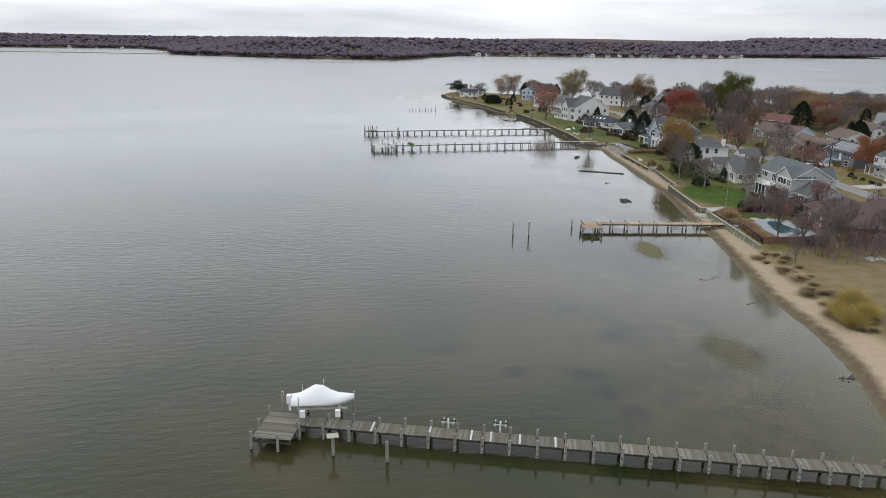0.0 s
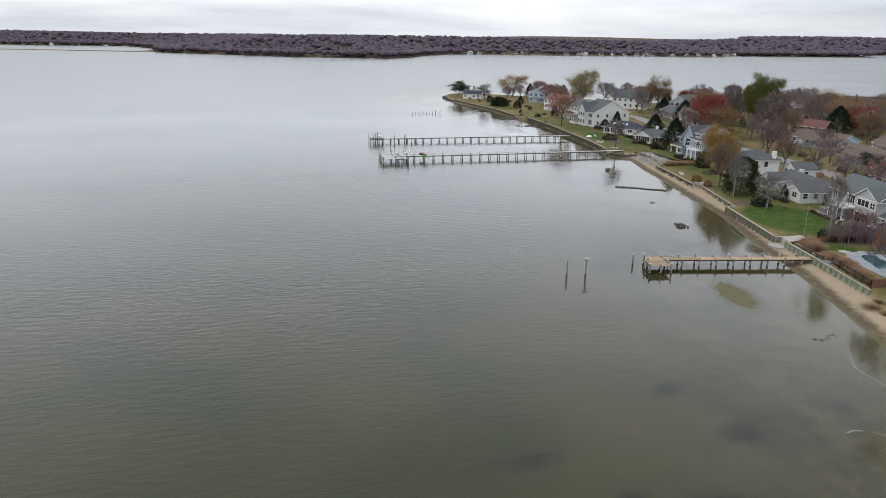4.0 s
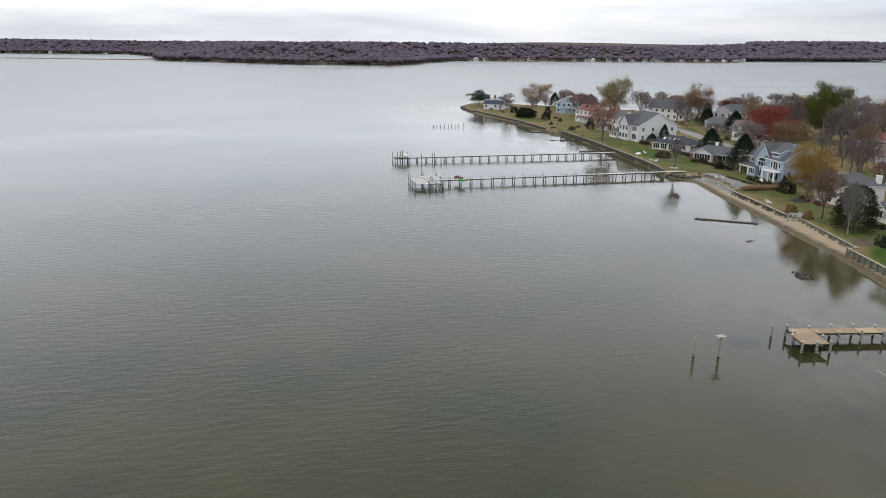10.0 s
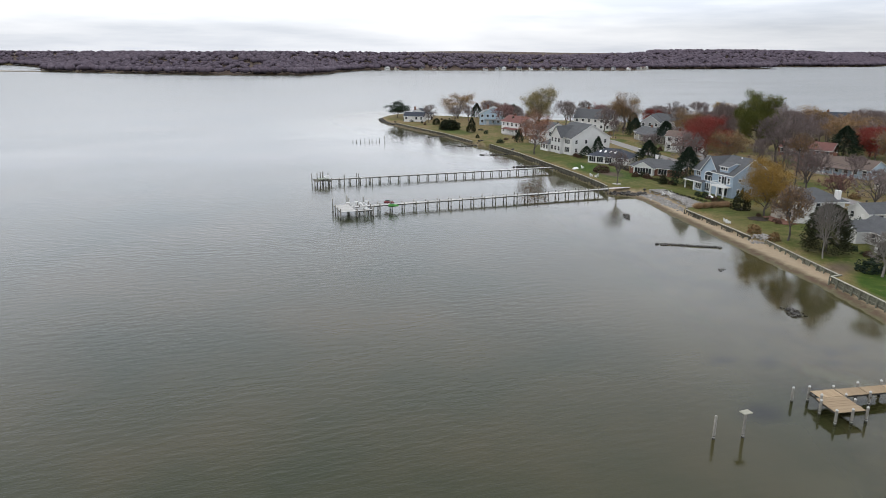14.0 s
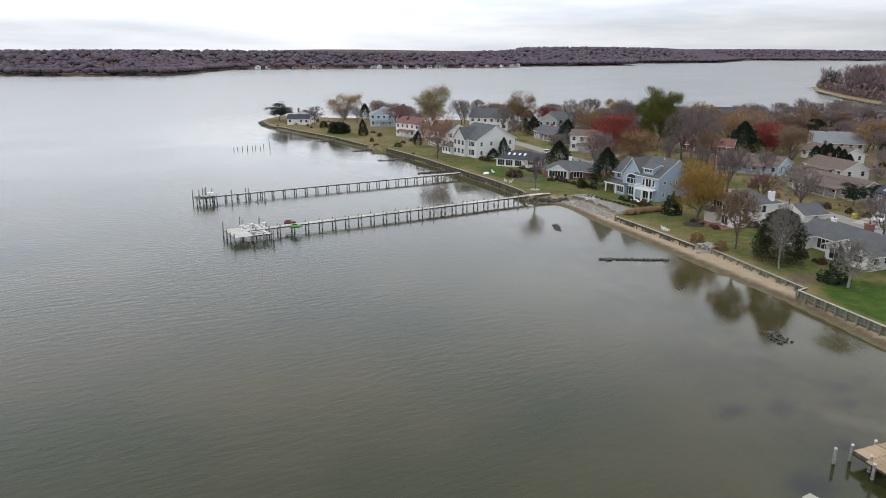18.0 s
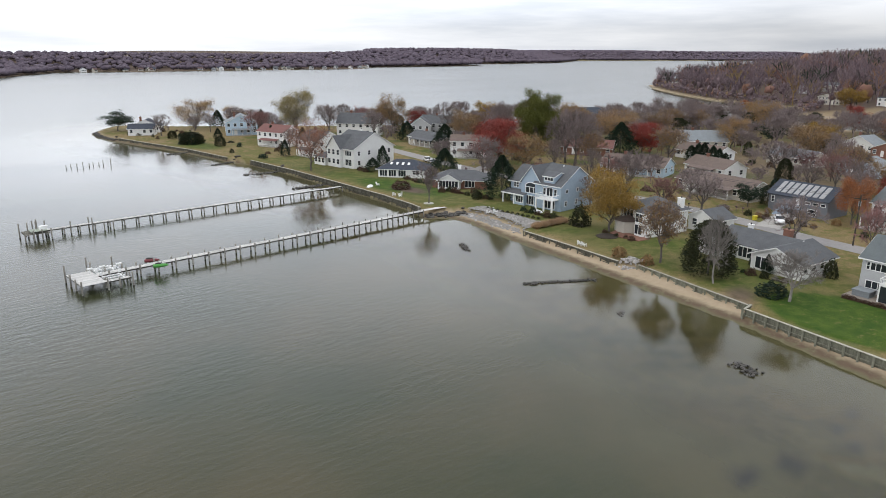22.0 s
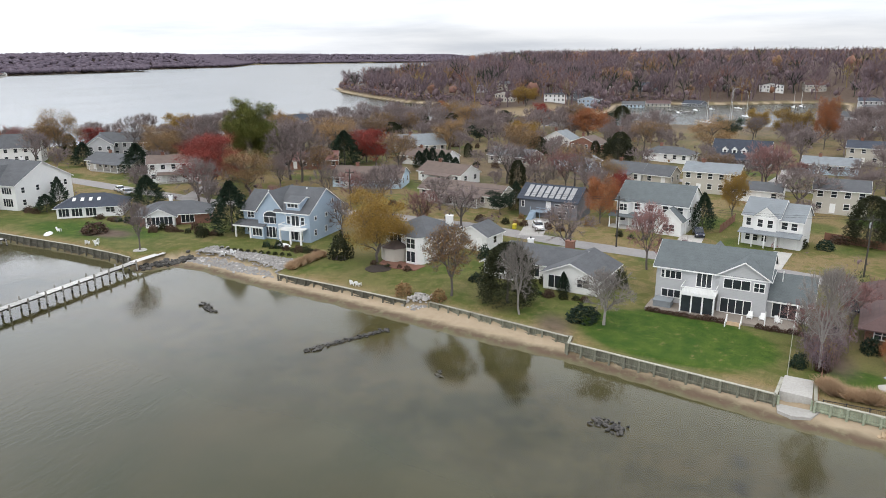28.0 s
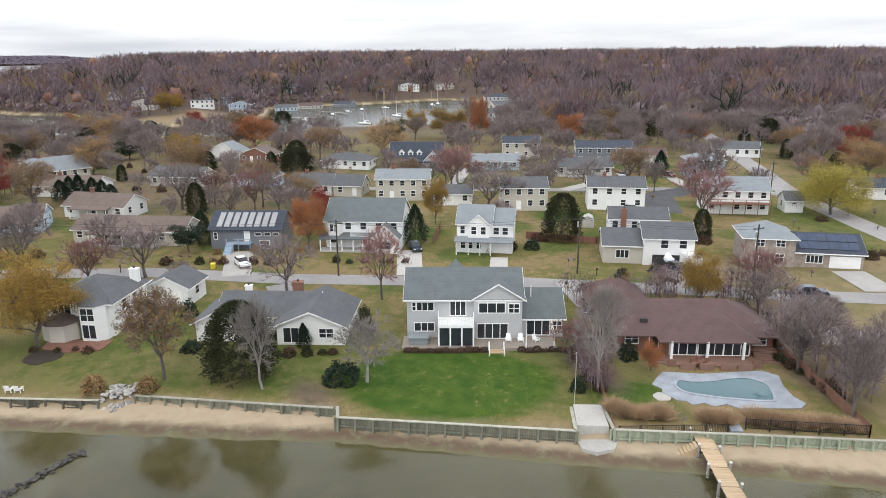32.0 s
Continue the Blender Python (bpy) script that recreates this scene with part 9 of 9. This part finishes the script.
pool_z = gz(102.5, 105)
solid("pool_terrace", Geo().prism([(108.6, 110.6), (107.0, 112.2), (105.6, 113.3), (104.4, 112.6), (103.4, 113.0), (102.4, 112.4), (101.6, 112.2), (101.2, 111.2), (100.3, 110.9), (100.5, 109.4), (99.6, 108.8), (99.9, 107.2), (98.8, 106.3), (98.4, 103.2), (97.9, 99.8), (98.8, 98.6), (100.6, 99.0), (103.0, 98.6), (105.6, 97.6), (107.2, 98.8), (107.4, 106.4)], pool_z - 0.4, pool_z + 0.07),
      PAVING, Matrix(), "pale stone paving round the swimming pool", "terrace", kind="structure")
pl = thing("swimming_pool", Matrix(), "turquoise swimming pool with stone edge", "pool")
shape = [(106.1, 109.8), (105.5, 108.2), (105.4, 105.8), (105.7, 103.6), (105.6, 101.8), (104.6, 100.7), (103.2, 100.3), (100.2, 101.4), (99.9, 102.6), (100.7, 105.4), (101.9, 108.4), (103.2, 110.4), (104.8, 110.8)]
part("water_surface", Geo().prism(curve_poly(shape), pool_z - 0.3, pool_z + 0.10), POOL, pl)
cp = curve_poly(shape)
rim = Geo()
for (ax, ay), (bx, by) in zip(cp, cp[1:] + cp[:1]):
    rim.beam((ax, ay, pool_z + 0.11), (bx, by, pool_z + 0.11), 0.3, 0.1)
part("coping", rim, PAVING, pl)
solid("path", Geo().prism([(98.6, 108.6), (94.6, 109.6), (94.4, 108.4), (98.4, 107.4)], pool_z - 0.6, pool_z + 0.05), PAVING, Matrix(), "narrow paved path to the pier", "path", kind="structure")


def rail_fence(line, h, material, label, solid_panel=False, step=2.4, name="fence"):
    root = thing(name, Matrix(), label, "fence")
    for (ax, ay), (bx, by) in zip(line[:-1], line[1:]):
        L = math.hypot(bx - ax, by - ay)
        n = max(1, int(round(L / step)))
        za, zb = gz(ax, ay), gz(bx, by)
        for i in range(n + 1):
            t = i / n
            x, y, z = ax + (bx - ax) * t, ay + (by - ay) * t, za + (zb - za) * t
            part("post", Geo().box(x - 0.05, x + 0.05, y - 0.05, y + 0.05, z - 0.2, z + h + 0.1), material, root)
        if solid_panel:
            for i in range(n):
                s, e = i / n, (i + 1) / n
                g, u0, u1 = Geo(), s, e
                g.beam((ax + (bx - ax) * u0, ay + (by - ay) * u0, za + (zb - za) * u0 + h / 2), (ax + (bx - ax) * u1, ay + (by - ay) * u1, za + (zb - za) * u1 + h / 2), 0.03, h)
                part("panel", g, material, root)
        else:
            for hz in (0.15, h):
                part("rail", Geo().beam((ax, ay, za + hz), (bx, by, zb + hz), 0.05, 0.06), material, root)
            g = Geo()
            m = int(L / 0.16)
            for j in range(m):
                t = (j + 0.5) / m
                x, y, z = ax + (bx - ax) * t, ay + (by - ay) * t, za + (zb - za) * t
                g.box(x - 0.014, x + 0.014, y - 0.014, y + 0.014, z + 0.1, z + h)
            tagged(part("infill", g, material, root), kind="stuff")
    return root


rail_fence([(105.2, 119.6), (97.4, 120.9)], 1.2, FENCE_WOOD, "low red-brown wooden fence beside the ramp", True)
rail_fence([(97.2, 120.4), (94.9, 109.8)], 1.15, IRON, "thin black iron fence behind the bulkhead")
rail_fence([(94.9, 107.9), (91.9, 96.4)], 1.15, IRON, "thin black iron fence behind the bulkhead")
rail_fence([(91.9, 96.4), (104, 94.6), (118, 92.6)], 1.3, FENCE_WOOD, "red-brown plank fence between the gardens", True)
rail_fence([(182, 128.5), (170, 131.5)], 1.7, FENCE_WOOD, "brown plank fence by the driveway", True)
rail_fence([(172, 112), (166, 99), (176, 92)], 1.5, FENCE_WOOD, "brown plank fence behind the lawn", True)
rail_fence([(160, 32), (152, 10), (144, -20)], 1.1, BEAM, "dark wooden posts along the field", False, 2.0)


# ---- garden things ----
def chair(m):
    root = thing("garden_chair", m, "white wooden garden chair", "chair", "white garden chairs")
    part("seat", Geo().box(-0.3, 0.3, -0.3, 0.28, 0.32, 0.38), WHITE, root)
    part("backrest", Geo().add([(-0.32, 0.25, 0.3), (0.32, 0.25, 0.3), (0.28, 0.55, 1.05), (-0.28, 0.55, 1.05), (-0.32, 0.3, 0.28), (0.32, 0.3, 0.28), (0.28, 0.6, 1.03), (-0.28, 0.6, 1.03)],
                               [(0, 1, 2, 3), (7, 6, 5, 4), (0, 4, 5, 1), (1, 5, 6, 2), (2, 6, 7, 3), (3, 7, 4, 0)]), WHITE, root)
    for x in (-0.34, 0.34):
        part("armrest", Geo().box(x - 0.07, x + 0.07, -0.38, 0.35, 0.55, 0.6), WHITE, root)
        for y in (-0.32, 0.24):
            part("leg", Geo().box(x - 0.04, x + 0.04, y - 0.04, y + 0.04, 0, 0.56), WHITE, root)
    return root


first = None
for x, y, a in ((122.6, 219.2, 100), (123.2, 217.4, 95), (114.4, 187.0, 80), (114.2, 185.9, 80), (118.8, 246.9, 60), (118.7, 249.2, 120), (120.2, 248.3, 170), (119.6, 127.2, -100), (119.4, 125.6, -100), (119.0, 123.6, -60),
                (124.4, 263.4, 20)):
    z = gz(x, y) + (0.02 if x > 119.9 or y > 130 else 0.35)
    m = pose(x, y, gz(x, y) if not 120 < y < 130 else gz(120.9, 130) + 0.15, 0, 0, a)
    if first is None:
        first = chair(m)
    else:
        copy_thing(first, m)


def upturned(m, label):
    root = thing("covered_dinghy", m, label, "boat", "boats")
    secs = []
    for i in range(7):
        t = i / 6
        w = 0.75 * math.sin(math.pi * (0.1 + 0.8 * t)) ** 0.6
        secs.append([(-1.5 + 3 * t, w * math.cos(math.pi * j / 6), 0.05 + 0.55 * math.sin(math.pi * j / 6) * w / 0.75) for j in range(7)])
    lofted(secs, WHITE_COVER, "hull", root, close=False)


upturned(pose(131.0, 211.2, gz(131, 211.2), 0, 0, 80), "white covered dinghy on the lawn by the blue house")
upturned(pose(121.8, 263.5, gz(121.8, 263.5), 0, 0, 30), "white upturned dinghy on the lawn")
for x, y, rx in ((124.0, 187.2, 2.3), (127.4, 196.6, 1.6), (119.0, 236.0, 1.3), (102.6, 113.4, 1.0)):
    z = gz(x, y)
    disc = Geo().prism([(x + rx * (1 + 0.08 * math.sin(5 * t + x)) * math.cos(t), y + rx * (1 + 0.06 * math.sin(3 * t)) * math.sin(t)) for t in [2 * math.pi * j / 22 for j in range(22)]], z - 0.3, z + 0.06)
    solid("mulch_bed", disc, MULCH if y > 130 and y < 200 else CONCRETE, Matrix(), "round bed at the foot of a tree", "garden bed")


# ---- driveways and cars ----
for line, w, mat, lab in (([(150.5, 137.8), (166, 136.6)], 4.6, CONCRETE, "pale concrete driveway"), ([(147.0, 123.0), (159.0, 120.3)], 3.2, CONCRETE, "pale concrete driveway"), ([(138.5, 95), (148.5, 90.2)], 3.6, CONCRETE, "pale concrete driveway"),
                          ([(130.5, 64.4), (141.2, 62.6)], 5.6, CONCRETE, "pale concrete driveway"), ([(154.5, 167.6), (170, 169.2)], 5.0, CONCRETE, "pale driveway"), ([(217, 50), (208, 68), (190, 73.5)], 8.0, ASPHALT_DARK, "dark asphalt yard"),
                          ([(117, 60), (112, 78), (118, 88)], 7, ASPHALT, "grey driveway by the brown house"), ([(163, 262), (180, 268), (186, 300)], 4.0, ASPHALT, "grey lane between the lawns"), ([(227, 120), (252, 113), (262, 112)], 4.0, CONCRETE, "pale driveway"),
                          ([(219, 90), (236, 66.5)], 4.0, CONCRETE, "pale driveway"), ([(216, 55), (234, 52.8)], 3.6, CONCRETE, "pale driveway"), ([(148.5, 160), (139, 157)], 4.0, ASPHALT, "grey driveway by the white ranch house"),
                          ([(142.5, 112), (131, 112)], 4.2, ASPHALT, "grey driveway by the brown house")):
    strip("driveway", line, w, mat, lab, "driveway", 0.08)


def car(m, paint, label, van=False):
    """A parked car, front towards +x."""
    root = thing("car", m, label, "car", "parked cars")
    side = [(-2.2, 0.35), (2.2, 0.35), (2.25, 0.7), (1.9, 0.9), (1.05, 0.98), (-2.1, 1.0), (-2.28, 0.7)]
    cabin = [(0.95, 0.96), (0.25, 1.5), (-1.5, 1.52), (-2.1, 1.0)] if not van else [(1.2, 0.95), (0.8, 1.85), (-2.15, 1.9), (-2.2, 0.95)]
    for name, prof, w, mat in (("body", side, 0.92, paint), ("cabin", cabin, 0.8, GLASS)):
        n = len(prof)
        g = Geo().add([(x, -w, z) for x, z in prof] + [(x, w, z) for x, z in prof], [tuple(range(n)), tuple(range(2 * n - 1, n - 1, -1))] + [(i, n + i, n + (i + 1) % n, (i + 1) % n) for i in range(n)])
        part(name, g, mat, root)
    top = cabin[1:3]
    part("roof", Geo().box(top[1][0] + 0.1, top[0][0] - 0.05, -0.76, 0.76, top[0][1] - 0.02, top[0][1] + 0.05), paint, root)
    for x in (-1.4, 1.4):
        for y in (-0.85, 0.85):
            wh = part("wheel", Geo().tube((x, y - 0.11, 0.33), (x, y + 0.11, 0.33), 0.33, 0.33, 12), DARKM, root)
            part("rim", Geo().tube((x, y - 0.12, 0.33), (x, y + 0.12, 0.33), 0.19, 0.19, 10), STEEL, wh)
    for y in (-0.65, 0.65):
        part("headlight", Geo().box(2.16, 2.27, y - 0.18, y + 0.18, 0.62, 0.76), PILE_CAP, root)
        part("tail_light", Geo().box(-2.29, -2.2, y - 0.18, y + 0.18, 0.68, 0.84), REDP, root)
    return root


for x, y, a, paint, lab, van in ((160.4, 167.4, 205, CAR_WHITE, "white hatchback parked on the driveway", False), (130.6, 76.4, -108, CAR_DARK, "dark blue estate car on the street", False), (166.0, 135.5, 190, CAR_DARK, "black car on the driveway", False),
                                 (146.0, 91.4, 190, CAR_DARK, "dark pickup car on the driveway", False), (192.5, 80.8, 260, CAR_SILVER, "silver car beside the white house", False), (235.4, 67.0, 190, CAR_WHITE, "white car on the far driveway", False),
                                 (233.6, 53.0, 190, REDP, "red and white car on the far driveway", False), (158.6, 240.5, 100, CAR_DARK, "dark car parked behind the houses", False), (161, 281, 60, CAR_SILVER, "silver car parked by the white house", False),
                                 (163.5, 286, 60, CAR_WHITE, "white car parked by the white house", False), (129.0, 113.2, 170, CAR_DARK, "black car behind the brown house", False), (138.0, 157.4, 20, CAR_DARK, "dark car behind the white ranch house", False)):
    car(pose(x, y, gz(x, y) + 0.1, 0, 0, a), paint, lab, van)
tr = thing("box_trailer", pose(147.6, 88.2, gz(147.6, 88.2) + 0.1, 0, 0, 190), "white box trailer on the driveway", "trailer")
part("box", Geo().box(-1.9, 1.9, -1.0, 1.0, 0.5, 2.5), WHITE, tr)
for y in (-1.0, 1.0):
    part("wheel", Geo().tube((0, y - 0.1, 0.35), (0, y + 0.1, 0.35), 0.35, 0.35, 12), DARKM, tr)
boat(pose(150.2, 91.5, gz(150.2, 91.5) + 0.5, 0, 0, 190), 4.6, "white covered boat on a trailer before the garage", True)

# bins, posts and poles
bn = thing("yellow_bin", pose(159.6, 172.4, gz(159.6, 172.4)), "yellow plastic toy or bin by the street", "bin")
part("body", Geo().box(-0.5, 0.5, -0.35, 0.35, 0, 0.75), YELLOW, bn)
part("lid", Geo().box(-0.55, 0.55, -0.4, 0.4, 0.75, 0.95), YELLOW, bn)
for x, y in ((165.2, 198.3), (159.5, 188.2), (148, 128), (145.8, 106)):
    mb = thing("mailbox", pose(x, y, gz(x, y)), "dark mailbox on a post by the street", "mailbox", "mailboxes")
    part("post", Geo().box(-0.06, 0.06, -0.06, 0.06, 0, 1.15), BEAM, mb)
    part("box", Geo().box(-0.25, 0.25, -0.12, 0.12, 1.1, 1.4), DARKM, mb)
tank = thing("garden_shed", pose(180.4, 96.0, gz(180.4, 96), 0, 0, 70), "pale rounded garden shed", "shed")
part("wall", Geo().add([(-1.3, yy, 0) for yy in (-1.5, 1.5)] + [(1.3, yy, 0) for yy in (-1.5, 1.5)] + [(1.3 * math.cos(t), yy, 1.3 + 1.3 * math.sin(t)) for t in (0, 0.8, 1.57, 2.35, 3.1416) for yy in (-1.5, 1.5)],
                       [(2, 3, 5, 4), (4, 5, 7, 6), (6, 7, 9, 8), (8, 9, 11, 10), (10, 11, 13, 12), (12, 13, 1, 0), (0, 2, 4, 6, 8, 10, 12), (13, 11, 9, 7, 5, 3, 1)]), CONCRETE, tank)
POLES = [(147.4, 108.9, 10.5), (152, 150, 10), (138, 82, 10), (226.6, 65.4, 10), (230.9, 117.5, 10.5), (241, 20, 10), (205, 38, 9), (163.5, 214, 10), (169, 262, 9)]
for x, y, h in POLES:
    up_ = thing("utility_pole", pose(x, y, gz(x, y), 0, 0, 15), "brown wooden utility pole with crossarm", "pole", "utility poles")
    part("pole", Geo().tube((0, 0, -0.2), (0, 0, h), 0.16, 0.11, 8), BEAM, up_)
    part("crossarm", Geo().box(-0.06, 0.06, -1.1, 1.1, h - 0.8, h - 0.66), BEAM, up_)
    part("transformer", Geo().tube((0.3, 0, h - 2.2), (0.3, 0, h - 1.3), 0.24, 0.24, 10), STEEL, up_)
    for yy in (-0.95, 0.0, 0.95):
        part("insulator", Geo().tube((0, yy, h - 0.66), (0, yy, h - 0.5), 0.05, 0.04, 6), DARKM, up_)


def wire(a, b, sag, label):
    g, pts = Geo(), []
    for i in range(11):
        t = i / 10
        pts.append(Vector(a).lerp(Vector(b), t) - Vector((0, 0, sag * 4 * t * (1 - t))))
    r = 0.022
    g.add([(p.x + dx * r, p.y, p.z + dz * r) for p in pts for dx, dz in ((1, 0), (0, 1), (-1, 0), (0, -1))],
          [(4 * i + k, 4 * i + (k + 1) % 4, 4 * i + 4 + (k + 1) % 4, 4 * i + 4 + k) for i in range(10) for k in range(4)])
    solid("power_line", g, DARKM, Matrix(), label, "cable", "power lines")


for (ax, ay, ah), (bx, by, bh) in ((POLES[2], POLES[0]), (POLES[0], POLES[1]), (POLES[1], POLES[7]), (POLES[7], POLES[8])):
    for o in (-0.9, 0.9):
        wire((ax + o, ay, gz(ax, ay) + ah - 0.5), (bx + o, by, gz(bx, by) + bh - 0.5), 0.9, "thin dark overhead power line")

# garden steps and table things on the terrace of the brown house
for x, y in ((109.2, 106.4), (108.8, 104.6), (109.4, 105.5)):
    s = thing("patio_seat", pose(x, y, gz(109, 105) + 0.25, 0, 0, 20), "brown wicker patio seat on the deck", "chair", "patio seats")
    part("seat", Geo().box(-0.4, 0.4, -0.4, 0.4, 0.15, 0.45), FENCE_WOOD, s)
    part("backrest", Geo().box(0.3, 0.42, -0.4, 0.4, 0.45, 0.95), FENCE_WOOD, s)
# fire place ring and lawn things south of the plank fence
rock_heap(105.0, 83.5, 2.0, 1.6, 0, 30, 0.6, ROCKS_PALE, "ring of pale stones on the lawn")

# ---- creek: boats and docks ----
def sailboat(x, y, a, mast, label):
    root = boat(pose(x, y, -0.2, 0, 0, a), 9, label)
    part("mast", Geo().tube((0.5, 0, 0.8), (0.5, 0, mast), 0.12, 0.08, 6), PILE_CAP, root)
    part("boom", Geo().tube((0.5, 0, 2.2), (-3.4, 0, 2.2), 0.1, 0.1, 6), WHITE, root)


sailboat(452, 140, 60, 13, "white sailing boat with bare mast in the creek")
sailboat(500, 118, 40, 14, "white sailing boat with bare mast in the creek")
sailboat(598, 84, 10, 12, "white sailing boat with bare mast in the creek")
sailboat(610, 78, 15, 12, "white sailing boat with bare mast in the creek")
for x, y, a in ((520, 160, 20), (545, 150, 30), (560, 140, 20), (480, 176, 40), (575, 122, 50), (522, 330, 10), (505, 345, 20)):
    boat(pose(x, y, -0.15, 0, 0, a), 7.5, "white motor boat moored in the creek")
for a, b in (((430, 330), (520, 345)), ((425, 318), (505, 328)), ((470, 300), (500, 360)), ((540, 168), (520, 150)), ((500, 190), (488, 168))):
    pier(a, b, 1.6, 1.0, 6.0, PLANK_PALE, 1.8, "pale dock in the creek")
bm_ = thing("lattice_mast", pose(455, 128, 0), "tall pale lattice mast by the creek", "mast")
for sx in (-0.6, 0.6):
    for sy in (-0.6, 0.6):
        part("leg", Geo().tube((sx, sy, -1), (sx * 0.3, sy * 0.3, 20), 0.1, 0.07, 5), STEEL, bm_)
for i in range(9):
    z = 1 + i * 2.1
    w = 0.6 - 0.42 * z / 20
    part("brace", Geo().tube((-w, -w, z), (w, w, z + 1.6), 0.05, 0.05, 4).tube((w, -w, z), (-w, w, z + 1.6), 0.05, 0.05, 4), STEEL, bm_)

# ---- far shore: spit, houses ----
solid("marsh_spit", Geo().prism([(-700, 1600), (-420, 1530), (-210, 1462), (-190, 1476), (-400, 1548), (-690, 1622)], -0.5, 0.9), plain("marsh_grass", (0.26, 0.21, 0.13), 0.4, 0.05, 0.95, 0.2), Matrix(), "low marsh spit far across the water", "spit", kind="structure")
random.seed(17)
FAR_PANE = Geo().box(-0.9, 0.9, -0.05, 0.02, 0, 1.5).mesh("window", GLASS)
for i in range(54):
    if i < 40:
        t = i / 39
        x = 430 + 690 * t + random.uniform(-15, 15)
        y = float(np.interp(x, [380, 629, 1039, 1145], [1520, 1504, 1480, 1590])) + random.choice((2, 6, 12, 18, 45, 70))
    elif i < 48:
        x = -760 + (i - 40) * 62
        y = float(np.interp(x, [-800, -330], [2000, 1980])) + random.uniform(2, 14)
    else:
        x = 1600 + (i - 48) * 110
        y = float(np.interp(x, [1580, 1640, 2250], [1610, 1840, 1850])) + 25
    L, dp, h = random.uniform(6, 11), random.uniform(6, 8), random.uniform(2.6, 4.8)
    r = thing("far_house", pose(x, y, gz(x, y), 0, 0, random.uniform(-25, 25)), "small pale house on the far shore", "house", "houses on the far shore")
    fb = block(r, (0, L), (0, dp), h, random.choice("xy"), 2.6, random.choice([SID_WHITE, SID_TAN, SID_TAN, SID_GREY, SID_GREY]), random.choice([ROOF_GREY, ROOF_DARK, ROOF_BROWN]), -2, 0.5, False)
    for u in (0.25, 0.5, 0.75):
        part("window", FAR_PANE, None, r).matrix_basis = place_on(fb, "f", L * u, 1.2)
